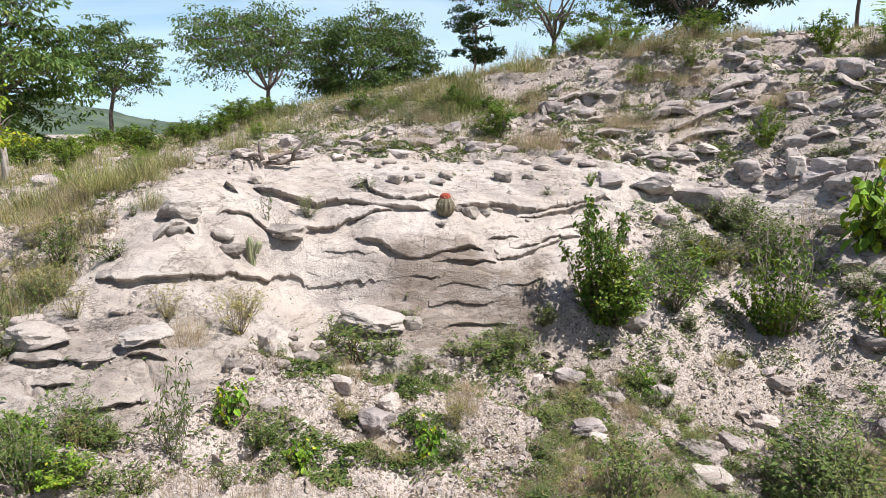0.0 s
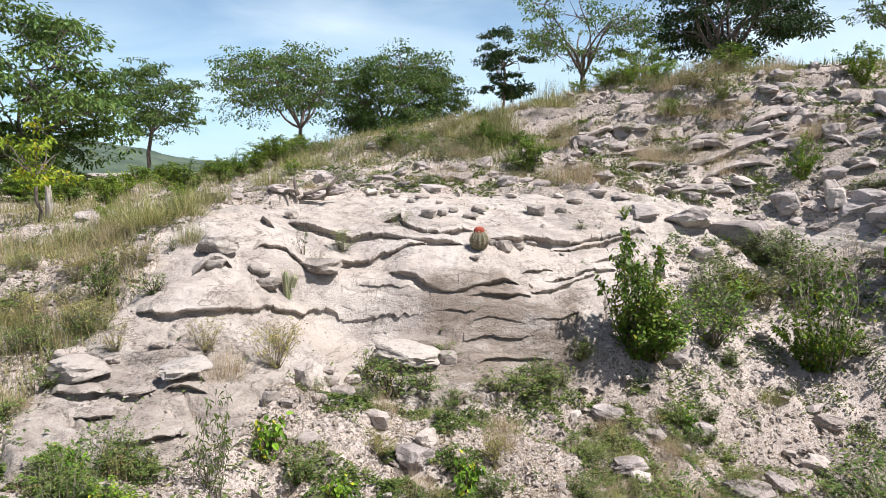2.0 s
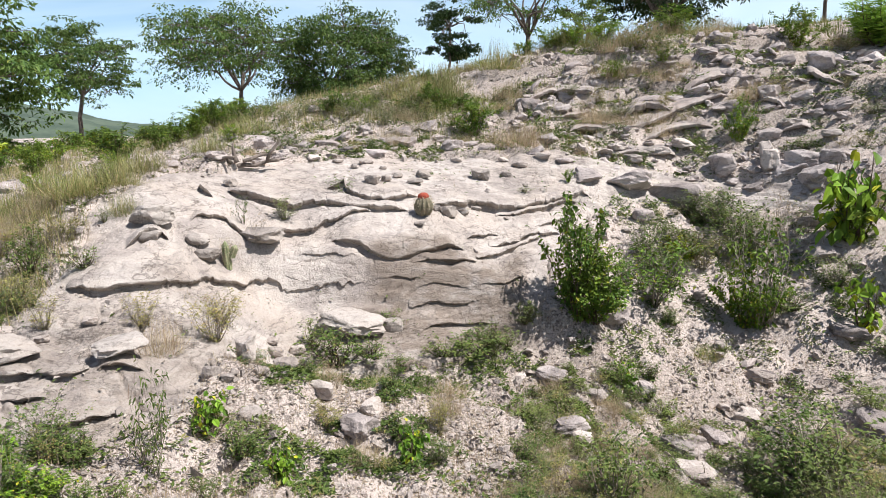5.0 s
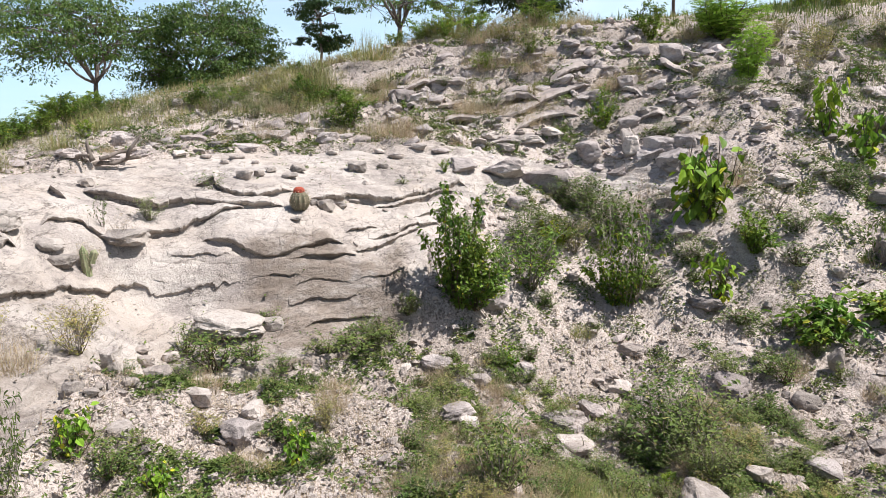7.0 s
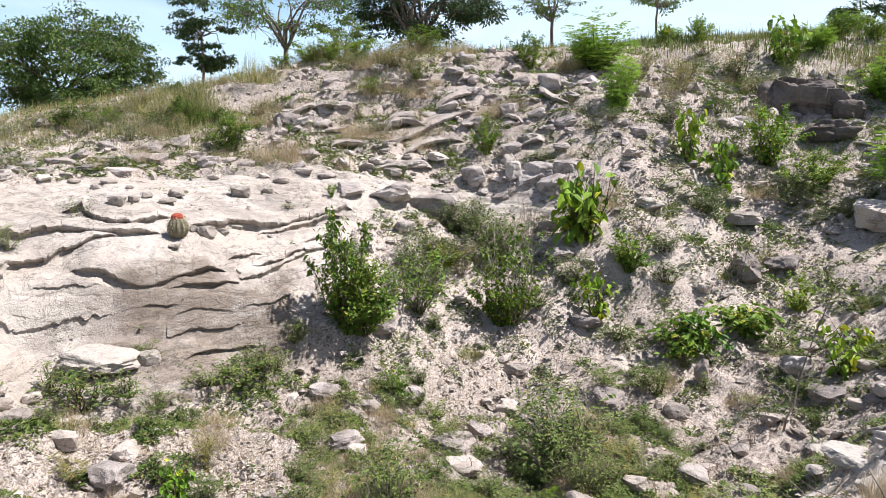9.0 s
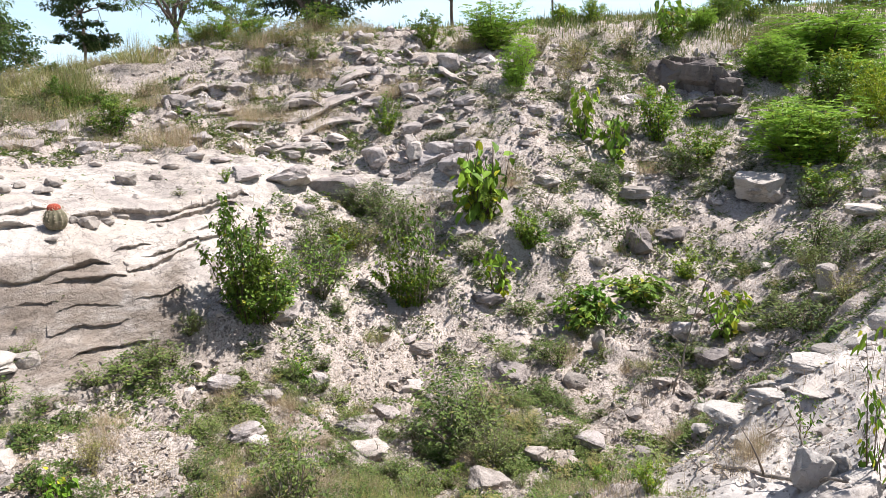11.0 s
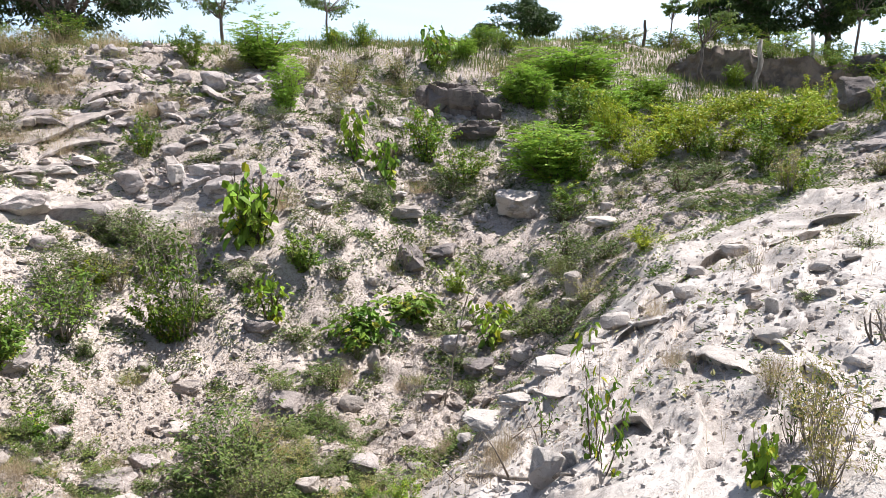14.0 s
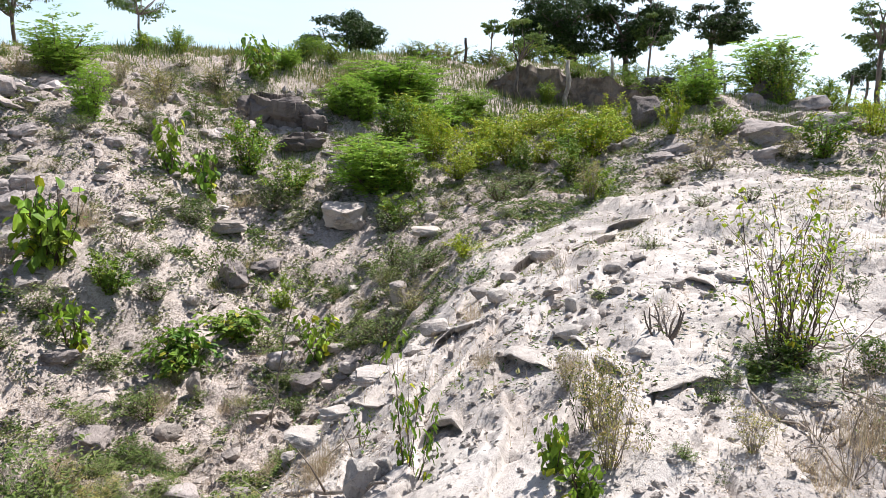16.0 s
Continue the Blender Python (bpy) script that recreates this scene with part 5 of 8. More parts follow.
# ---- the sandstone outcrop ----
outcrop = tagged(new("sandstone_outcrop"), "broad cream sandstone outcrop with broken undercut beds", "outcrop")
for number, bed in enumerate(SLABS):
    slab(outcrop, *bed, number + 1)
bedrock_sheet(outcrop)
hill_beds = tagged(new("hill_ledges"), "broken grey sandstone beds cropping out of the upper slope", "outcrop")
ledge("slab", hill_beds, [(3.82, 13.03), (4.29, 13.40), (4.60, 13.20), (4.86, 13.19)], 18, 0.22, 1.0, HILL_BED, 60, 0.3)
ledge("slab", hill_beds, [(2.67, 12.33), (3.28, 12.39), (4.07, 12.66), (4.96, 13.15), (5.54, 13.29), (6.09, 13.35)], 19, 0.14, 0.9, HILL_BED, 61, 0.3)
ledge("slab", hill_beds, [(2.84, 14.81), (3.13, 14.58), (3.38, 14.42), (3.77, 14.28)], 13, 0.16, 0.8, HILL_BED, 62, 0.3)
ledge("slab", hill_beds, [(2.14, 13.12), (2.63, 13.17), (3.10, 13.39), (3.67, 13.58)], 12, 0.12, 0.9, HILL_BED, 63, 0.3)
ledge("slab", hill_beds, [(3.98, 12.34), (4.82, 12.72), (5.42, 12.64)], 21, 0.15, 0.9, HILL_BED, 64, 0.3)
ledge("slab", hill_beds, [(5.21, 13.72), (5.93, 14.01), (6.33, 13.90)], 23, 0.14, 0.8, HILL_BED, 65, 0.3)
ledge("slab", hill_beds, [(4.25, 15.40), (4.62, 15.32), (4.89, 15.23)], 17, 0.12, 0.7, HILL_BED, 66, 0.3)
ledge("slab", hill_beds, [(6.07, 14.70), (6.28, 14.52), (6.61, 14.62)], 23, 0.14, 0.7, HILL_BED, 67, 0.3)
ledge("slab", hill_beds, [(1.94, 14.05), (2.55, 14.64), (3.08, 14.82)], 10, 0.13, 0.8, HILL_BED, 68, 0.3)
ledge("slab", hill_beds, [(6.32, 12.94), (6.47, 12.68), (6.58, 12.31)], 27, 0.16, 0.8, HILL_BED, 69, 0.3)
ledge("slab", hill_beds, [(6.11, 11.79), (6.36, 11.74), (6.64, 11.65)], 29, 0.14, 0.8, HILL_BED, 70, 0.3)
ledge("slab", hill_beds, [(3.31, 11.71), (3.84, 11.86), (4.49, 12.03)], 18, 0.12, 0.7, HILL_BED, 71, 0.3)
ledge("slab", hill_beds, [(6.36, 10.84), (6.56, 10.58), (6.72, 10.50)], 32, 0.14, 0.8, HILL_BED, 72, 0.3)
ledge("slab", hill_beds, [(4.99, 15.18), (5.19, 15.03), (5.45, 14.78)], 19, 0.15, 0.7, HILL_BED, 73, 0.3)
ledge("slab", hill_beds, [(7.42, 13.29), (7.35, 12.43), (7.64, 12.42)], 30, 0.16, 0.8, HILL_BED, 74, 0.3)
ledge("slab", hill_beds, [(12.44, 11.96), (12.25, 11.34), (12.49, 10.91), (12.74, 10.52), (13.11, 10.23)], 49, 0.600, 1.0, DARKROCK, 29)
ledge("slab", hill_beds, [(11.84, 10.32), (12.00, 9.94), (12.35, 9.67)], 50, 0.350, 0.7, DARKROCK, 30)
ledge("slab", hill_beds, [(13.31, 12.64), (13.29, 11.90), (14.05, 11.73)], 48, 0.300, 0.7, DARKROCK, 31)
bank_rock = tagged(new("bank_ledges"), "pale layered sandstone beds of the bare bank", "outcrop")
ledge("slab", bank_rock, [(5.50, 4.57), (4.83, 3.57), (3.90, 2.46), (3.97, 2.28)], 55, 0.07, 0.5, BANK_BED, 32, 0.12)
ledge("slab", bank_rock, [(4.80, 2.40), (5.01, 2.34), (4.84, 2.11), (5.08, 2.13)], 66, 0.07, 0.4, BANK_BED, 33, 0.12)
ledge("slab", bank_rock, [(5.91, 2.60), (6.09, 2.46), (6.78, 2.54), (7.31, 2.43)], 69, 0.08, 0.5, BANK_BED, 34, 0.12)
ledge("slab", bank_rock, [(3.46, 1.67), (3.51, 1.61), (3.53, 1.47)], 66, 0.09, 0.4, BANK_BED, 35, 0.12)
ledge("slab", bank_rock, [(4.46, 1.35), (4.39, 1.19), (4.33, 1.05)], 75, 0.06, 0.35, BANK_BED, 36, 0.12)
ledge("slab", bank_rock, [(4.24, 1.00), (4.14, 0.89), (4.10, 0.78)], 78, 0.06, 0.35, BANK_BED, 37, 0.12)
ledge("slab", bank_rock, [(7.89, 2.00), (7.89, 1.72), (8.00, 1.45)], 78, 0.07, 0.5, BANK_BED, 38, 0.12)
ledge("slab", bank_rock, [(4.22, 1.61), (4.04, 1.32), (4.06, 1.17)], 72, 0.05, 0.4, BANK_BED, 39, 0.12)
ledge("slab", bank_rock, [(5.96, 0.83), (5.92, 0.71), (5.90, 0.57)], 83, 0.06, 0.5, BANK_BED, 40, 0.12)
ledge("slab", bank_rock, [(6.77, 2.09), (6.86, 1.86), (7.30, 1.72)], 75, 0.05, 0.5, BANK_BED, 41, 0.12)
ledge("slab", bank_rock, [(4.01, 0.63), (4.04, 0.46), (4.34, 0.32)], 83, 0.06, 0.5, BANK_BED, 42, 0.12)
# ---- boulders and stones ----
stone(5.11, 11.51, 0.51, 0.51, 0.41, "boulder", 36, -27, 2, 0.28)
stone(4.06, 10.96, 0.89, 0.89, 0.36, "boulder", 37, -16, -6, 0.28)
stone(3.29, 10.86, 0.81, 0.81, 0.34, "boulder", 38, -6, -14, 0.28)
stone(2.61, 10.70, 0.45, 0.45, 0.19, "boulder", 39, -26, 12, 0.28)
stone(3.32, 10.16, 0.35, 0.35, 0.23, "boulder", 40, -23, 4, 0.28)
stone(2.34, 11.12, 0.34, 0.34, 0.09, "boulder", 41, -10, -4, 0.28)
stone(-0.24, 12.35, 0.45, 0.45, 0.17, "boulder", 42, 10, -12, 0.28)
stone(0.59, 11.84, 0.44, 0.44, 0.18, "boulder", 43, -17, 14, 0.28)
stone(-0.73, 11.20, 0.42, 0.42, 0.14, "boulder", 44, -3, 6, 0.28)
stone(-1.17, 11.52, 0.33, 0.33, 0.09, "boulder", 45, 6, -2, 0.28)
stone(-2.07, 10.56, 0.40, 0.40, 0.13, "boulder", 46, 18, -10, 0.28)
stone(-2.53, 11.74, 0.49, 0.49, 0.23, "boulder", 47, 26, 16, 0.28)
stone(-3.54, 9.95, 0.26, 0.26, 0.10, "boulder", 48, 11, 8, 0.28)
stone(-2.81, 9.68, 0.33, 0.33, 0.12, "boulder", 49, 14, 0, 0.28)
stone(-1.99, 11.96, 0.30, 0.30, 0.10, "boulder", 50, 14, -8, 0.28)
stone(4.54, 13.81, 0.83, 0.83, 0.30, "boulder", 51, -6, -16, 0.28)
stone(3.59, 13.55, 0.36, 0.36, 0.15, "boulder", 52, -26, 10, 0.28)
stone(3.17, 14.75, 0.48, 0.48, 0.23, "boulder", 53, -16, 2, 0.28)
stone(2.17, 14.01, 0.63, 0.63, 0.23, "boulder", 54, -6, -6, 0.28)
stone(3.93, 14.96, 0.44, 0.44, 0.21, "boulder", 55, -5, -14, 0.28)
stone(2.39, 14.74, 0.40, 0.40, 0.20, "boulder", 56, -22, 12, 0.28)
stone(2.53, 13.84, 0.54, 0.54, 0.16, "boulder", 57, -16, 4, 0.28)
stone(5.42, 15.36, 0.44, 0.44, 0.21, "boulder", 58, -18, -4, 0.28)
stone(6.86, 15.77, 0.42, 0.42, 0.22, "boulder", 59, -16, -12, 0.28)
stone(6.49, 15.02, 0.52, 0.52, 0.19, "boulder", 60, -38, 14, 0.28)
stone(6.19, 14.97, 0.57, 0.57, 0.20, "boulder", 61, -30, 6, 0.28)
stone(6.32, 14.13, 0.51, 0.51, 0.20, "boulder", 62, -25, -2, 0.28)
stone(6.53, 12.90, 0.48, 0.48, 0.21, "boulder", 63, -21, -10, 0.28)
stone(7.93, 13.78, 0.60, 0.60, 0.43, "boulder", 64, -17, 16, 0.28)
stone(8.28, 13.93, 0.56, 0.56, 0.26, "boulder", 65, -41, 8, 0.28)
stone(6.89, 12.41, 0.37, 0.37, 0.17, "boulder", 66, -32, 0, 0.28)
stone(6.01, 10.94, 0.61, 0.61, 0.25, "boulder", 67, -25, -8, 0.28)
stone(6.18, 10.44, 0.50, 0.50, 0.21, "boulder", 68, -20, -16, 0.28)
stone(7.28, 11.87, 0.48, 0.48, 0.19, "boulder", 69, -44, 10, 0.28)
stone(5.43, 11.02, 0.36, 0.36, 0.15, "boulder", 70, -31, 2, 0.28)
stone(6.32, 15.96, 0.44, 0.44, 0.16, "boulder", 71, -20, -6, 0.28)
stone(4.89, 15.41, 0.37, 0.37, 0.16, "boulder", 72, -9, -14, 0.28)
stone(4.70, 16.07, 0.37, 0.37, 0.14, "boulder", 73, -30, 12, 0.28)
stone(3.57, 16.13, 0.47, 0.47, 0.12, "boulder", 74, -19, 4, 0.28)
stone(7.28, 14.79, 0.52, 0.52, 0.16, "boulder", 75, -26, -4, 0.28)
stone(7.61, 14.48, 0.54, 0.54, 0.22, "boulder", 76, -21, -12, 0.28)
stone(5.51, 14.40, 0.45, 0.45, 0.15, "boulder", 77, -7, 14, 0.28)
stone(6.58, 13.71, 0.39, 0.39, 0.15, "boulder", 78, -35, 6, 0.28)
stone(5.51, 13.73, 0.56, 0.56, 0.16, "boulder", 79, -24, -2, 0.28)
stone(5.79, 13.08, 0.55, 0.55, 0.18, "boulder", 80, -19, -10, 0.28)
stone(4.36, 14.36, 0.29, 0.29, 0.11, "boulder", 81, -5, 16, 0.28)
stone(1.65, 13.91, 0.32, 0.32, 0.12, "boulder", 82, -18, 8, 0.28)
stone(5.08, 13.76, 0.37, 0.37, 0.12, "boulder", 83, -24, 0, 0.28)
stone(2.26, 7.98, 0.51, 0.51, 0.21, "boulder", 84, -13, -8, 0.28)
stone(3.95, 7.60, 0.37, 0.37, 0.15, "boulder", 85, -17, -16, 0.28)
stone(2.95, 6.53, 0.35, 0.35, 0.20, "boulder", 86, -37, 10, 0.28)
stone(2.40, 6.15, 0.36, 0.36, 0.17, "boulder", 87, -27, 2, 0.28)
stone(1.28, 5.70, 0.34, 0.34, 0.13, "boulder", 88, -12, -6, 0.28)
stone(2.40, 6.99, 0.23, 0.23, 0.19, "boulder", 89, -11, -14, 0.28)
stone(1.39, 7.08, 0.38, 0.38, 0.12, "boulder", 90, -26, 12, 0.28)
stone(-0.50, 4.97, 0.32, 0.32, 0.19, "boulder", 91, -2, 4, 0.28)
stone(-5.75, 9.98, 0.47, 0.47, 0.14, "boulder", 92, 29, -4, 0.28)
stone(5.64, 9.71, 0.37, 0.37, 0.15, "boulder", 93, -24, -12, 0.28)
stone(2.88, 8.54, 0.23, 0.23, 0.13, "boulder", 94, -6, 14, 0.28)
stone(5.42, 8.97, 0.40, 0.40, 0.19, "boulder", 95, -41, 6, 0.28)
stone(5.18, 7.94, 0.48, 0.48, 0.20, "boulder", 96, -36, -2, 0.28)
stone(4.91, 9.55, 0.32, 0.32, 0.16, "boulder", 97, -23, -10, 0.28)
stone(0.90, 10.35, 0.31, 0.25, 0.18, "outcrop", 98, 6, 8)
stone(1.31, 10.59, 0.19, 0.15, 0.09, "outcrop", 99, -19, 4)
stone(-0.67, 9.67, 0.24, 0.19, 0.14, "outcrop", 100, -1, 0)
stone(-0.48, 9.76, 0.15, 0.12, 0.09, "outcrop", 101, 5, -4)
stone(-0.32, 9.93, 0.15, 0.12, 0.08, "outcrop", 102, 11, -8)
stone(0.05, 10.10, 0.25, 0.20, 0.13, "outcrop", 103, -14, 5)
stone(-0.07, 9.77, 0.23, 0.18, 0.09, "outcrop", 104, -7, 1)
stone(0.36, 8.81, 0.23, 0.19, 0.15, "outcrop", 105, -2, -3)
stone(0.57, 9.04, 0.15, 0.12, 0.09, "outcrop", 106, 3, -7)
stone(0.74, 9.30, 0.14, 0.11, 0.07, "outcrop", 107, 9, 6)
stone(-0.03, 8.39, 0.13, 0.10, 0.05, "outcrop", 108, -9, 2)
stone(0.21, 8.84, 0.10, 0.08, 0.09, "outcrop", 109, -3, -2)
stone(-2.26, 7.21, 0.31, 0.25, 0.15, "outcrop", 110, 22, -6)
stone(-2.39, 7.34, 0.27, 0.22, 0.12, "outcrop", 111, 30, 7)
stone(-1.82, 7.76, 0.53, 0.42, 0.16, "outcrop", 112, 2, 3)
stone(-2.80, 7.24, 0.45, 0.36, 0.22, "outcrop", 113, 17, -1)
stone(-2.76, 6.98, 0.29, 0.23, 0.11, "outcrop", 114, 25, -5)
stone(-0.80, 7.25, 0.73, 0.58, 0.21, "outcrop", 115, 16, 8)
stone(-0.34, 7.29, 0.24, 0.19, 0.16, "outcrop", 116, -10, 4)
stone(-3.09, 5.02, 0.47, 0.37, 0.21, "outcrop", 117, 26, 0)
stone(-2.27, 5.05, 0.39, 0.32, 0.16, "outcrop", 118, 25, -4)
stone(-2.46, 9.06, 0.19, 0.15, 0.11, "outcrop", 119, 23, -8)
stone(-1.67, 11.09, 0.22, 0.18, 0.10, "outcrop", 120, -6, 5)
stone(-1.39, 11.00, 0.18, 0.15, 0.08, "outcrop", 121, -1, 1)
stone(2.31, 8.03, 0.30, 0.24, 0.16, "rubble", 122, -17, -3)
stone(5.82, 11.42, 0.25, 0.20, 0.41, "rubble", 123, -21, -7)
stone(-3.33, 5.22, 0.19, 0.15, 0.10, "rubble", 124, 46, 6)
stone(-3.30, 5.34, 0.16, 0.13, 0.07, "rubble", 125, 22, 2)
stone(-1.49, 5.61, 0.17, 0.14, 0.25, "rubble", 126, 12, -2)
stone(-1.61, 5.05, 0.17, 0.14, 0.12, "rubble", 127, 22, -6)
stone(-1.16, 5.53, 0.21, 0.16, 0.12, "rubble", 128, 23, 7)
stone(-1.47, 6.58, 0.17, 0.14, 0.10, "rubble", 129, 1, 3)
stone(-1.29, 6.78, 0.17, 0.13, 0.09, "rubble", 130, 6, -1)
stone(-0.54, 6.67, 0.12, 0.09, 0.09, "rubble", 131, 7, -5)
stone(-1.26, 4.72, 0.17, 0.14, 0.10, "rubble", 132, 24, 8)
stone(-0.80, 5.40, 0.09, 0.07, 0.06, "rubble", 133, -6, 4)
stone(1.72, 6.53, 0.22, 0.17, 0.11, "rubble", 134, -22, 0)
stone(3.47, 6.90, 0.26, 0.21, 0.12, "rubble", 135, -27, -4)
stone(0.51, 4.74, 0.10, 0.08, 0.06, "rubble", 136, 1, -8)
stone(2.39, 5.63, 0.40, 0.32, 0.14, "rubble", 137, -9, 5)
stone(-1.31, 5.34, 0.14, 0.11, 0.07, "rubble", 138, 5, 1)
stone(-1.16, 6.57, 0.15, 0.12, 0.09, "rubble", 139, 8, -3)
stone(-2.95, 5.26, 0.12, 0.10, 0.06, "rubble", 140, 34, -7)
stone(-2.68, 5.47, 0.13, 0.11, 0.06, "rubble", 141, 38, 6)
stone(-3.05, 5.16, 0.12, 0.10, 0.05, "rubble", 142, 20, 2)
stone(3.61, 11.68, 0.36, 0.29, 0.17, "rubble", 143, -21, -2)
stone(4.19, 12.01, 0.42, 0.33, 0.16, "rubble", 144, -16, -6)
stone(4.66, 12.20, 0.43, 0.34, 0.17, "rubble", 145, -11, 7)
stone(3.96, 12.06, 0.37, 0.30, 0.13, "rubble", 146, -31, 3)
stone(3.43, 11.94, 0.35, 0.28, 0.12, "rubble", 147, -22, -1)
stone(6.03, 10.32, 0.30, 0.24, 0.12, "rubble", 148, -29, -5)
stone(-1.49, 5.01, 0.10, 0.08, 0.06, "rubble", 149, 25, 8)
stone(-1.53, 6.74, 0.14, 0.11, 0.07, "rubble", 150, -2, 4)
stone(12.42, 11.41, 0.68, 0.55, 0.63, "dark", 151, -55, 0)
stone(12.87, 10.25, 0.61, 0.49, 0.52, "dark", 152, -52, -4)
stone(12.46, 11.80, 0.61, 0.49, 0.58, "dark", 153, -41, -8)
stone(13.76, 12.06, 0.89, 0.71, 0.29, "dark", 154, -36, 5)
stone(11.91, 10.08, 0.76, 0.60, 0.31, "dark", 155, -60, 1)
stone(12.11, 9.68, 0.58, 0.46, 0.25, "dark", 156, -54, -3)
stone(6.15, 10.96, 0.56, 0.56, 0.27, "boulder", 157, -25, -14, 0.28)
stone(6.50, 10.74, 0.43, 0.43, 0.19, "boulder", 158, -20, 12, 0.28)
stone(7.74, 7.62, 0.50, 0.50, 0.53, "boulder", 159, -57, 4, 0.28)
stone(8.44, 7.61, 0.56, 0.56, 0.31, "boulder", 160, -53, -4, 0.28)
stone(2.52, 6.17, 0.47, 0.47, 0.22, "boulder", 161, -20, -12, 0.28)
stone(4.47, 6.31, 0.41, 0.41, 0.20, "boulder", 162, -26, 14, 0.28)
stone(4.18, 4.63, 0.30, 0.30, 0.18, "boulder", 163, -56, 6, 0.28)
stone(6.44, 4.48, 0.30, 0.30, 0.22, "boulder", 164, -62, -2, 0.28)
stone(8.93, 13.51, 0.60, 0.60, 0.33, "boulder", 165, -33, -10, 0.28)
stone(8.54, 10.66, 0.33, 0.33, 0.18, "boulder", 166, -32, 16, 0.28)
stone(10.76, 11.27, 0.50, 0.50, 0.23, "boulder", 167, -30, 8, 0.28)
stone(6.27, 4.98, 0.41, 0.41, 0.23, "boulder", 168, -61, 0, 0.28)
stone(6.53, 5.58, 0.36, 0.36, 0.24, "boulder", 169, -52, -8, 0.28)
stone(6.06, 11.89, 0.43, 0.43, 0.21, "boulder", 170, -22, -16, 0.28)
stone(3.92, 7.57, 0.31, 0.25, 0.14, "rubble", 171, -15, 5)
stone(8.66, 8.64, 0.60, 0.48, 0.24, "rubble", 172, -56, 1)
stone(7.15, 9.11, 0.49, 0.39, 0.23, "rubble", 173, -42, -3)
stone(7.93, 9.19, 0.32, 0.25, 0.13, "rubble", 174, -38, -7)
stone(6.94, 7.61, 0.21, 0.16, 0.13, "rubble", 175, -32, 6)
stone(7.44, 4.47, 0.26, 0.21, 0.38, "rubble", 176, -72, 2)
stone(7.09, 4.26, 0.22, 0.18, 0.12, "rubble", 177, -65, -2)
stone(5.69, 6.19, 0.17, 0.14, 0.29, "rubble", 178, -42, -6)
stone(3.53, 6.96, 0.22, 0.18, 0.11, "rubble", 179, -19, 7)
stone(2.40, 5.61, 0.33, 0.27, 0.13, "rubble", 180, -38, 3)
stone(4.99, 5.78, 0.29, 0.23, 0.19, "rubble", 181, -49, -1)
stone(3.50, 4.51, 0.21, 0.17, 0.13, "rubble", 182, -39, -5)
stone(2.87, 4.34, 0.39, 0.31, 0.21, "rubble", 183, -27, 8)
stone(9.43, 5.23, 0.52, 0.42, 0.14, "rubble", 184, -48, 4)
stone(10.18, 5.60, 0.25, 0.20, 0.15, "rubble", 185, -71, 0)
stone(5.72, 11.12, 0.31, 0.24, 0.40, "rubble", 186, -30, -4)
stone(7.61, 10.21, 0.31, 0.25, 0.16, "rubble", 187, -33, -8)
stone(6.72, 11.20, 0.32, 0.25, 0.16, "rubble", 188, -20, 5)
stone(6.43, 11.88, 0.40, 0.32, 0.17, "rubble", 189, -40, 1)
stone(6.25, 4.63, 0.20, 0.16, 0.11, "rubble", 190, -58, -3)
stone(5.62, 5.10, 0.22, 0.18, 0.10, "rubble", 191, -46, -7)
stone(5.05, 4.94, 0.19, 0.15, 0.10, "rubble", 192, -37, 6)
stone(7.08, 5.94, 0.23, 0.19, 0.12, "rubble", 193, -64, 2)
stone(6.82, 4.98, 0.24, 0.19, 0.13, "rubble", 194, -61, -2)
stone(7.72, 9.38, 0.28, 0.22, 0.12, "rubble", 195, -39, -6)
stone(10.08, 7.34, 0.85, 0.68, 0.49, "rubble", 196, -47, 7)
stone(3.03, 1.76, 0.21, 0.17, 0.21, "pale", 197, -46, 3)
stone(4.09, 3.00, 0.43, 0.35, 0.11, "pale", 198, -63, -1)
stone(3.99, 2.63, 0.36, 0.29, 0.09, "pale", 199, -59, -5)
stone(4.36, 2.65, 0.34, 0.27, 0.09, "pale", 200, -54, 8)
stone(3.51, 2.43, 0.26, 0.21, 0.07, "pale", 201, -43, 4)
stone(5.06, 2.92, 0.29, 0.23, 0.09, "pale", 202, -71, 0)
stone(4.49, 3.55, 0.25, 0.20, 0.09, "pale", 203, -56, -4)
stone(3.08, 1.66, 0.08, 0.06, 0.09, "pale", 204, -59, -8)
stone(4.26, 0.91, 0.15, 0.12, 0.10, "pale", 205, -68, 5)
stone(4.53, 1.26, 0.19, 0.15, 0.10, "pale", 206, -87, 1)
stone(4.64, 1.69, 0.12, 0.09, 0.06, "pale", 207, -76, -3)
stone(7.03, 2.41, 0.30, 0.24, 0.15, "pale", 208, -70, -7)
stone(5.67, 2.28, 0.20, 0.16, 0.12, "pale", 209, -60, 6)
stone(5.83, 0.88, 0.18, 0.14, 0.08, "pale", 210, -96, 2)
stone(5.26, 1.15, 0.11, 0.09, 0.06, "pale", 211, -86, -2)
stone(4.42, -0.08, 0.31, 0.25, 0.10, "pale", 212, -92, -6)
stone(4.22, 0.00, 0.14, 0.11, 0.07, "pale", 213, -84, 7)
stone(4.16, -0.06, 0.12, 0.10, 0.04, "pale", 214, -78, 3)
stone(6.19, 0.48, 0.33, 0.26, 0.08, "pale", 215, -96, -1)
stone(5.29, 2.67, 0.25, 0.20, 0.16, "pale", 216, -66, -5)
stone(5.43, 1.44, 0.08, 0.06, 0.08, "pale", 217, -71, 8)
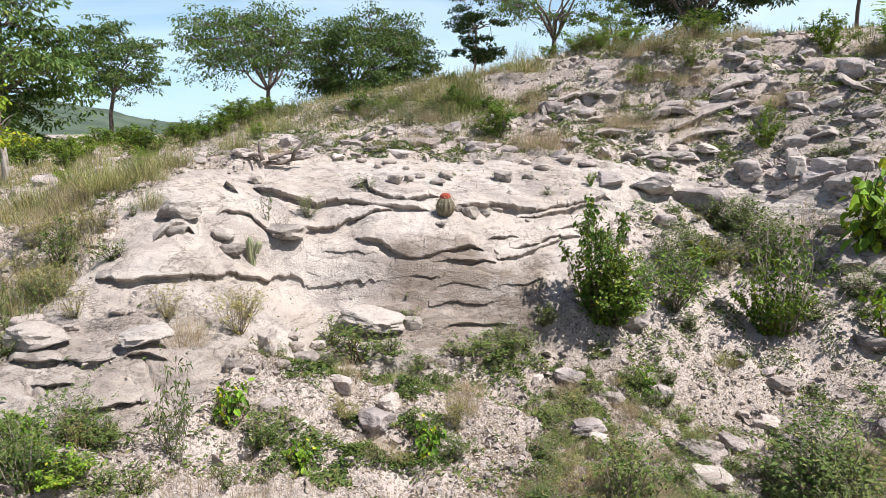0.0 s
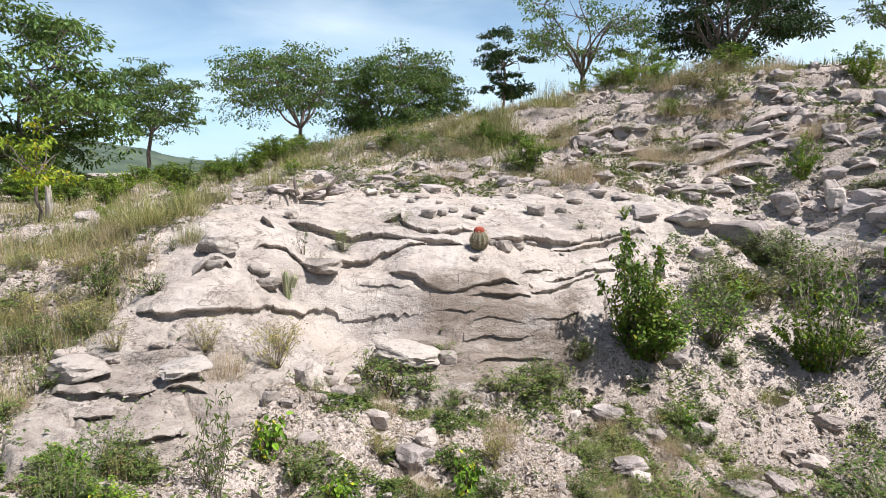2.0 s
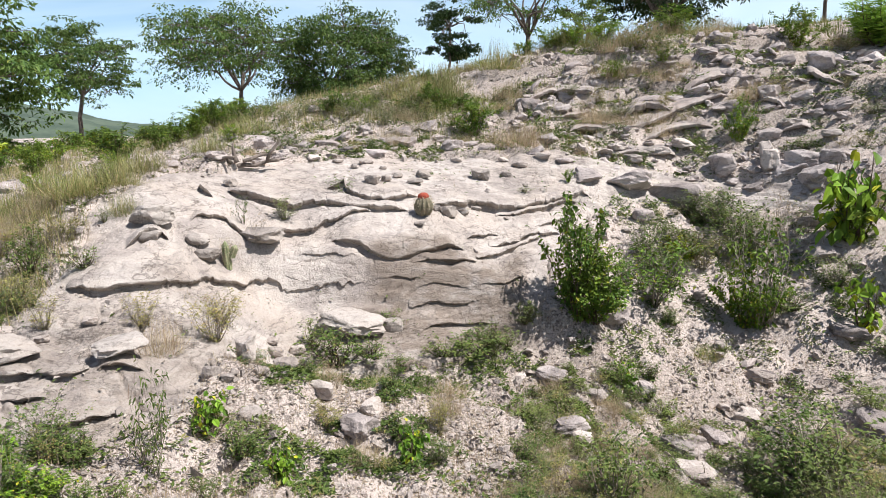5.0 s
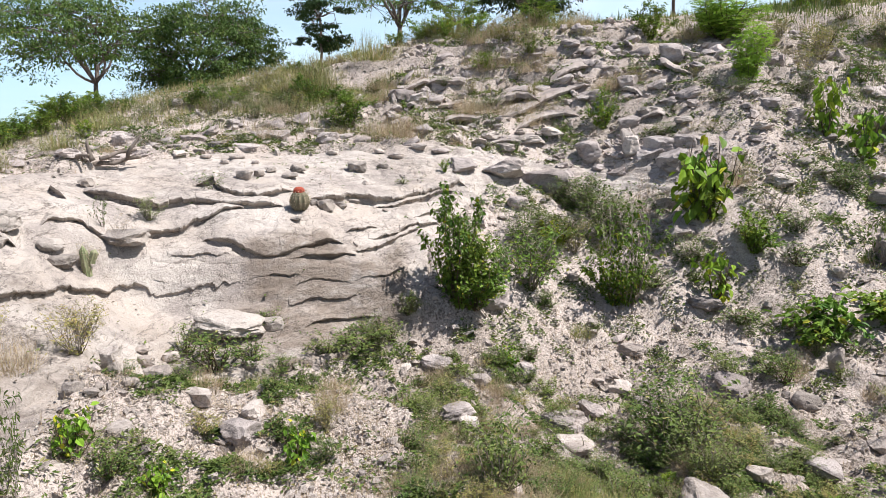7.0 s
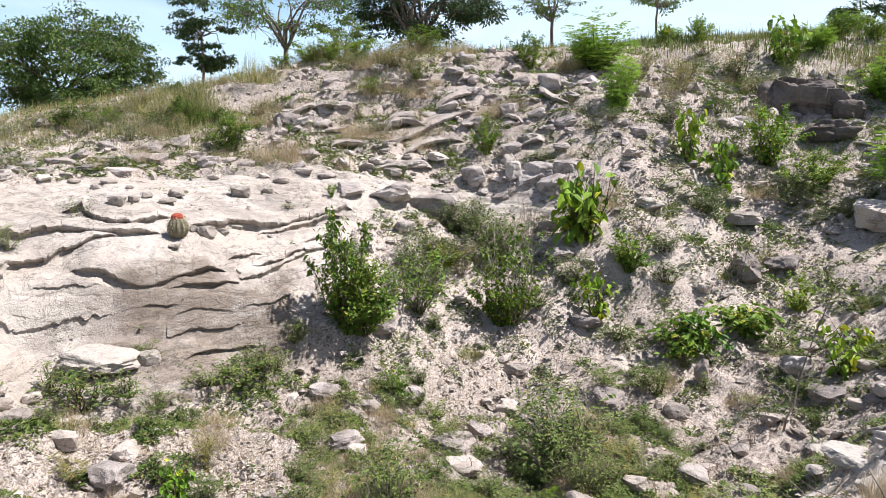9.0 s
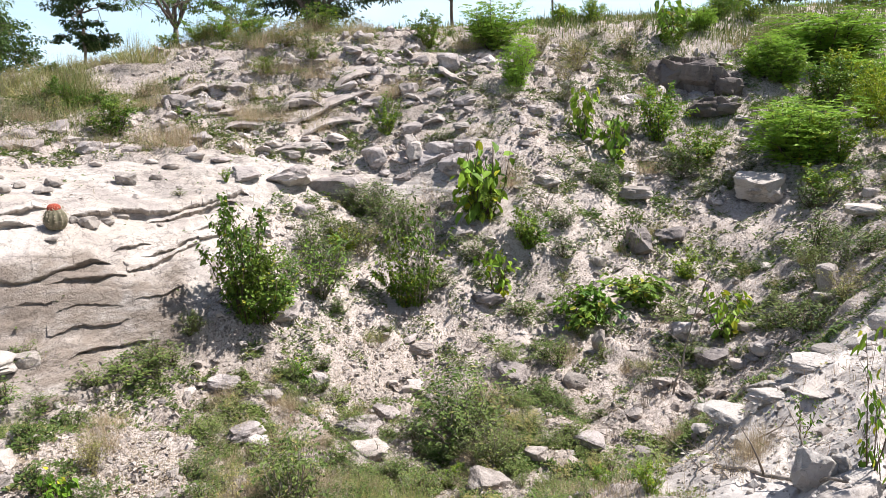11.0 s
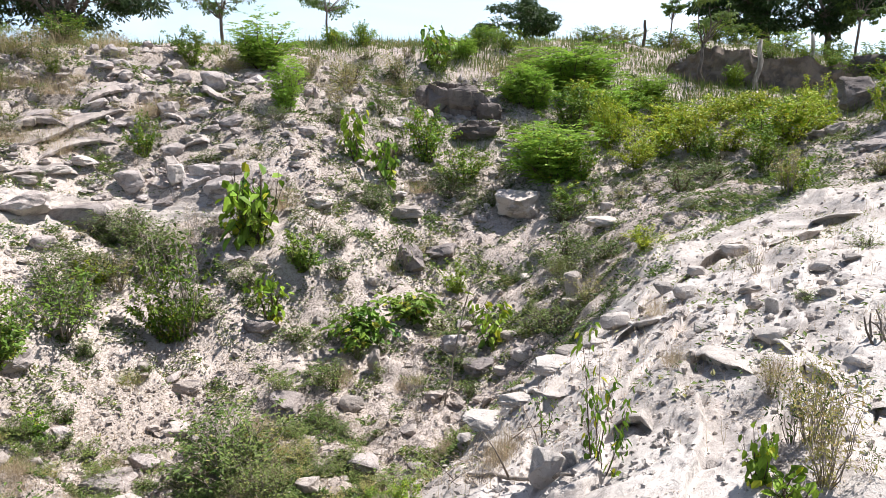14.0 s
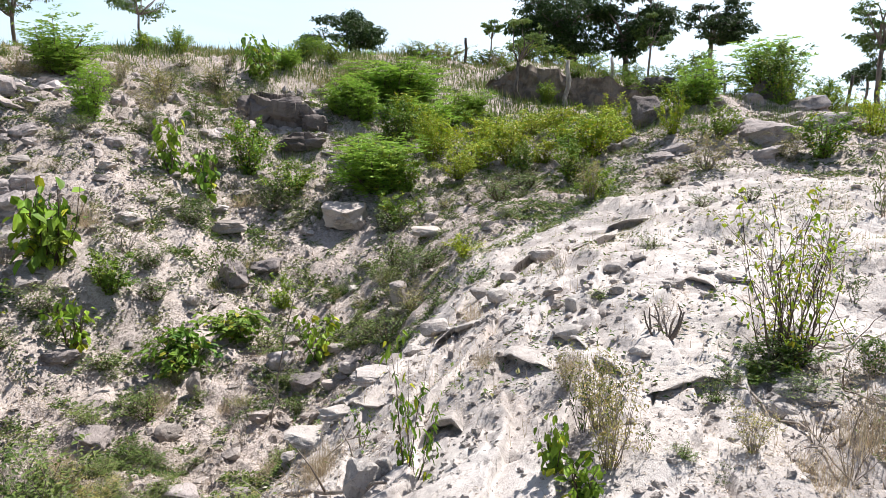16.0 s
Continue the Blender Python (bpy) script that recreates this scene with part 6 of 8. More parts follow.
stone(5.93, 2.57, 0.20, 0.16, 0.10, "pale", 218, -56, 4)
stone(5.01, 1.40, 0.09, 0.07, 0.16, "pale", 219, -86, 0)
stone(5.81, 0.94, 0.14, 0.11, 0.05, "pale", 220, -86, -4)
stone(6.08, 1.20, 0.14, 0.11, 0.05, "pale", 221, -77, -8)
stone(6.95, 1.97, 0.19, 0.15, 0.07, "pale", 222, -65, 5)
stone(8.64, 1.34, 0.27, 0.22, 0.08, "pale", 223, -95, 1)
stone(8.13, 1.90, 0.32, 0.26, 0.09, "pale", 224, -84, -3)
stone(4.99, 2.66, 0.23, 0.18, 0.09, "pale", 225, -62, -7)
stone(5.04, 2.96, 0.19, 0.15, 0.07, "pale", 226, -53, 6)
stone(6.42, 4.46, 0.26, 0.21, 0.13, "pale", 227, -41, 2)
stone(6.21, 2.42, 0.16, 0.13, 0.09, "pale", 228, -78, -2)
stone(5.82, 2.11, 0.13, 0.10, 0.08, "pale", 229, -72, -6)
stone(6.26, 0.71, 0.14, 0.12, 0.05, "pale", 230, -79, 7)
stone(5.45, 1.12, 0.09, 0.08, 0.05, "pale", 231, -66, 3)
stone(5.47, 0.84, 0.10, 0.08, 0.04, "pale", 232, -92, -1)
stone(5.69, 1.28, 0.08, 0.06, 0.04, "pale", 233, -81, -5)
stone(14.57, 3.18, 0.73, 0.58, 0.62, "dark", 235, -68, 4)
stone(18.17, 3.79, 0.89, 0.71, 0.61, "dark", 236, -91, 0)
stone(17.58, 1.15, 0.84, 0.67, 0.58, "dark", 237, -92, -4)
stone(27.88, 6.08, 1.64, 1.64, 0.60, "boulder", 238, -77, -16, 0.28)
stone(13.63, 0.98, 1.18, 1.18, 0.33, "boulder", 239, -78, 10, 0.28)
stone(12.09, 0.76, 0.68, 0.68, 0.23, "boulder", 240, -101, 2, 0.28)
stone(15.11, 0.09, 1.08, 1.08, 0.31, "boulder", 241, -98, -6, 0.28)
stone(12.28, 2.12, 0.70, 0.70, 0.18, "boulder", 242, -81, -14, 0.28)
stone(11.97, 2.32, 0.50, 0.50, 0.19, "boulder", 243, -73, 12, 0.28)
stone(17.31, 0.47, 0.85, 0.85, 0.34, "boulder", 244, -75, 4, 0.28)
stone(17.00, 1.49, 0.57, 0.57, 0.29, "boulder", 245, -95, -4, 0.28)
stone(15.81, 2.06, 0.40, 0.40, 0.21, "boulder", 246, -86, -12, 0.28)
stone(15.53, -0.27, 0.61, 0.61, 0.24, "boulder", 247, -87, 14, 0.28)
stone(18.11, 3.19, 0.59, 0.59, 0.24, "boulder", 248, -69, 6, 0.28)
stone(14.25, 1.53, 0.56, 0.56, 0.17, "boulder", 249, -96, -2, 0.28)
stone(13.37, 1.50, 0.42, 0.42, 0.14, "boulder", 250, -89, -10, 0.28)
stone(13.21, 3.10, 0.36, 0.36, 0.14, "boulder", 251, -75, 16, 0.28)
stone(15.69, 0.73, 0.57, 0.57, 0.18, "boulder", 252, -78, 8, 0.28)
stone(13.15, 3.40, 0.43, 0.43, 0.12, "boulder", 253, -90, 0, 0.28)
stone(6.21, 10.44, 0.61, 0.61, 0.32, "boulder", 254, -38, -8, 0.28)
stone(9.13, 13.52, 0.66, 0.66, 0.28, "boulder", 255, -34, -16, 0.28)
stone(8.25, 10.88, 0.35, 0.35, 0.22, "boulder", 256, -30, 10, 0.28)
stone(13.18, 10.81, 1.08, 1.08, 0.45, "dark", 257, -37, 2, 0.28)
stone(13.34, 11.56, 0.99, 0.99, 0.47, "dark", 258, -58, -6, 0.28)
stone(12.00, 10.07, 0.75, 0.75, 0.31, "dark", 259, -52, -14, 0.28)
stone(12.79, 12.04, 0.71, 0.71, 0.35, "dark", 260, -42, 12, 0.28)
stone(-1.58, 11.79, 0.39, 0.39, 0.11, "boulder", 261, 20, 4, 0.28)
stone(-1.34, 12.26, 0.36, 0.36, 0.12, "boulder", 262, -5, -4, 0.28)
stone(-0.94, 12.24, 0.44, 0.44, 0.13, "boulder", 263, 0, -12, 0.28)
stone(-0.55, 12.41, 0.41, 0.41, 0.15, "boulder", 264, 6, 14, 0.28)
stone(-0.15, 13.08, 0.53, 0.53, 0.18, "boulder", 265, 11, 6, 0.28)
stone(0.17, 13.13, 0.43, 0.43, 0.14, "boulder", 266, -14, -2, 0.28)
stone(0.37, 12.68, 0.48, 0.48, 0.14, "boulder", 267, -8, -10, 0.28)
stone(0.83, 11.85, 0.39, 0.39, 0.11, "boulder", 268, -3, 16, 0.28)
stone(1.10, 11.63, 0.34, 0.34, 0.11, "boulder", 269, 3, 8, 0.28)
stone(-0.47, 13.05, 0.38, 0.38, 0.12, "boulder", 270, -13, 0, 0.28)
stone(-1.01, 13.22, 0.33, 0.33, 0.11, "boulder", 271, -4, -8, 0.28)
stone(1.93, 11.42, 0.34, 0.34, 0.11, "boulder", 272, -11, -16, 0.28)
stone(-2.05, 11.17, 0.24, 0.24, 0.09, "boulder", 273, 16, 10, 0.28)
stone(-2.36, 10.15, 0.34, 0.34, 0.10, "boulder", 274, 26, 2, 0.28)
stone(2.22, 12.03, 0.36, 0.36, 0.12, "boulder", 275, -20, -6, 0.28)
stone(1.87, 13.04, 0.34, 0.34, 0.09, "boulder", 276, -11, -14, 0.28)
stone(-1.60, 10.59, 0.21, 0.17, 0.08, "rubble", 277, 13, 6)
stone(-1.25, 10.59, 0.18, 0.14, 0.07, "rubble", 278, 18, 2)
stone(-0.82, 10.64, 0.23, 0.18, 0.08, "rubble", 279, -8, -2)
stone(0.60, 11.17, 0.20, 0.16, 0.08, "rubble", 280, -8, -6)
stone(1.58, 10.97, 0.27, 0.22, 0.09, "rubble", 281, -6, 7)
stone(1.98, 11.15, 0.28, 0.22, 0.10, "rubble", 282, -1, 3)
stone(-0.98, 10.43, 0.14, 0.11, 0.07, "rubble", 283, -9, -1)
stone(-0.55, 10.39, 0.12, 0.10, 0.06, "rubble", 284, -4, -5)
stone(1.34, 11.18, 0.19, 0.15, 0.07, "rubble", 285, -7, 8)
# ---- bushes, herbs and grass tufts ----
plant("leafy", 1.80, 7.76, 1.00, 1.55, 286)
plant("loose", 2.93, 8.46, 1.20, 0.90, 287)
plant("loose", 2.30, 8.15, 0.90, 0.80, 288)
plant("loose", 4.30, 8.37, 1.25, 1.55, 289)
plant("fine", 4.55, 10.35, 1.03, 0.68, 290)
plant("dry", 5.02, 9.29, 0.53, 1.01, 291)
plant("olive", -2.29, 5.53, 0.43, 0.33, 292)
plant("olive", -1.75, 5.67, 0.57, 0.43, 293)
plant("herb", -3.61, 6.35, 0.51, 0.51, 294)
plant("olive", -3.00, 5.38, 0.33, 0.34, 295)
plant("herb", -0.37, 7.38, 0.40, 0.22, 296)
plant("herb", -0.88, 6.64, 0.81, 0.43, 297)
plant("herb", 0.53, 7.16, 0.87, 0.32, 298)
plant("herb", -0.26, 6.70, 0.38, 0.21, 299)
plant("herb", -1.15, 6.92, 0.42, 0.31, 300)
plant("herb", -0.55, 6.76, 0.53, 0.27, 301)
plant("weed", -2.04, 7.91, 0.27, 0.35, 302)
plant("dry", -1.86, 7.85, 0.40, 0.35, 303)
plant("weed", -1.65, 3.86, 0.32, 0.55, 304)
plant("weed", -1.57, 3.80, 0.22, 0.43, 305)
plant("broad", -1.44, 4.37, 0.35, 0.31, 306)
plant("broad", -0.92, 4.09, 0.25, 0.22, 307)
plant("broad", -0.12, 4.65, 0.27, 0.28, 308)
plant("olive", 0.10, 5.20, 0.30, 0.31, 309)
plant("fine", -2.26, 3.39, 0.48, 0.42, 310)
plant("herb", -2.14, 3.45, 0.33, 0.23, 311)
plant("herb", -2.46, 3.62, 0.31, 0.28, 312)
plant("broad", -2.38, 3.70, 0.17, 0.24, 313)
plant("herb", -1.67, 3.43, 0.33, 0.20, 314)
plant("herb", -1.22, 3.54, 0.22, 0.16, 315)
plant("broad", 2.19, 7.07, 0.34, 0.22, 316)
plant("herb", -2.04, 3.44, 0.33, 0.23, 317)
plant("leafy", 1.00, 12.82, 0.84, 0.68, 318)
plant("straw", 1.67, 11.64, 0.81, 0.44, 319)
plant("straw", 3.05, 12.65, 0.58, 0.36, 320)
plant("grass", 0.64, 15.44, 0.94, 0.71, 321)
plant("bright", 4.04, 18.38, 0.96, 0.58, 322)
plant("weed", 4.79, 14.44, 0.30, 0.44, 323)
plant("weed", 4.33, 14.72, 0.38, 0.53, 324)
plant("leafy", -6.35, 11.64, 0.70, 0.57, 325)
plant("leafy", -5.15, 12.02, 1.01, 0.58, 326)
plant("leafy", -10.45, 23.12, 1.46, 0.78, 327)
plant("leafy", -12.59, 22.57, 2.53, 0.66, 328)
plant("leafy", -63.38, 102.92, 8.90, 4.11, 329)
plant("leafy", -4.83, 16.80, 1.00, 0.66, 330)
plant("leafy", -4.34, 17.31, 0.73, 0.61, 331)
plant("weed", -3.95, 19.25, 0.42, 0.57, 332)
plant("leafy", -11.03, 22.36, 1.43, 0.64, 333)
plant("grass", -3.82, 7.93, 0.86, 0.45, 334)
plant("grass", -4.93, 9.40, 0.78, 0.45, 335)
plant("grass", -3.51, 8.14, 0.58, 0.38, 336)
plant("grass", -5.45, 9.08, 0.78, 0.45, 337)
plant("grass", -3.15, 7.38, 0.33, 0.30, 338)
plant("herb", -3.30, 7.24, 0.16, 0.16, 339)
plant("straw", -2.06, 5.28, 0.39, 0.30, 340)
plant("olive", -3.66, 5.97, 0.35, 0.24, 341)
plant("olive", -3.47, 6.88, 0.38, 0.27, 342)
plant("straw", -4.09, 7.07, 0.54, 0.28, 343)
plant("weed", -3.62, 6.39, 0.37, 0.45, 344)
plant("dry", 5.51, 9.59, 0.55, 0.57, 345)
plant("olive", 3.92, 9.35, 0.68, 0.62, 346)
plant("fine", 4.51, 9.64, 1.06, 0.83, 347)
plant("yellow", 3.64, 9.47, 0.51, 0.44, 348)
plant("fine", 3.13, 9.40, 0.74, 0.60, 349)
plant("herb", 1.16, 7.70, 0.40, 0.35, 350)
plant("herb", 0.94, 7.46, 0.33, 0.27, 351)
plant("bright", 2.26, 10.49, 0.21, 0.22, 352)
plant("leafy", 2.00, 7.77, 1.02, 0.78, 353)
plant("leafy", -5.80, 15.64, 0.69, 0.57, 354)
plant("bright", -8.85, 17.03, 0.95, 0.66, 355)
plant("leafy", -9.10, 15.09, 1.16, 0.75, 356)
plant("bright", -4.27, 9.83, 0.44, 0.33, 357)
plant("leafy", -5.21, 16.46, 0.85, 0.53, 358)
plant("olive", -3.66, 6.79, 0.57, 0.33, 359)
plant("olive", -4.09, 6.73, 0.59, 0.34, 360)
plant("herb", -3.08, 6.27, 0.41, 0.24, 361)
plant("grass", -3.75, 9.43, 0.75, 0.43, 362)
plant("bright", -5.28, 9.64, 0.45, 0.28, 363)
plant("grass", -3.26, 10.96, 0.75, 0.39, 364)
plant("leafy", -5.59, 16.18, 0.84, 0.58, 365)
plant("grass", -3.55, 14.36, 1.09, 0.50, 366)
plant("bright", -3.28, 12.22, 0.42, 0.32, 367)
plant("leafy", -1.87, 16.03, 0.79, 0.55, 368)
plant("bright", -1.14, 15.03, 0.62, 0.39, 369)
plant("fine", 1.29, 4.36, 0.80, 0.72, 370)
plant("fine", 3.35, 5.66, 1.11, 0.67, 371)
plant("herb", 5.05, 6.18, 0.55, 0.43, 372)
plant("fine", 3.17, 4.66, 0.62, 0.48, 373)
plant("bright", 2.89, 4.87, 0.32, 0.22, 374)
plant("herb", -1.21, 4.27, 0.36, 0.25, 375)
plant("weed", -1.67, 4.12, 0.28, 0.57, 376)
plant("broad", -1.50, 4.55, 0.29, 0.26, 377)
plant("broad", -0.10, 4.74, 0.26, 0.27, 378)
plant("broad", -0.92, 4.13, 0.23, 0.20, 379)
plant("olive", 0.10, 5.25, 0.33, 0.29, 380)
plant("dry", -1.85, 6.05, 0.58, 0.39, 381)
plant("olive", -1.90, 6.38, 0.50, 0.35, 382)
plant("broad", 2.19, 7.17, 0.26, 0.19, 383)
plant("dry", 1.67, 6.35, 0.14, 0.96, 384)
plant("broad", 5.88, 9.07, 0.99, 1.38, 385)
plant("broad", 5.80, 9.08, 0.88, 1.01, 386)
plant("leafy", 5.80, 9.08, 0.71, 0.64, 387)
plant("leafy", 6.13, 8.27, 0.81, 0.67, 388)
plant("broad", 5.38, 7.99, 0.68, 0.71, 389)
plant("vine", 5.91, 6.71, 1.0, 0.62, 390)
plant("vine", 6.81, 6.66, 1.0, 0.46, 391)
plant("broad", 6.79, 5.22, 0.66, 0.66, 392)
plant("bright", 7.92, 6.84, 0.54, 0.54, 393)
plant("herb", 5.69, 6.51, 0.32, 0.31, 394)
plant("bright", 4.11, 8.42, 0.79, 0.98, 395)
plant("fine", 4.56, 10.56, 0.87, 0.51, 396)
plant("dry", 5.22, 9.80, 0.58, 0.80, 397)
plant("fine", 3.27, 5.40, 1.24, 0.88, 398)
plant("weed", 7.45, 7.57, 0.56, 0.95, 399)
plant("herb", 10.12, 6.40, 1.01, 0.51, 400)
plant("herb", 6.62, 4.11, 0.68, 0.47, 401)
plant("herb", 8.75, 5.40, 0.71, 0.53, 402)
plant("fine", 7.91, 4.53, 0.67, 0.47, 403)
plant("broad", 8.68, 10.08, 0.67, 1.03, 404)
plant("broad", 9.08, 9.60, 0.90, 0.94, 405)
plant("bright", 10.39, 9.84, 1.30, 1.20, 406)
plant("bright", 10.41, 8.87, 1.15, 0.74, 407)
plant("feather", 11.20, 7.45, 2.16, 1.24, 408)
plant("bright", 11.16, 7.22, 1.50, 1.00, 409)
plant("broad", 14.39, 13.31, 1.02, 0.96, 410)
plant("olive", 14.44, 14.57, 0.84, 0.52, 411)
plant("herb", 13.15, 13.85, 0.78, 0.39, 412)
plant("bright", 16.97, 14.26, 0.73, 0.68, 413)
plant("feather", 15.49, 13.36, 1.00, 0.70, 414)
plant("weed", 16.34, 12.97, 0.51, 0.89, 415)
plant("herb", 9.44, 12.91, 0.78, 0.41, 416)
plant("olive", 11.12, 14.52, 0.90, 0.47, 417)
plant("herb", 13.31, 15.12, 0.82, 0.41, 418)
plant("leafy", 17.29, 14.33, 1.10, 0.57, 419)
plant("olive", 15.17, 11.83, 0.94, 0.65, 420)
plant("bright", 17.65, 13.47, 1.09, 0.76, 421)
plant("fine", 12.80, 12.50, 1.16, 0.60, 422)
plant("fine", 9.20, 11.23, 0.82, 0.49, 423)
plant("fine", 7.93, 11.38, 0.68, 0.35, 424)
plant("leafy", 6.75, 19.01, 1.82, 0.76, 425)
plant("olive", 5.07, 16.59, 1.00, 0.59, 426)
plant("bright", 4.64, 17.52, 0.89, 0.53, 427)
plant("grass", 3.94, 18.79, 1.26, 0.72, 428)
plant("leafy", 2.94, 19.50, 0.97, 0.57, 429)
plant("bright", 14.42, 16.41, 0.79, 0.75, 430)
plant("broad", 13.60, 16.84, 0.50, 0.56, 431)
plant("feather", 14.10, 10.36, 1.58, 1.08, 432)
plant("feather", 16.34, 10.36, 3.26, 1.26, 433)
plant("grass", 16.55, 11.67, 1.06, 0.98, 434)
plant("grass", 16.17, 11.07, 0.70, 1.16, 435)
plant("yellow", 14.00, 8.56, 1.12, 1.11, 436)
plant("yellow", 12.95, 7.26, 0.77, 1.13, 437)
plant("olive", 10.73, 12.72, 1.14, 0.84, 438)
plant("herb", 10.68, 11.53, 0.56, 0.67, 439)
plant("bright", 5.63, 12.11, 0.61, 0.84, 440)
plant("leafy", 8.31, 15.31, 1.05, 0.92, 441)
plant("feather", 9.76, 14.77, 1.95, 1.22, 442)
plant("feather", 8.46, 11.85, 0.87, 1.13, 443)
plant("feather", 10.56, 16.28, 1.27, 0.82, 444)
plant("olive", 9.91, 12.11, 0.89, 0.58, 445)
plant("herb", 12.99, 13.26, 0.91, 0.69, 446)
plant("weed", 13.64, 12.40, 0.75, 0.78, 447)
plant("bright", 3.57, 19.05, 0.96, 0.56, 448)
plant("straw", 1.84, 12.20, 1.00, 0.52, 449)
plant("olive", 1.11, 13.11, 0.75, 0.67, 450)
plant("grass", 0.54, 16.23, 1.19, 0.83, 451)
plant("grass", -0.19, 16.42, 1.07, 0.70, 452)
plant("grass", 1.96, 17.11, 1.27, 0.73, 453)
plant("grass", 4.48, 18.66, 1.10, 0.65, 454)
plant("straw", 5.33, 16.57, 0.86, 0.53, 455)
plant("straw", 4.56, 16.29, 0.83, 0.52, 456)
plant("grass", 7.21, 17.66, 0.78, 0.55, 457)
plant("straw", 6.65, 18.74, 0.98, 0.61, 458)
plant("weed", 4.80, 14.51, 0.33, 0.47, 459)
plant("weed", 4.42, 15.44, 0.32, 0.49, 460)
plant("dry", 5.94, 12.36, 0.67, 0.58, 461)
plant("straw", 6.61, 9.47, 0.66, 0.49, 462)
plant("dry", 6.65, 8.60, 0.98, 0.55, 463)
plant("fine", 8.04, 8.88, 1.07, 0.61, 464)
plant("fine", 9.83, 8.80, 1.28, 0.67, 465)
plant("dry", 10.39, 8.04, 1.28, 0.66, 466)
plant("fine", 6.86, 8.31, 0.79, 0.46, 467)
plant("herb", 1.24, 7.71, 0.27, 0.25, 468)
plant("herb", 0.74, 7.44, 0.58, 0.33, 469)
plant("herb", 0.19, 6.96, 0.54, 0.25, 470)
plant("fine", 3.02, 9.12, 0.48, 0.50, 471)
plant("fine", 4.49, 10.29, 1.01, 0.67, 472)
plant("herb", 3.81, 9.59, 1.02, 0.53, 473)
plant("fine", 4.76, 9.61, 1.32, 0.73, 474)
plant("herb", 3.15, 9.24, 0.81, 0.42, 475)
plant("herb", 4.73, 10.16, 0.83, 0.48, 476)
plant("fine", 3.35, 8.90, 0.79, 0.49, 477)
plant("fine", 5.95, 7.17, 0.63, 0.41, 478)
plant("herb", 5.49, 7.58, 0.71, 0.33, 479)
plant("herb", 6.96, 6.30, 0.71, 0.33, 480)
plant("fine", 5.36, 8.55, 0.75, 0.52, 481)
plant("herb", 4.67, 8.37, 0.72, 0.33, 482)
plant("herb", 6.55, 7.92, 0.76, 0.35, 483)
plant("herb", 2.20, 7.15, 0.29, 0.16, 484)
plant("herb", 5.05, 6.48, 0.63, 0.29, 485)
plant("fine", 4.56, 6.50, 0.55, 0.29, 486)
plant("straw", 5.28, 6.33, 0.36, 0.37, 487)
plant("straw", 3.37, 2.29, 0.21, 0.22, 488)
plant("bright", 2.73, 2.47, 0.20, 0.21, 489)
plant("herb", 5.89, 4.80, 0.33, 0.27, 490)
plant("bright", 3.73, 3.97, 0.30, 0.21, 491)
plant("straw", 0.18, 5.53, 0.30, 0.26, 492)
plant("twiggy", 4.81, 0.07, 0.73, 1.13, 493)
plant("twiggy", 4.91, -0.03, 0.75, 0.95, 901)
plant("leafy", 4.81, 0.05, 0.50, 0.20, 902)
plant("leafy", 4.59, 0.19, 0.34, 0.13, 903)
plant("fine", 4.70, 0.14, 0.39, 0.22, 494)
plant("olive", 3.60, 0.77, 0.36, 0.45, 495)
plant("weed", 3.58, 0.70, 0.26, 0.39, 496)
plant("weed", 3.56, 0.83, 0.23, 0.36, 497)
plant("broad", 3.14, 0.69, 0.38, 0.21, 498)
plant("broad", 3.15, 0.83, 0.16, 0.30, 499)
plant("herb", 4.14, 0.32, 0.20, 0.17, 500)
plant("leafy", 4.95, -0.42, 0.27, 0.24, 501)
plant("sapling", 3.11, 1.56, 0.31, 0.68, 502)
plant("sapling", 3.11, 1.50, 0.20, 0.53, 503)
plant("sapling", 3.57, 2.17, 0.24, 0.32, 504)
plant("yellow", 15.12, 6.88, 1.45, 0.77, 505)
plant("yellow", 15.62, 5.26, 1.44, 0.80, 506)
plant("yellow", 14.32, 8.40, 1.06, 0.83, 507)
plant("bright", 17.10, 8.17, 1.37, 0.66, 508)
plant("yellow", 16.15, 6.46, 1.25, 0.69, 509)
plant("yellow", 12.96, 6.35, 1.37, 0.91, 510)
plant("yellow", 13.29, 5.62, 1.26, 0.86, 511)
plant("yellow", 13.68, 7.42, 1.12, 0.90, 512)
plant("yellow", 13.48, 4.96, 1.03, 0.71, 513)
plant("yellow", 12.60, 3.65, 1.34, 0.84, 514)
plant("bright", 12.97, 4.09, 1.18, 0.84, 515)
plant("yellow", 15.14, 3.97, 0.87, 0.78, 516)
plant("leafy", 12.67, 5.05, 0.59, 0.72, 517)
plant("yellow", 11.91, 6.04, 0.79, 0.55, 518)
plant("olive", 9.49, 2.70, 0.73, 0.67, 519)
plant("bright", 9.64, 2.67, 0.63, 0.57, 520)
plant("feather", 16.10, 10.36, 2.74, 1.18, 521)
plant("feather", 15.21, 8.61, 1.67, 0.98, 522)
plant("feather", 18.00, 10.65, 1.68, 0.97, 523)
plant("feather", 14.09, 9.84, 1.38, 1.00, 524)
plant("feather", 18.09, 9.02, 1.78, 0.84, 525)
plant("grass", 17.08, 11.99, 1.25, 0.91, 526)
plant("grass", 16.32, 12.02, 0.82, 0.77, 527)
plant("feather", 12.27, 8.24, 1.65, 0.73, 528)
plant("bright", 11.27, 6.78, 0.84, 0.65, 529)
plant("feather", 19.29, 1.54, 2.15, 1.41, 530)
plant("leafy", 17.47, 1.25, 1.53, 1.30, 531)
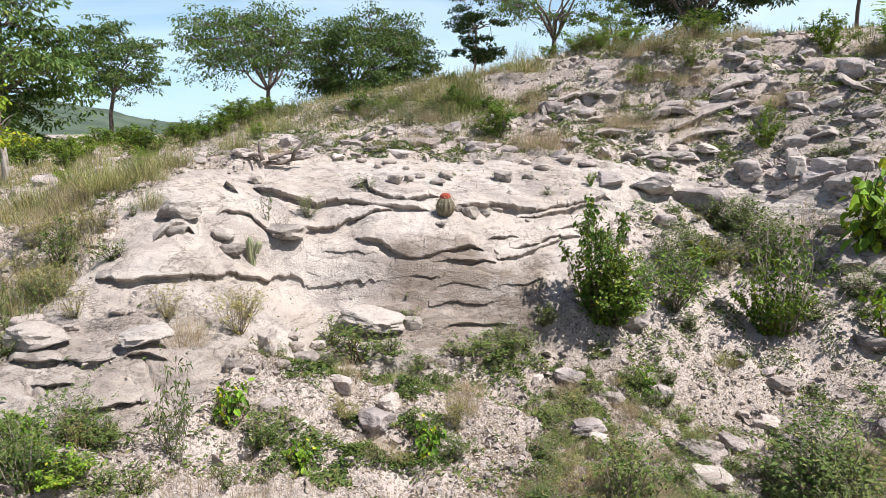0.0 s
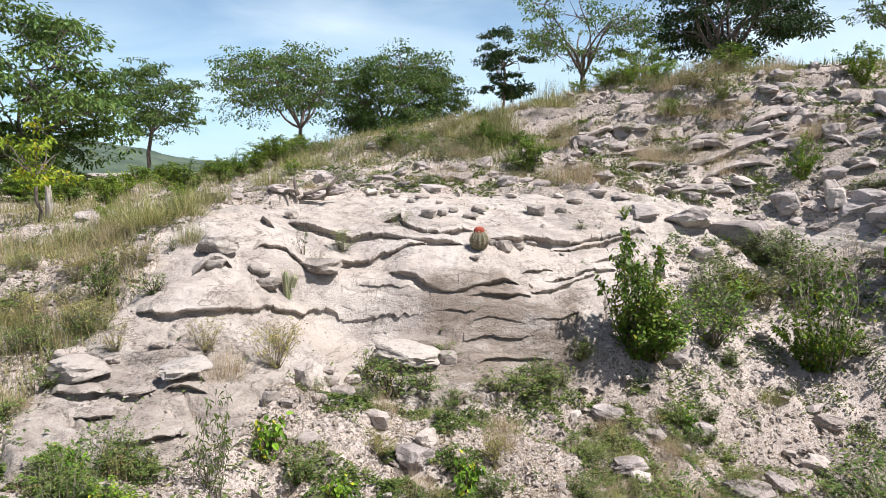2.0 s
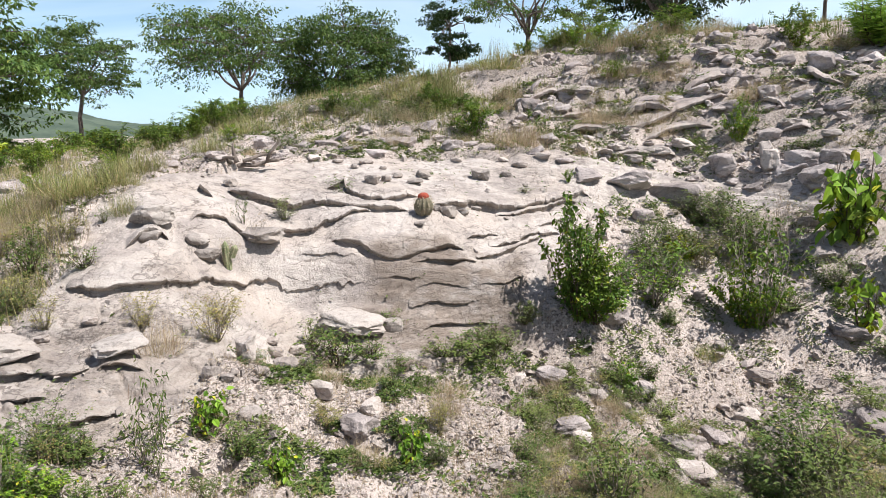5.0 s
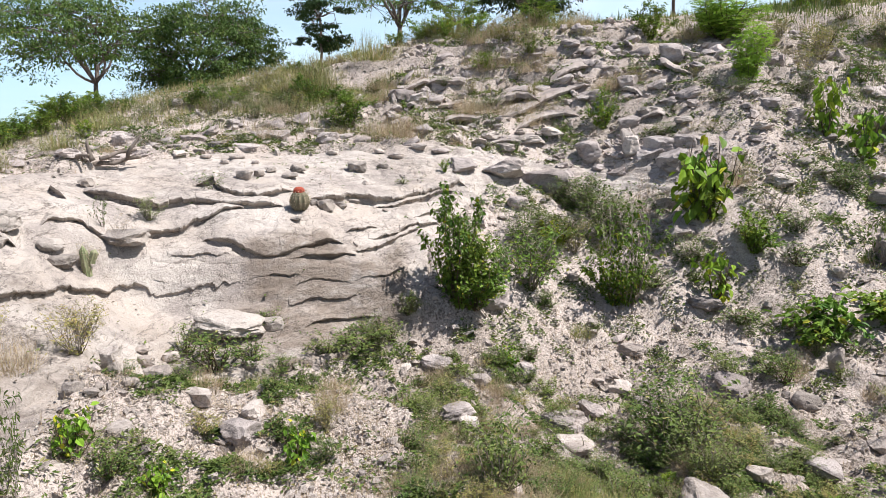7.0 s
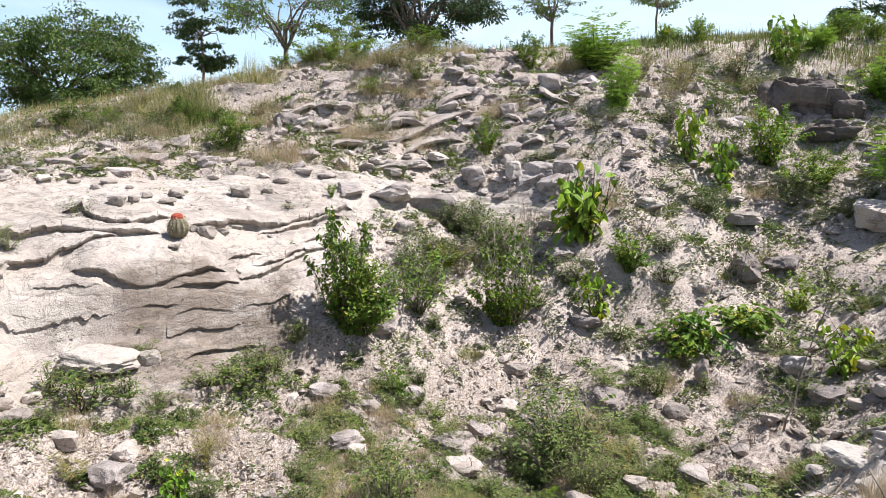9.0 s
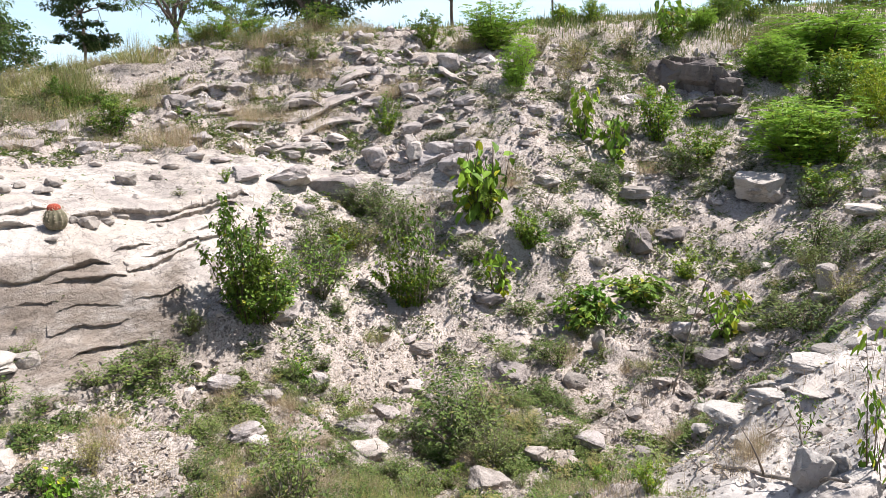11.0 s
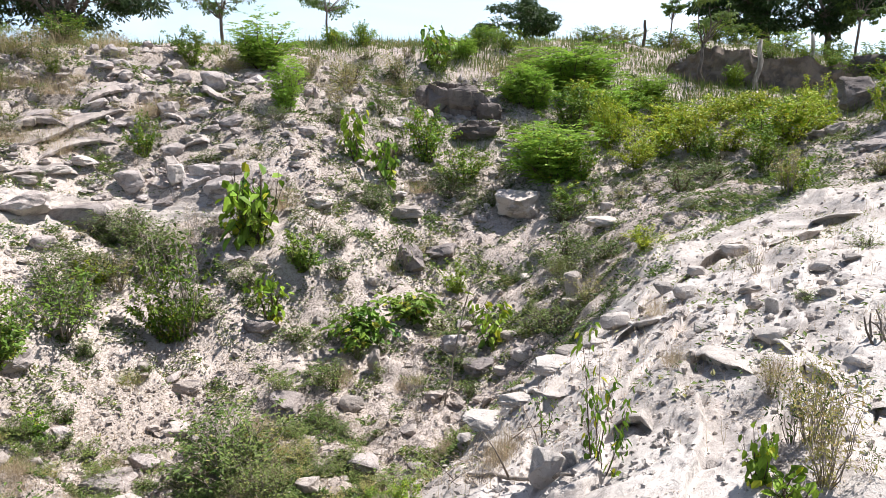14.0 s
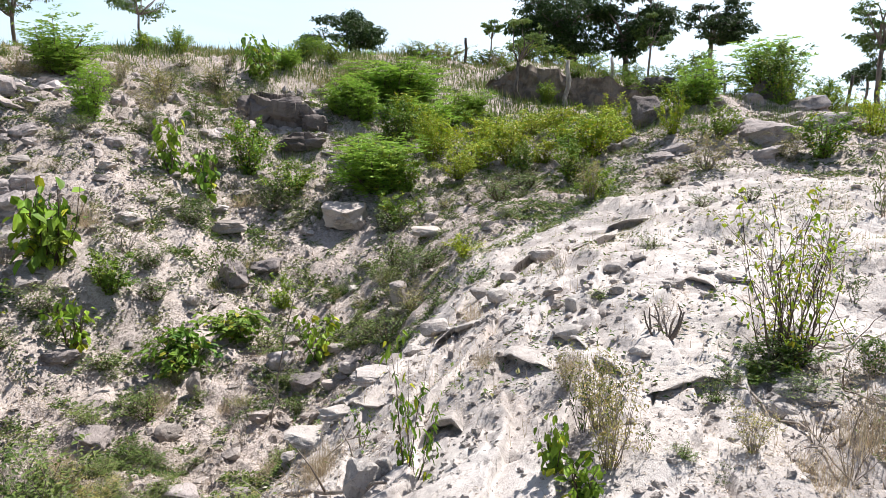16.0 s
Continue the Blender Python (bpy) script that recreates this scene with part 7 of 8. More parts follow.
plant("feather", 15.60, 2.36, 1.18, 0.91, 532)
plant("leafy", 15.61, 2.36, 0.88, 0.65, 533)
plant("bright", 17.06, 0.94, 0.73, 0.85, 534)
plant("bright", 23.87, 0.29, 1.42, 1.04, 535)
plant("bright", 24.30, 6.20, 0.89, 0.63, 536)
plant("yellow", 12.73, 2.32, 0.55, 0.79, 537)
plant("bright", 12.18, 0.05, 1.08, 0.73, 538)
plant("olive", 11.06, 1.48, 0.99, 0.63, 539)
plant("yellow", 15.27, -0.68, 0.77, 1.01, 540)
plant("bright", 22.84, 8.48, 0.87, 0.74, 541)
plant("leafy", 18.28, 3.76, 1.49, 0.62, 542)
plant("olive", 26.87, 15.50, 2.02, 0.84, 543)
plant("leafy", 19.65, 16.28, 0.92, 0.69, 544)
plant("olive", 26.65, 16.52, 1.54, 0.69, 545)
plant("feather", 19.91, 15.99, 1.04, 0.74, 546)
plant("weed", 8.79, -0.59, 0.48, 0.85, 547)
plant("yellow", 7.63, 3.65, 0.43, 0.31, 548)
plant("bright", 10.49, 6.52, 0.93, 0.55, 549)
plant("herb", 10.37, 4.49, 0.84, 0.46, 550)
plant("dry", 6.05, 1.86, 0.32, 0.36, 551)
plant("dry", 4.96, 0.75, 0.23, 0.20, 552)
plant("herb", 11.31, 4.41, 1.05, 0.40, 553)
plant("bright", 18.95, 0.09, 1.06, 0.63, 554)
plant("olive", 13.01, 13.57, 1.22, 0.79, 555)
plant("herb", 11.32, 13.37, 1.14, 0.59, 556)
plant("feather", 14.50, 17.65, 0.75, 0.39, 557)
plant("bright", 14.71, 16.85, 0.81, 0.69, 558)
plant("bright", 13.61, 17.05, 0.61, 0.63, 559)
plant("broad", 14.61, 13.66, 1.04, 1.11, 560)
plant("bright", 14.33, 13.11, 0.85, 0.66, 561)
plant("herb", 6.80, 1.28, 0.29, 0.17, 562)
plant("herb", 8.43, 1.12, 0.40, 0.18, 563)
plant("herb", 10.52, 1.92, 0.50, 0.26, 564)
plant("herb", 9.38, 0.71, 0.44, 0.20, 565)
plant("herb", 5.22, 1.26, 0.21, 0.09, 566)
plant("straw", 5.48, 2.40, 0.24, 0.20, 567)
plant("straw", 4.15, 1.64, 0.18, 0.13, 568)
plant("straw", 4.03, 1.05, 0.20, 0.14, 569)
plant("weed", 6.21, -0.32, 0.24, 0.30, 570)
plant("dry", 3.77, -0.29, 0.35, 0.37, 571)
plant("dry", 4.26, -0.42, 0.36, 0.44, 572)
plant("dry", 3.97, -0.15, 0.34, 0.25, 573)
plant("straw", 4.00, -0.35, 0.28, 0.26, 574)
plant("dry", 3.01, 2.18, 0.37, 0.19, 575)
plant("dry", 5.19, 4.91, 0.37, 0.90, 576)
plant("dry", 4.63, -0.23, 0.49, 0.26, 577)
plant("dry", 3.73, -0.07, 0.40, 0.18, 578)
plant("dry", 4.87, -0.39, 0.45, 0.23, 579)
plant("straw", 3.68, -0.18, 0.29, 0.15, 580)
plant("olive", 3.67, 0.09, 0.26, 0.24, 581)
plant("fine", 4.39, -0.08, 0.34, 0.14, 582)
plant("olive", 3.31, 0.63, 0.40, 0.55, 583)
plant("dry", 4.29, -0.35, 0.39, 0.24, 584)
plant("herb", 4.37, 0.28, 0.24, 0.11, 585)
plant("dry", 3.90, 0.11, 0.33, 0.12, 586)
plant("straw", 3.25, 2.24, 0.23, 0.17, 587)
plant("weed", 3.41, 0.50, 0.11, 0.17, 588)
plant("weed", 3.36, 0.17, 0.10, 0.14, 589)
plant("herb", 3.44, 0.34, 0.14, 0.08, 590)
plant("olive", 3.89, 1.03, 0.22, 0.26, 591)
plant("olive", 7.06, 4.02, 0.59, 0.41, 592)
plant("herb", 6.99, 4.63, 0.69, 0.43, 593)
plant("fine", 8.12, 5.06, 0.69, 0.48, 594)
plant("herb", 7.97, 4.33, 0.44, 0.30, 595)
plant("fine", 6.28, 5.19, 0.55, 0.28, 596)
plant("leafy", -2.33, 3.52, 0.42, 0.24, 910)
plant("bright", -2.07, 3.44, 0.4, 0.22, 911)
plant("leafy", -2.66, 3.94, 0.36, 0.22, 912)
plant("herb", -1.88, 3.48, 0.3, 0.16, 913)
# ---- trees ----
tree(-14.4, 21.7, 0.71, 6.73, -0.21, 7.06, 0.14, LEAF_TREE, 597, shift=(-0.19, -0.12), label="large-leaved green tree with a low full crown", clumps=62, per=236, leaf=0.242, girth=0.16)
tree(-7.3, 11.3, 0.63, 1.92, 0.74, 1.79, 0.54, LEAF_YELLOW, 598, shift=(-0.06, -0.04), label="small young tree with yellow-green hanging leaves", clumps=10, per=48, leaf=0.15, girth=0.035, gap=0.2)
tree(-14.7, 19.0, 0.73, 5.16, -0.09, 4.55, 0.52, LEAF_TREE, 599, shift=(-0.43, -0.34), label="full leafy tree beside the large-leaved one", clumps=30, per=205, leaf=0.242, girth=0.15)
tree(-17.9, 38.0, 0.51, 7.02, 2.97, 5.69, 2.58, LEAF_TREE, 600, shift=(0.42, 0.20), label="slender dark tree with a layered crown on the valley edge", clumps=40, per=190, leaf=0.242, girth=0.13, gap=0.08)
tree(-9.1, 36.9, 1.68, 6.21, 1.89, 8.51, 2.70, LEAF_TREE, 601, shift=(-0.51, -0.12), label="forked tree with a flat spreading crown above the grass", clumps=52, per=200, leaf=0.242, girth=0.14, gap=0.05)
tree(-4.9, 37.7, 2.25, 5.99, 1.66, 7.62, 0.02, LEAF_TREE, 602, shift=(1.15, 0.15), label="dense round-crowned green tree behind the grassy crest", clumps=84, per=220, leaf=0.242, girth=0.14)
tree(5.7, 35.5, 3.53, 7.07, 2.38, 8.19, 2.66, LEAF_TREE, 603, shift=(-0.35, 0.06), label="open-crowned tree with bare forking limbs on the crest", clumps=26, per=154, leaf=0.22, girth=0.16, gap=0.4)
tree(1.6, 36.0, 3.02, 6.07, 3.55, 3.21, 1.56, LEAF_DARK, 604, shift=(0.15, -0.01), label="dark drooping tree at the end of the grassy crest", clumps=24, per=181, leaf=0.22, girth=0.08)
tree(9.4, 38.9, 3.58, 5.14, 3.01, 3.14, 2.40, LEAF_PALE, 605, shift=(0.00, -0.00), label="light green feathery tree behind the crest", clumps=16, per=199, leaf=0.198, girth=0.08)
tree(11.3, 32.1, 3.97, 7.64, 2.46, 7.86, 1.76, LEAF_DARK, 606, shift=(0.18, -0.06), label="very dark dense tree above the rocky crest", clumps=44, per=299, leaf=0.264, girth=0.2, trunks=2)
tree(17.3, 29.4, 4.35, 4.89, 2.47, 3.23, 2.54, LEAF_TREE, 607, shift=(-0.28, 0.16), label="thin crooked tree with a sparse crown on the crest", clumps=14, per=81, leaf=0.198, girth=0.1, gap=0.45)
tree(22.4, 28.5, 4.61, 4.76, 2.91, 3.72, 2.97, LEAF_TREE, 608, shift=(0.18, -0.14), label="small thin-trunked tree on the skyline", clumps=14, per=117, leaf=0.198, girth=0.07, gap=0.3)
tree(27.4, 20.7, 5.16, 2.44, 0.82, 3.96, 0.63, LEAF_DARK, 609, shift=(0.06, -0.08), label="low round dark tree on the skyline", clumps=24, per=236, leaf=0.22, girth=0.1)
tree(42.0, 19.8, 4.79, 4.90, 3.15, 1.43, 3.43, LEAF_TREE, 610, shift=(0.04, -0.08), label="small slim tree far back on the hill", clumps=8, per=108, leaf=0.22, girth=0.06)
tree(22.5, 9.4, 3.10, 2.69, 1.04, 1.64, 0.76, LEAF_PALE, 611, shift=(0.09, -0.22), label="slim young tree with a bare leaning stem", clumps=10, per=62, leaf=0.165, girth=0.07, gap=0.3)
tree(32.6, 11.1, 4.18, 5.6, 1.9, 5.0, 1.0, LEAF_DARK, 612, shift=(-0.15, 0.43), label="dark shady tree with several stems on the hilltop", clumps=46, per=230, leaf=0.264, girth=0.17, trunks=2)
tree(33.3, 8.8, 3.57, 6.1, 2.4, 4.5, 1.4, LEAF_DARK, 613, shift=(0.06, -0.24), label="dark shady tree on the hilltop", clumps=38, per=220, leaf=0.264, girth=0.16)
tree(31.7, 7.2, 3.13, 4.01, 2.25, 1.60, 2.13, LEAF_TREE, 614, shift=(0.01, -0.06), label="slim light tree beside darker ones", clumps=10, per=108, leaf=0.198, girth=0.06, gap=0.2)
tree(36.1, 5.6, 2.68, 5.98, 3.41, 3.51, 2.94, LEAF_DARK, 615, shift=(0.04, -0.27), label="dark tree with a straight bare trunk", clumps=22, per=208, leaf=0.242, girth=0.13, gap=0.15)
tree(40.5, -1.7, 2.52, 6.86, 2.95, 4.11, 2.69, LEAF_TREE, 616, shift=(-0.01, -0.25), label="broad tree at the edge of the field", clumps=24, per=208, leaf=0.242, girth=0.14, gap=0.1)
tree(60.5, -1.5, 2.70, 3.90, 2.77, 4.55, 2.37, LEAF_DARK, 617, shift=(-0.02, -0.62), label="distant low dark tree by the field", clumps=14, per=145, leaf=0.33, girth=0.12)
plant("leafy", 18.24, 3.76, 1.19, 0.62, 618)
plant("bright", 26.89, 11.02, 2.12, 0.83, 619)
plant("leafy", 28.97, 13.81, 2.35, 0.81, 620)
plant("bright", 27.58, 8.67, 2.11, 0.73, 621)
plant("olive", 26.30, 14.07, 1.94, 0.76, 622)
plant("leafy", 27.37, 6.83, 1.60, 0.71, 623)
plant("bright", 27.41, 10.26, 1.90, 0.64, 624)
plant("bright", 24.16, 6.84, 1.01, 0.59, 625)
plant("bright", 26.64, 14.80, 1.74, 0.77, 626)
plant("olive", 26.16, 11.93, 1.63, 0.63, 627)
plant("feather", 17.24, 2.97, 0.84, 0.58, 628)
plant("bright", 26.73, 16.00, 1.53, 0.79, 629)
plant("leafy", 24.56, 5.50, 1.42, 0.76, 630)
plant("bright", 22.69, 8.52, 0.78, 0.81, 631)
plant("leafy", 23.88, 7.85, 1.22, 0.55, 632)
plant("bright", 23.58, 10.27, 1.04, 0.65, 633)
plant("yellow", 16.66, 5.79, 1.27, 0.57, 634)
plant("yellow", 17.74, 6.97, 1.37, 0.59, 635)
plant("yellow", 16.92, 7.58, 1.33, 0.63, 636)
plant("bright", 16.45, 8.66, 1.34, 0.65, 637)
plant("yellow", 13.48, 3.60, 0.88, 0.77, 638)
plant("leafy", 13.37, 8.40, 1.39, 1.05, 639)
plant("bright", 11.48, 3.67, 0.86, 0.69, 640)
plant("yellow", 13.69, 6.32, 1.08, 0.75, 641)
plant("leafy", 18.24, 2.88, 1.76, 1.07, 642)
plant("bright", 15.11, 2.70, 0.97, 0.76, 643)
plant("bright", 12.90, 1.61, 0.82, 0.64, 644)
plant("olive", 11.87, 0.44, 0.84, 0.48, 645)
plant("olive", 10.53, 1.92, 0.59, 0.35, 646)
# ---- posts, cacti, dead wood ----
fence_post(26.19, 13.41, 0.96, 0.060, DARKPOST, 646, "thin dark wooden fence post on the hilltop")
fence_post(22.90, 7.90, 1.49, 0.079, POSTWOOD, 647, "pale weathered fence post by the clearing")
fence_post(24.09, 6.63, 0.93, 0.061, POSTWOOD, 648, "grey leaning fence post")
fence_post(25.45, -0.34, 1.03, 0.051, DARKPOST, 649, "dark fence post by the field")
fence_post(18.30, 2.27, 0.33, 0.030, POSTWOOD, 650, "small leaning stake above the bushes")
fence_post(-7.84, 12.22, 0.64, 0.060, POSTWOOD, 651, "pale stump post beside the large-leaved tree")
globe_cactus(0.03, 8.64, 0.31)
column_cactus(-2.10, 7.39, 0.32)
stick("fallen_stick", (-0.87, 5.37, 0.01), (-0.80, 6.49, 0.03), 0.012, 653, "thin dry grey stick lying on the ground")
stick("fallen_stick", (-0.80, 3.72, 0.01), (-0.84, 4.14, 0.03), 0.012, 654, "thin dry grey stick lying on the ground")
stick("fallen_stick", (2.21, 5.42, 0.01), (2.60, 5.66, 0.03), 0.012, 655, "thin dry grey stick lying on the ground")
stick("fallen_stick", (3.16, 2.40, 0.01), (2.93, 1.55, 0.03), 0.014, 656, "thin dry grey stick lying on the ground")
stick("fallen_stick", (5.57, 4.96, 0.01), (6.02, 5.07, 0.03), 0.014, 657, "thin dry grey stick lying on the ground")
stick("fallen_stick", (12.52, 1.73, 0.01), (11.19, 1.12, 0.03), 0.01, 658, "thin dry grey stick lying on the ground")
stick("fallen_stick", (4.88, 0.07, 0.01), (5.66, -0.50, 0.03), 0.008, 659, "thin dry grey stick lying on the ground")
stick("fallen_stick", (4.47, 0.26, 0.01), (3.72, -0.28, 0.03), 0.008, 660, "thin dry grey stick lying on the ground")
stick("fallen_stick", (3.95, -0.24, 0.01), (4.40, -0.45, 0.03), 0.008, 661, "thin dry grey stick lying on the ground")
stick("fallen_stick", (4.93, -0.05, 0.01), (4.50, -0.43, 0.03), 0.008, 662, "thin dry grey stick lying on the ground")
stick("fallen_stick", (-1.95, 3.83, 0.01), (-1.53, 3.89, 0.03), 0.006, 663, "thin dry grey stick lying on the ground")
for number, (x, y) in enumerate([(3.35, 2.75), (3.60, 3.05), (3.15, 2.50), (3.45, 2.45), (3.75, 3.35), (4.05, 3.60)]):
    stick("fallen_stick", (x, y, 0.01), (x + 0.35 * math.cos(number * 1.9), y + 0.35 * math.sin(number * 1.9), 0.06), 0.006, 670 + number, "thin dry grey stick lying on the ground")
dead_log(-2.62, 9.71, 0.0083, -15)
dead_stump(4.72, 0.69, 0.20)
bare_stem(5.51, 4.85, 49, 0.0064)

# ---- small things past counting ----
def scatter(count, seed, low, high, near, far, keep):
    """Places on the ground between two bearings and ranges, thinned by keep(x, y), 0 to 1."""
    rng = np.random.default_rng(seed)
    r = np.sqrt(rng.uniform(near**2, far**2, count * 4)) if far / near < 2 else near * (far / near) ** rng.uniform(0, 1, count * 4)
    b = np.radians(rng.uniform(low, high, count * 4))
    x, y = r * np.sin(b), r * np.cos(b)
    ok = rng.uniform(0, 1, count * 4) < keep(x, y)
    x, y = x[ok][:count], y[ok][:count]
    return rng, x, y, ground_height(x, y)


def pebbles(name, count, seed, keep, mat, small, large, label, fine=False, near=4.0):
    rng, x, y, z = scatter(count, seed, -40, 98, near, 19, keep)
    bm = bmesh.new()
    if fine:
        bmesh.ops.create_icosphere(bm, subdivisions=2, radius=0.5)
    else:
        bmesh.ops.create_cone(bm, segments=4, radius1=0.55, radius2=0.30, depth=0.7, cap_ends=True)
    t = np.array([q.co[:] for q in bm.verts])
    bmesh.ops.triangulate(bm, faces=bm.faces)
    bm.verts.index_update()
    faces = np.array([[q.index for q in p.verts] for p in bm.faces])
    bm.free()
    n = len(x)
    size = small * (large / small) ** (rng.uniform(0, 1, n) ** 2.2) * (0.7 + 0.06 * np.hypot(x, y))
    shape = rng.uniform(0.55, 1.25, (n, 1, 3)) * (1, 1, 0.55)
    v = t[None] * shape * rng.uniform(0.6, 1.25, (n, len(t), 1)) * size[:, None, None]
    q = rng.normal(0, 1, (n, 4)) * (2.2, 0.35, 0.35, 2.2)
    w, i, j, k = (q / np.linalg.norm(q, axis=1, keepdims=True)).T
    turn = np.stack([1 - 2 * (j * j + k * k), 2 * (i * j - k * w), 2 * (i * k + j * w), 2 * (i * j + k * w), 1 - 2 * (i * i + k * k), 2 * (j * k - i * w),
                     2 * (i * k - j * w), 2 * (j * k + i * w), 1 - 2 * (i * i + j * j)], -1).reshape(n, 3, 3)
    v = np.einsum("nab,nvb->nva", turn, v)
    v += np.stack([x, y, z + size * 0.12], 1)[:, None]
    f = (faces[None] + (np.arange(n) * len(t))[:, None, None]).reshape(-1, 3)
    tagged(new(name, mesh_from(name, v.reshape(-1, 3), f, mat)), label, "stones", kind="stuff")


def soil_only(x, y):
    return np.clip(1 - outcrop_share(x, y) * 0.97 - bank_share(x, y) * 0.9, 0, 1) * (0.35 + 0.65 * smooth(-0.3, 0.5, fbm(x * 0.9, y * 0.9, 3, 61)))


def flat_leaves(name, count, seed, keep, mat, length, wide, rise, label, category, low=-40, high=98, near=4.0, far=16, lift=0.004):
    rng, x, y, z = scatter(count, seed, low, high, near, far, keep)
    n = len(x)
    a = rng.uniform(0, 6.28, n)
    along = np.stack([np.cos(a), np.sin(a), rng.uniform(-0.2, 1, n) * rise], 1)
    size = length * rng.uniform(0.5, 1.3, n) * (0.75 + 0.05 * np.hypot(x, y))
    v, f = leaves(np.stack([x, y, z + lift + rng.uniform(0, 1, n) * length * rise * 0.6], 1), along, rng.normal(0, 0.35, (n, 3)) + (0, 0, 1), size, size * wide)
    tagged(new(name, mesh_from(name, v, f, mat)), label, category, kind="stuff")


def herb_patches(x, y):
    b = np.degrees(np.arctan2(x, y))
    wet = 0.30 * smooth(-20, -8, b) + 0.08 + 0.55 * smooth(-0.15, 0.6, fbm(x * 0.75, y * 0.75, 3, 71) + 0.1 + 0.55 * smooth(7, 11, b) * smooth(8.4, 7.2, np.hypot(x, y)) - 0.65 * smooth(-6, -14, b))
    wet = wet * (1 - 0.85 * smooth(-3, 1, b) * smooth(9, 6, b) * smooth(7.2, 6.4, np.hypot(x, y)))
    wet = wet + 0.5 * smooth(9, 14, b) * smooth(48, 42, b) * smooth(7.2, 6.2, np.hypot(x, y)) * smooth(-0.3, 0.3, fbm(x * 1.1, y * 1.1, 3, 73))
    wet = wet + 0.35 * smooth(-25, -30, b) * smooth(-0.3, 0.3, fbm(x * 1.1, y * 1.1, 3, 74))
    fine = smooth(-0.1, 0.4, fbm(x * 4, y * 4, 2, 72))
    return wet * fine * np.clip(1 - outcrop_share(x, y) * 0.98 - bank_share(x, y) * 0.975, 0, 1)


def hill_grass(x, y):
    """Grass along the left-hand crest and in the valley beyond the outcrop."""
    r, b = np.hypot(x, y), np.degrees(np.arctan2(x, y))
    crest = smooth(11.8, 14.5, r + 0.12 * b) * smooth(20, 9, b)
    top = smooth(17.5, 19.5, r) * smooth(4, 12, b) * smooth(58, 52, b) + 1.3 * smooth(25.2, 25.8, r) * smooth(50, 58, b)
    crest = np.maximum(crest, 0.75 * smooth(14.5, 17, r) * smooth(28, 17, b) * smooth(2, 8, b))
    meadow = 0.8 * smooth(4.6, 7.5, r) * smooth(-22, -29, b)
    gaps = smooth(-0.6, 0.15, fbm(x * 0.6, y * 0.6, 3, 81))
    return np.maximum(np.maximum(crest, meadow), 0.9 * top) * gaps * (1 - outcrop_share(x, y))


def blades(name, count, seed, keep, mat, tall, label, low=-40, high=98, near=5.0, far=36, wide=0.0042):
    rng, x, y, z = scatter(count, seed, low, high, near, far, keep)
    n = len(x)
    a = rng.uniform(0, 6.28, n)
    lean = rng.uniform(0.05, 1.3, n)
    size = tall * rng.uniform(0.4, 1.2, n)
    v, f = leaves(np.stack([x, y, z - 0.02], 1), np.stack([np.cos(a) * lean, np.sin(a) * lean, np.ones(n)], 1),
                  np.stack([np.cos(a), np.sin(a), np.zeros(n)], 1), size, wide * (0.6 + 0.05 * np.hypot(x, y)), BLADE)
    tagged(new(name, mesh_from(name, v, f, mat)), label, "grass", kind="stuff")


pebbles("rubble_field", 22000, 41, soil_only, RUBBLE, 0.014, 0.11, "pale broken stones strewn over the dry slope")
pebbles("ledge_rubble", 2300, 51, lambda x, y: smooth(11.4, 12.8, np.hypot(x, y)) * smooth(4, 11, np.degrees(np.arctan2(x, y))) * smooth(62, 50, np.degrees(np.arctan2(x, y))) * smooth(-0.4, 0.3, fbm(x, y, 2, 63)), BOULDER, 0.04, 0.24, "broken grey blocks tumbled over the upper slope", True, 10.5)
pebbles("gully_rubble", 1300, 52, lambda x, y: smooth(0.2, 0.7, fbm(x * 0.8, y * 0.8, 2, 64) + 0.3) * soil_only(x, y), RUBBLE, 0.05, 0.16, "angular stones lying in the gully", True, 4.0)
pebbles("bank_chips", 5000, 42, lambda x, y: bank_share(x, y) * (0.25 + 0.75 * smooth(-0.2, 0.4, fbm(x * 1.2, y * 1.2, 3, 27))), BANKROCK, 0.016, 0.075, "white stone chips on the bare bank", False, 2.7)
flat_leaves("leaf_litter", 60000, 43, soil_only, LITTER, 0.036, 0.45, 0.25, "dry brown leaf litter on the soil", "litter")
flat_leaves("ground_herbs", 210000, 44, herb_patches, LEAF_HERB, 0.045, 0.42, 0.8, "small green herbs spreading over stony ground", "herbs", lift=0.01)
blades("crest_grass", 75000, 45, hill_grass, GRASS, 0.30, "yellow-green grass along the crest", wide=0.0055)
blades("dry_crest_grass", 24000, 46, lambda x, y: hill_grass(x, y) * (0.2 + 0.8 * smooth(26, 12, np.degrees(np.arctan2(x, y)))), STRAW, 0.30, "straw-coloured dry grass along the crest")
blades("slope_grass", 46000, 47, lambda x, y: 0.9 * soil_only(x, y), STRAW, 0.13, "thin dry grass between the stones", near=3.5, far=20, wide=0.004)
blades("upper_slope_grass", 46000, 53, lambda x, y: smooth(36, 44, np.degrees(np.arctan2(x, y))) * smooth(12.5, 15, np.hypot(x, y)) * smooth(-0.5, 0.3, fbm(x * 0.7, y * 0.7, 3, 84)), LEAF_HERB, 0.24, "green grass and weeds on the upper slope", 34, 98, 12.0, 36.0, 0.006)
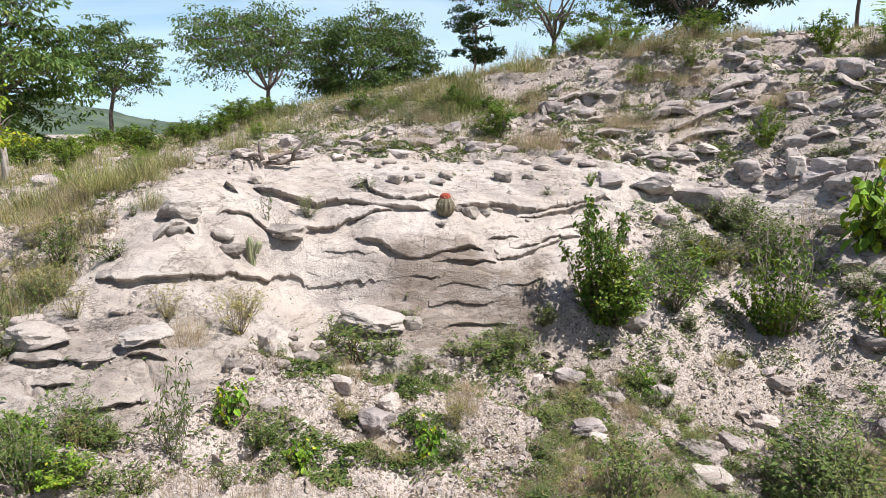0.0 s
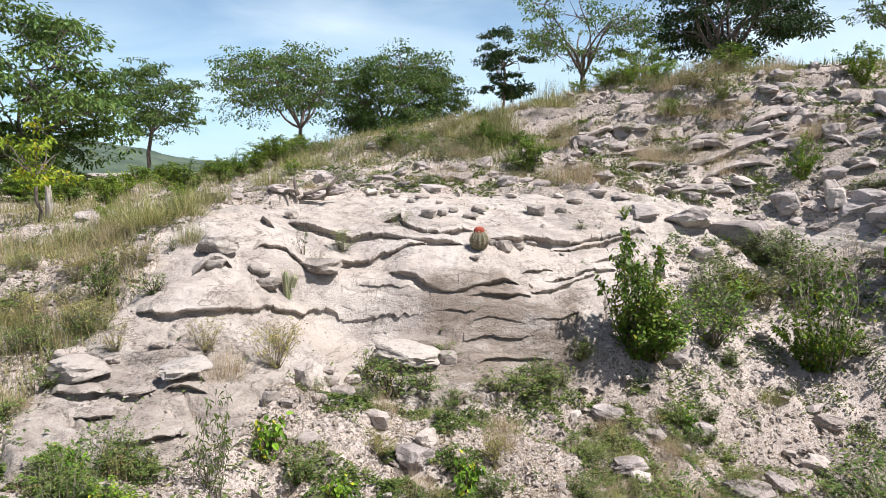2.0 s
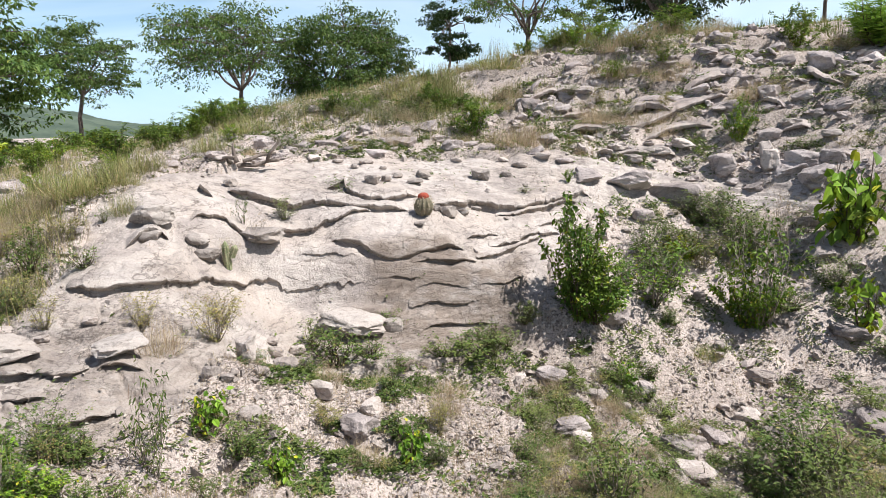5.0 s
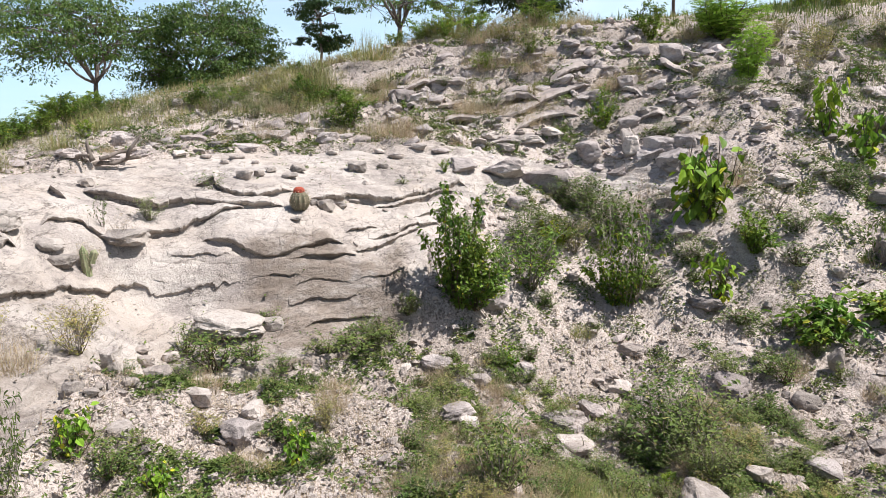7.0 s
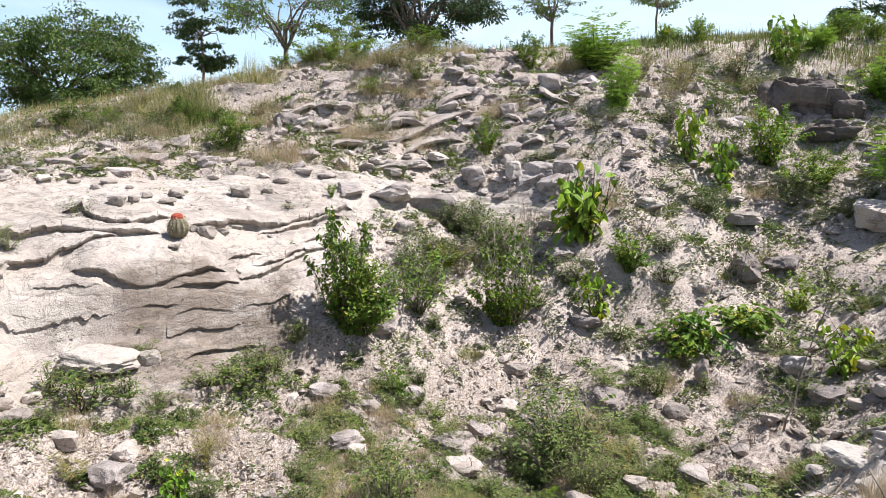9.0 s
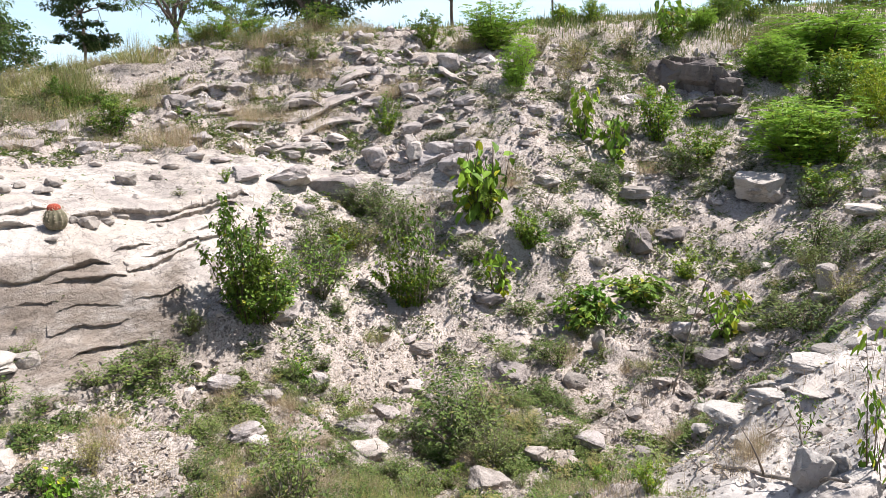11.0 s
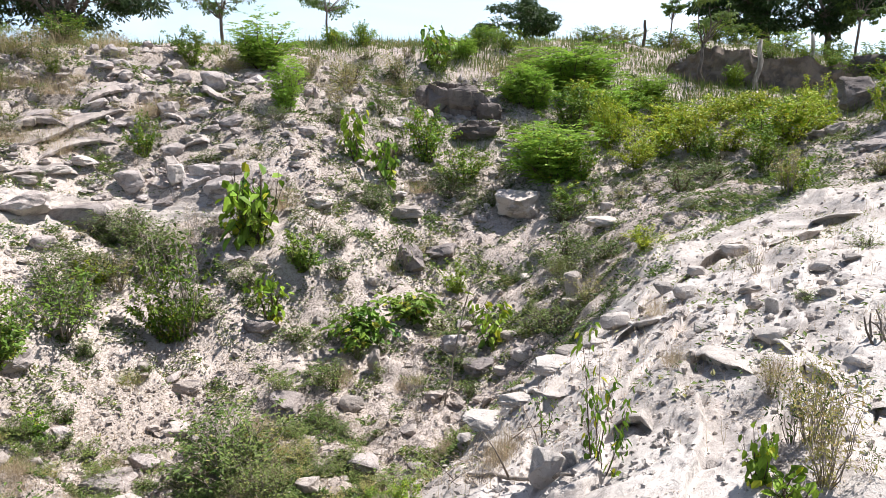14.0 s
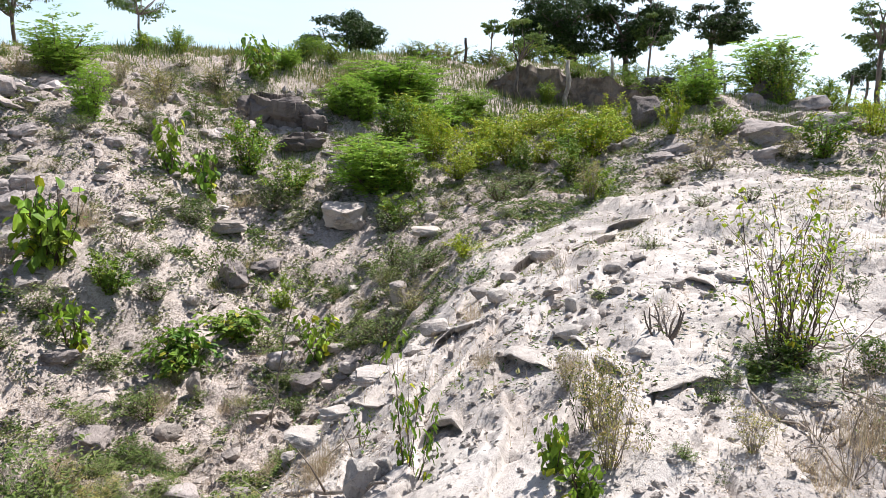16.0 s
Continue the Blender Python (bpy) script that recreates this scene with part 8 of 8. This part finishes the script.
blades("skyline_grass", 36000, 66, lambda x, y: smooth(18.5, 21, np.hypot(x, y)) * smooth(10, 16, np.degrees(np.arctan2(x, y))) * (0.15 + 0.85 * smooth(-0.5, 0.2, fbm(x * 0.5, y * 0.5, 3, 85))), LEAF_HERB, 0.30, "green grass and weeds along the skyline", 10, 98, 18.0, 36.0, 0.015)


def bank_tufts(x, y):
    return bank_share(x, y) * smooth(0.05, 0.5, fbm(x * 0.9, y * 0.9, 3, 86) + 0.05 + 0.35 * smooth(6, 9, np.hypot(x, y))) * smooth(-0.1, 0.4, fbm(x * 4, y * 4, 2, 87))


def gully_floor(x, y):
    """Damp ground along the gully at the foot of the bank, where herbs grow thick."""
    r, b = np.hypot(x, y), np.degrees(np.arctan2(x, y))
    edge = bank_edge(r)
    return smooth(edge - 9, edge - 4, b) * smooth(edge + 3, edge, b) * smooth(-0.4, 0.3, fbm(x * 1.5, y * 1.5, 3, 89)) * smooth(5.2, 6.5, r)


flat_leaves("gully_herbs", 34000, 60, gully_floor, LEAF_HERB, 0.045, 0.42, 0.9, "thick green herbs along the gully floor", "herbs", 35, 80, 5.0, 13, 0.02)
flat_leaves("bank_herbs", 22000, 57, bank_tufts, LEAF_HERB, 0.022, 0.40, 0.8, "sparse small herbs in the joints of the bare bank", "herbs", 45, 98, 2.7, 13)
flat_leaves("bank_litter", 12000, 58, lambda x, y: bank_share(x, y) * smooth(-0.2, 0.5, fbm(x * 1.4, y * 1.4, 3, 88)), LITTER, 0.018, 0.35, 0.15, "dry leaf bits lying on the pale bank", "litter", 45, 98, 2.7, 12)
blades("bank_grass", 12000, 59, bank_tufts, STRAW, 0.10, "thin dry grass in the joints of the bank", 45, 98, 2.7, 13, 0.0035)
flat_leaves("slope_weeds", 40000, 61, lambda x, y: smooth(-0.1, 0.5, fbm(x * 0.8, y * 0.8, 3, 90)) * smooth(-0.2, 0.3, fbm(x * 3, y * 3, 2, 94)) * (1 - outcrop_share(x, y)) * (1 - bank_share(x, y)), LEAF_HERB, 0.06, 0.35, 1.0, "scattered dull green weeds on the upper slope", "weeds", 6, 64, 10.5, 24, 0.02)
blades("valley_grass", 9000, 48, lambda x, y: smooth(-0.4, 0.4, fbm(x * 0.3, y * 0.3, 3, 83)), GRASS, 0.45, "rough grass in the valley", near=22, far=60, wide=0.012)


def loose_stones():
    """Middling stones lying about the slope, each by itself."""
    rng, x, y, z = scatter(140, 49, -36, 92, 4.2, 18, lambda x, y: soil_only(x, y) + 0.25 * bank_share(x, y))
    for k in range(len(x)):
        s = rng.uniform(0.05, 0.09) * rng.uniform(1, 2.6) * (0.6 + 0.05 * math.hypot(x[k], y[k]))
        kind = "pale" if bank_share(x[k : k + 1], y[k : k + 1])[0] > 0.5 else ("rubble", "rubble", "boulder")[k % 3]
        stone(x[k], y[k], s * rng.uniform(0.9, 1.6), s, s * rng.uniform(0.5, 0.9), kind, k, rng.uniform(0, 360), rng.uniform(-12, 12), 0.2)


loose_stones()


def stray_plants():
    """Small weeds, herbs and low bushes that dot the dry slope, each by itself."""
    rng, x, y, z = scatter(260, 50, -35, 75, 4.3, 15, lambda x, y: herb_patches(x, y) ** 0.5 * (1 - bank_share(x, y)))
    for k in range(len(x)):
        kind = ("herb", "fine", "olive", "herb", "fine", "weed", "dry", "herb", "straw", "grass")[k % 10]
        s = rng.uniform(0.16, 0.34) * (1.5 if kind == "fine" else 1.0)
        plant(kind, float(x[k]), float(y[k]), s * rng.uniform(0.9, 1.5), s * rng.uniform(0.5, 0.9), k)


stray_plants()


def near_plants():
    """Low weeds and half-dry bushes thick on the gully side below the shrubs."""
    rng, x, y, z = scatter(270, 55, 8, 44, 4.1, 7.4, lambda x, y: 0.3 + 0.7 * smooth(-0.3, 0.3, fbm(x * 1.2, y * 1.2, 2, 66)))
    for k in range(len(x)):
        kind = ("fine", "herb", "dry", "olive", "herb", "fine", "straw")[k % 7]
        s = rng.uniform(0.14, 0.30)
        plant(kind, float(x[k]), float(y[k]), s * rng.uniform(1.0, 1.7), s * rng.uniform(0.5, 0.9), k)


near_plants()


def side_slope_plants():
    """Half-dry bushes and tufts on the slope beside the outcrop."""
    rng, x, y, z = scatter(46, 63, -40, -24, 4.8, 10.5, lambda x, y: (1 - outcrop_share(x, y)) * smooth(-0.5, 0.2, fbm(x, y, 2, 75)))
    for k in range(len(x)):
        kind = ("olive", "straw", "herb", "grass", "dry", "olive", "fine")[k % 7]
        s = rng.uniform(0.22, 0.45)
        plant(kind, float(x[k]), float(y[k]), s * rng.uniform(0.9, 1.6), s * rng.uniform(0.5, 0.9), k)


side_slope_plants()


def crest_bushes():
    """Low half-green bushes in the grass along the crest."""
    rng, x, y, z = scatter(90, 56, -16, 30, 13.5, 19, lambda x, y: hill_grass(x, y))
    for k in range(len(x)):
        kind = ("olive", "fine", "herb", "olive", "leafy", "weed")[k % 6]
        s = rng.uniform(0.35, 0.8)
        plant(kind, float(x[k]), float(y[k]), s * rng.uniform(0.9, 1.5), s * rng.uniform(0.5, 0.85), k)


crest_bushes()


def valley_bushes():
    """A belt of low green bushes under the trees at the far side of the valley."""
    rng, x, y, z = scatter(34, 62, -36, -13, 17, 34, lambda x, y: 0.35 + 0.65 * smooth(-0.3, 0.2, fbm(x * 0.3, y * 0.3, 2, 68)))
    for k in range(len(x)):
        s = rng.uniform(0.7, 1.35)
        plant(("leafy", "leafy", "bright", "loose")[k % 4], float(x[k]), float(y[k]), s * rng.uniform(1.0, 1.5), s * rng.uniform(0.45, 0.7), k)


valley_bushes()


def crest_weeds():
    """Dry tufts and weeds growing between the blocks of the upper slope."""
    rng, x, y, z = scatter(150, 54, -4, 46, 12.2, 20, lambda x, y: smooth(-0.5, 0.2, fbm(x, y, 2, 65)))
    for k in range(len(x)):
        kind = ("straw", "olive", "dry", "dry", "weed", "straw", "dry", "olive")[k % 8]
        s = rng.uniform(0.3, 0.6)
        plant(kind, float(x[k]), float(y[k]), s * rng.uniform(0.9, 1.6), s * rng.uniform(0.5, 0.9), k)


crest_weeds()


# ---- far off ----
def far_hill():
    b = np.radians(np.linspace(-75, -6, 140))
    r = np.linspace(520, 900, 24)
    rr, bb = np.meshgrid(r, b, indexing="ij")
    x, y = rr * np.sin(bb), rr * np.cos(bb)
    deg = np.degrees(bb)
    top = 34 * smooth(-11, -30, deg) + 6 * fbm(deg * 0.12, rr * 0.0, 3, 91)
    z = top * np.sin(np.clip((rr - 520) / 300, 0, 1) * np.pi / 2) + 2.0 * fbm(x * 0.03, y * 0.03, 3, 92) + 1.2 * fbm(x * 0.12, y * 0.12, 2, 93) - 6
    n = len(b)
    i, j = np.meshgrid(np.arange(len(r) - 1), np.arange(n - 1), indexing="ij")
    f = np.stack([i * n + j, i * n + j + 1, (i + 1) * n + j + 1, (i + 1) * n + j], -1).reshape(-1, 4)
    me = mesh_from("distant_hill", np.stack([x, y, z], -1).reshape(-1, 3), f, FAR_HILL, True)
    tagged(new("distant_hill", me), "hazy wooded hill on the horizon", "hill", kind="structure")


far_hill()
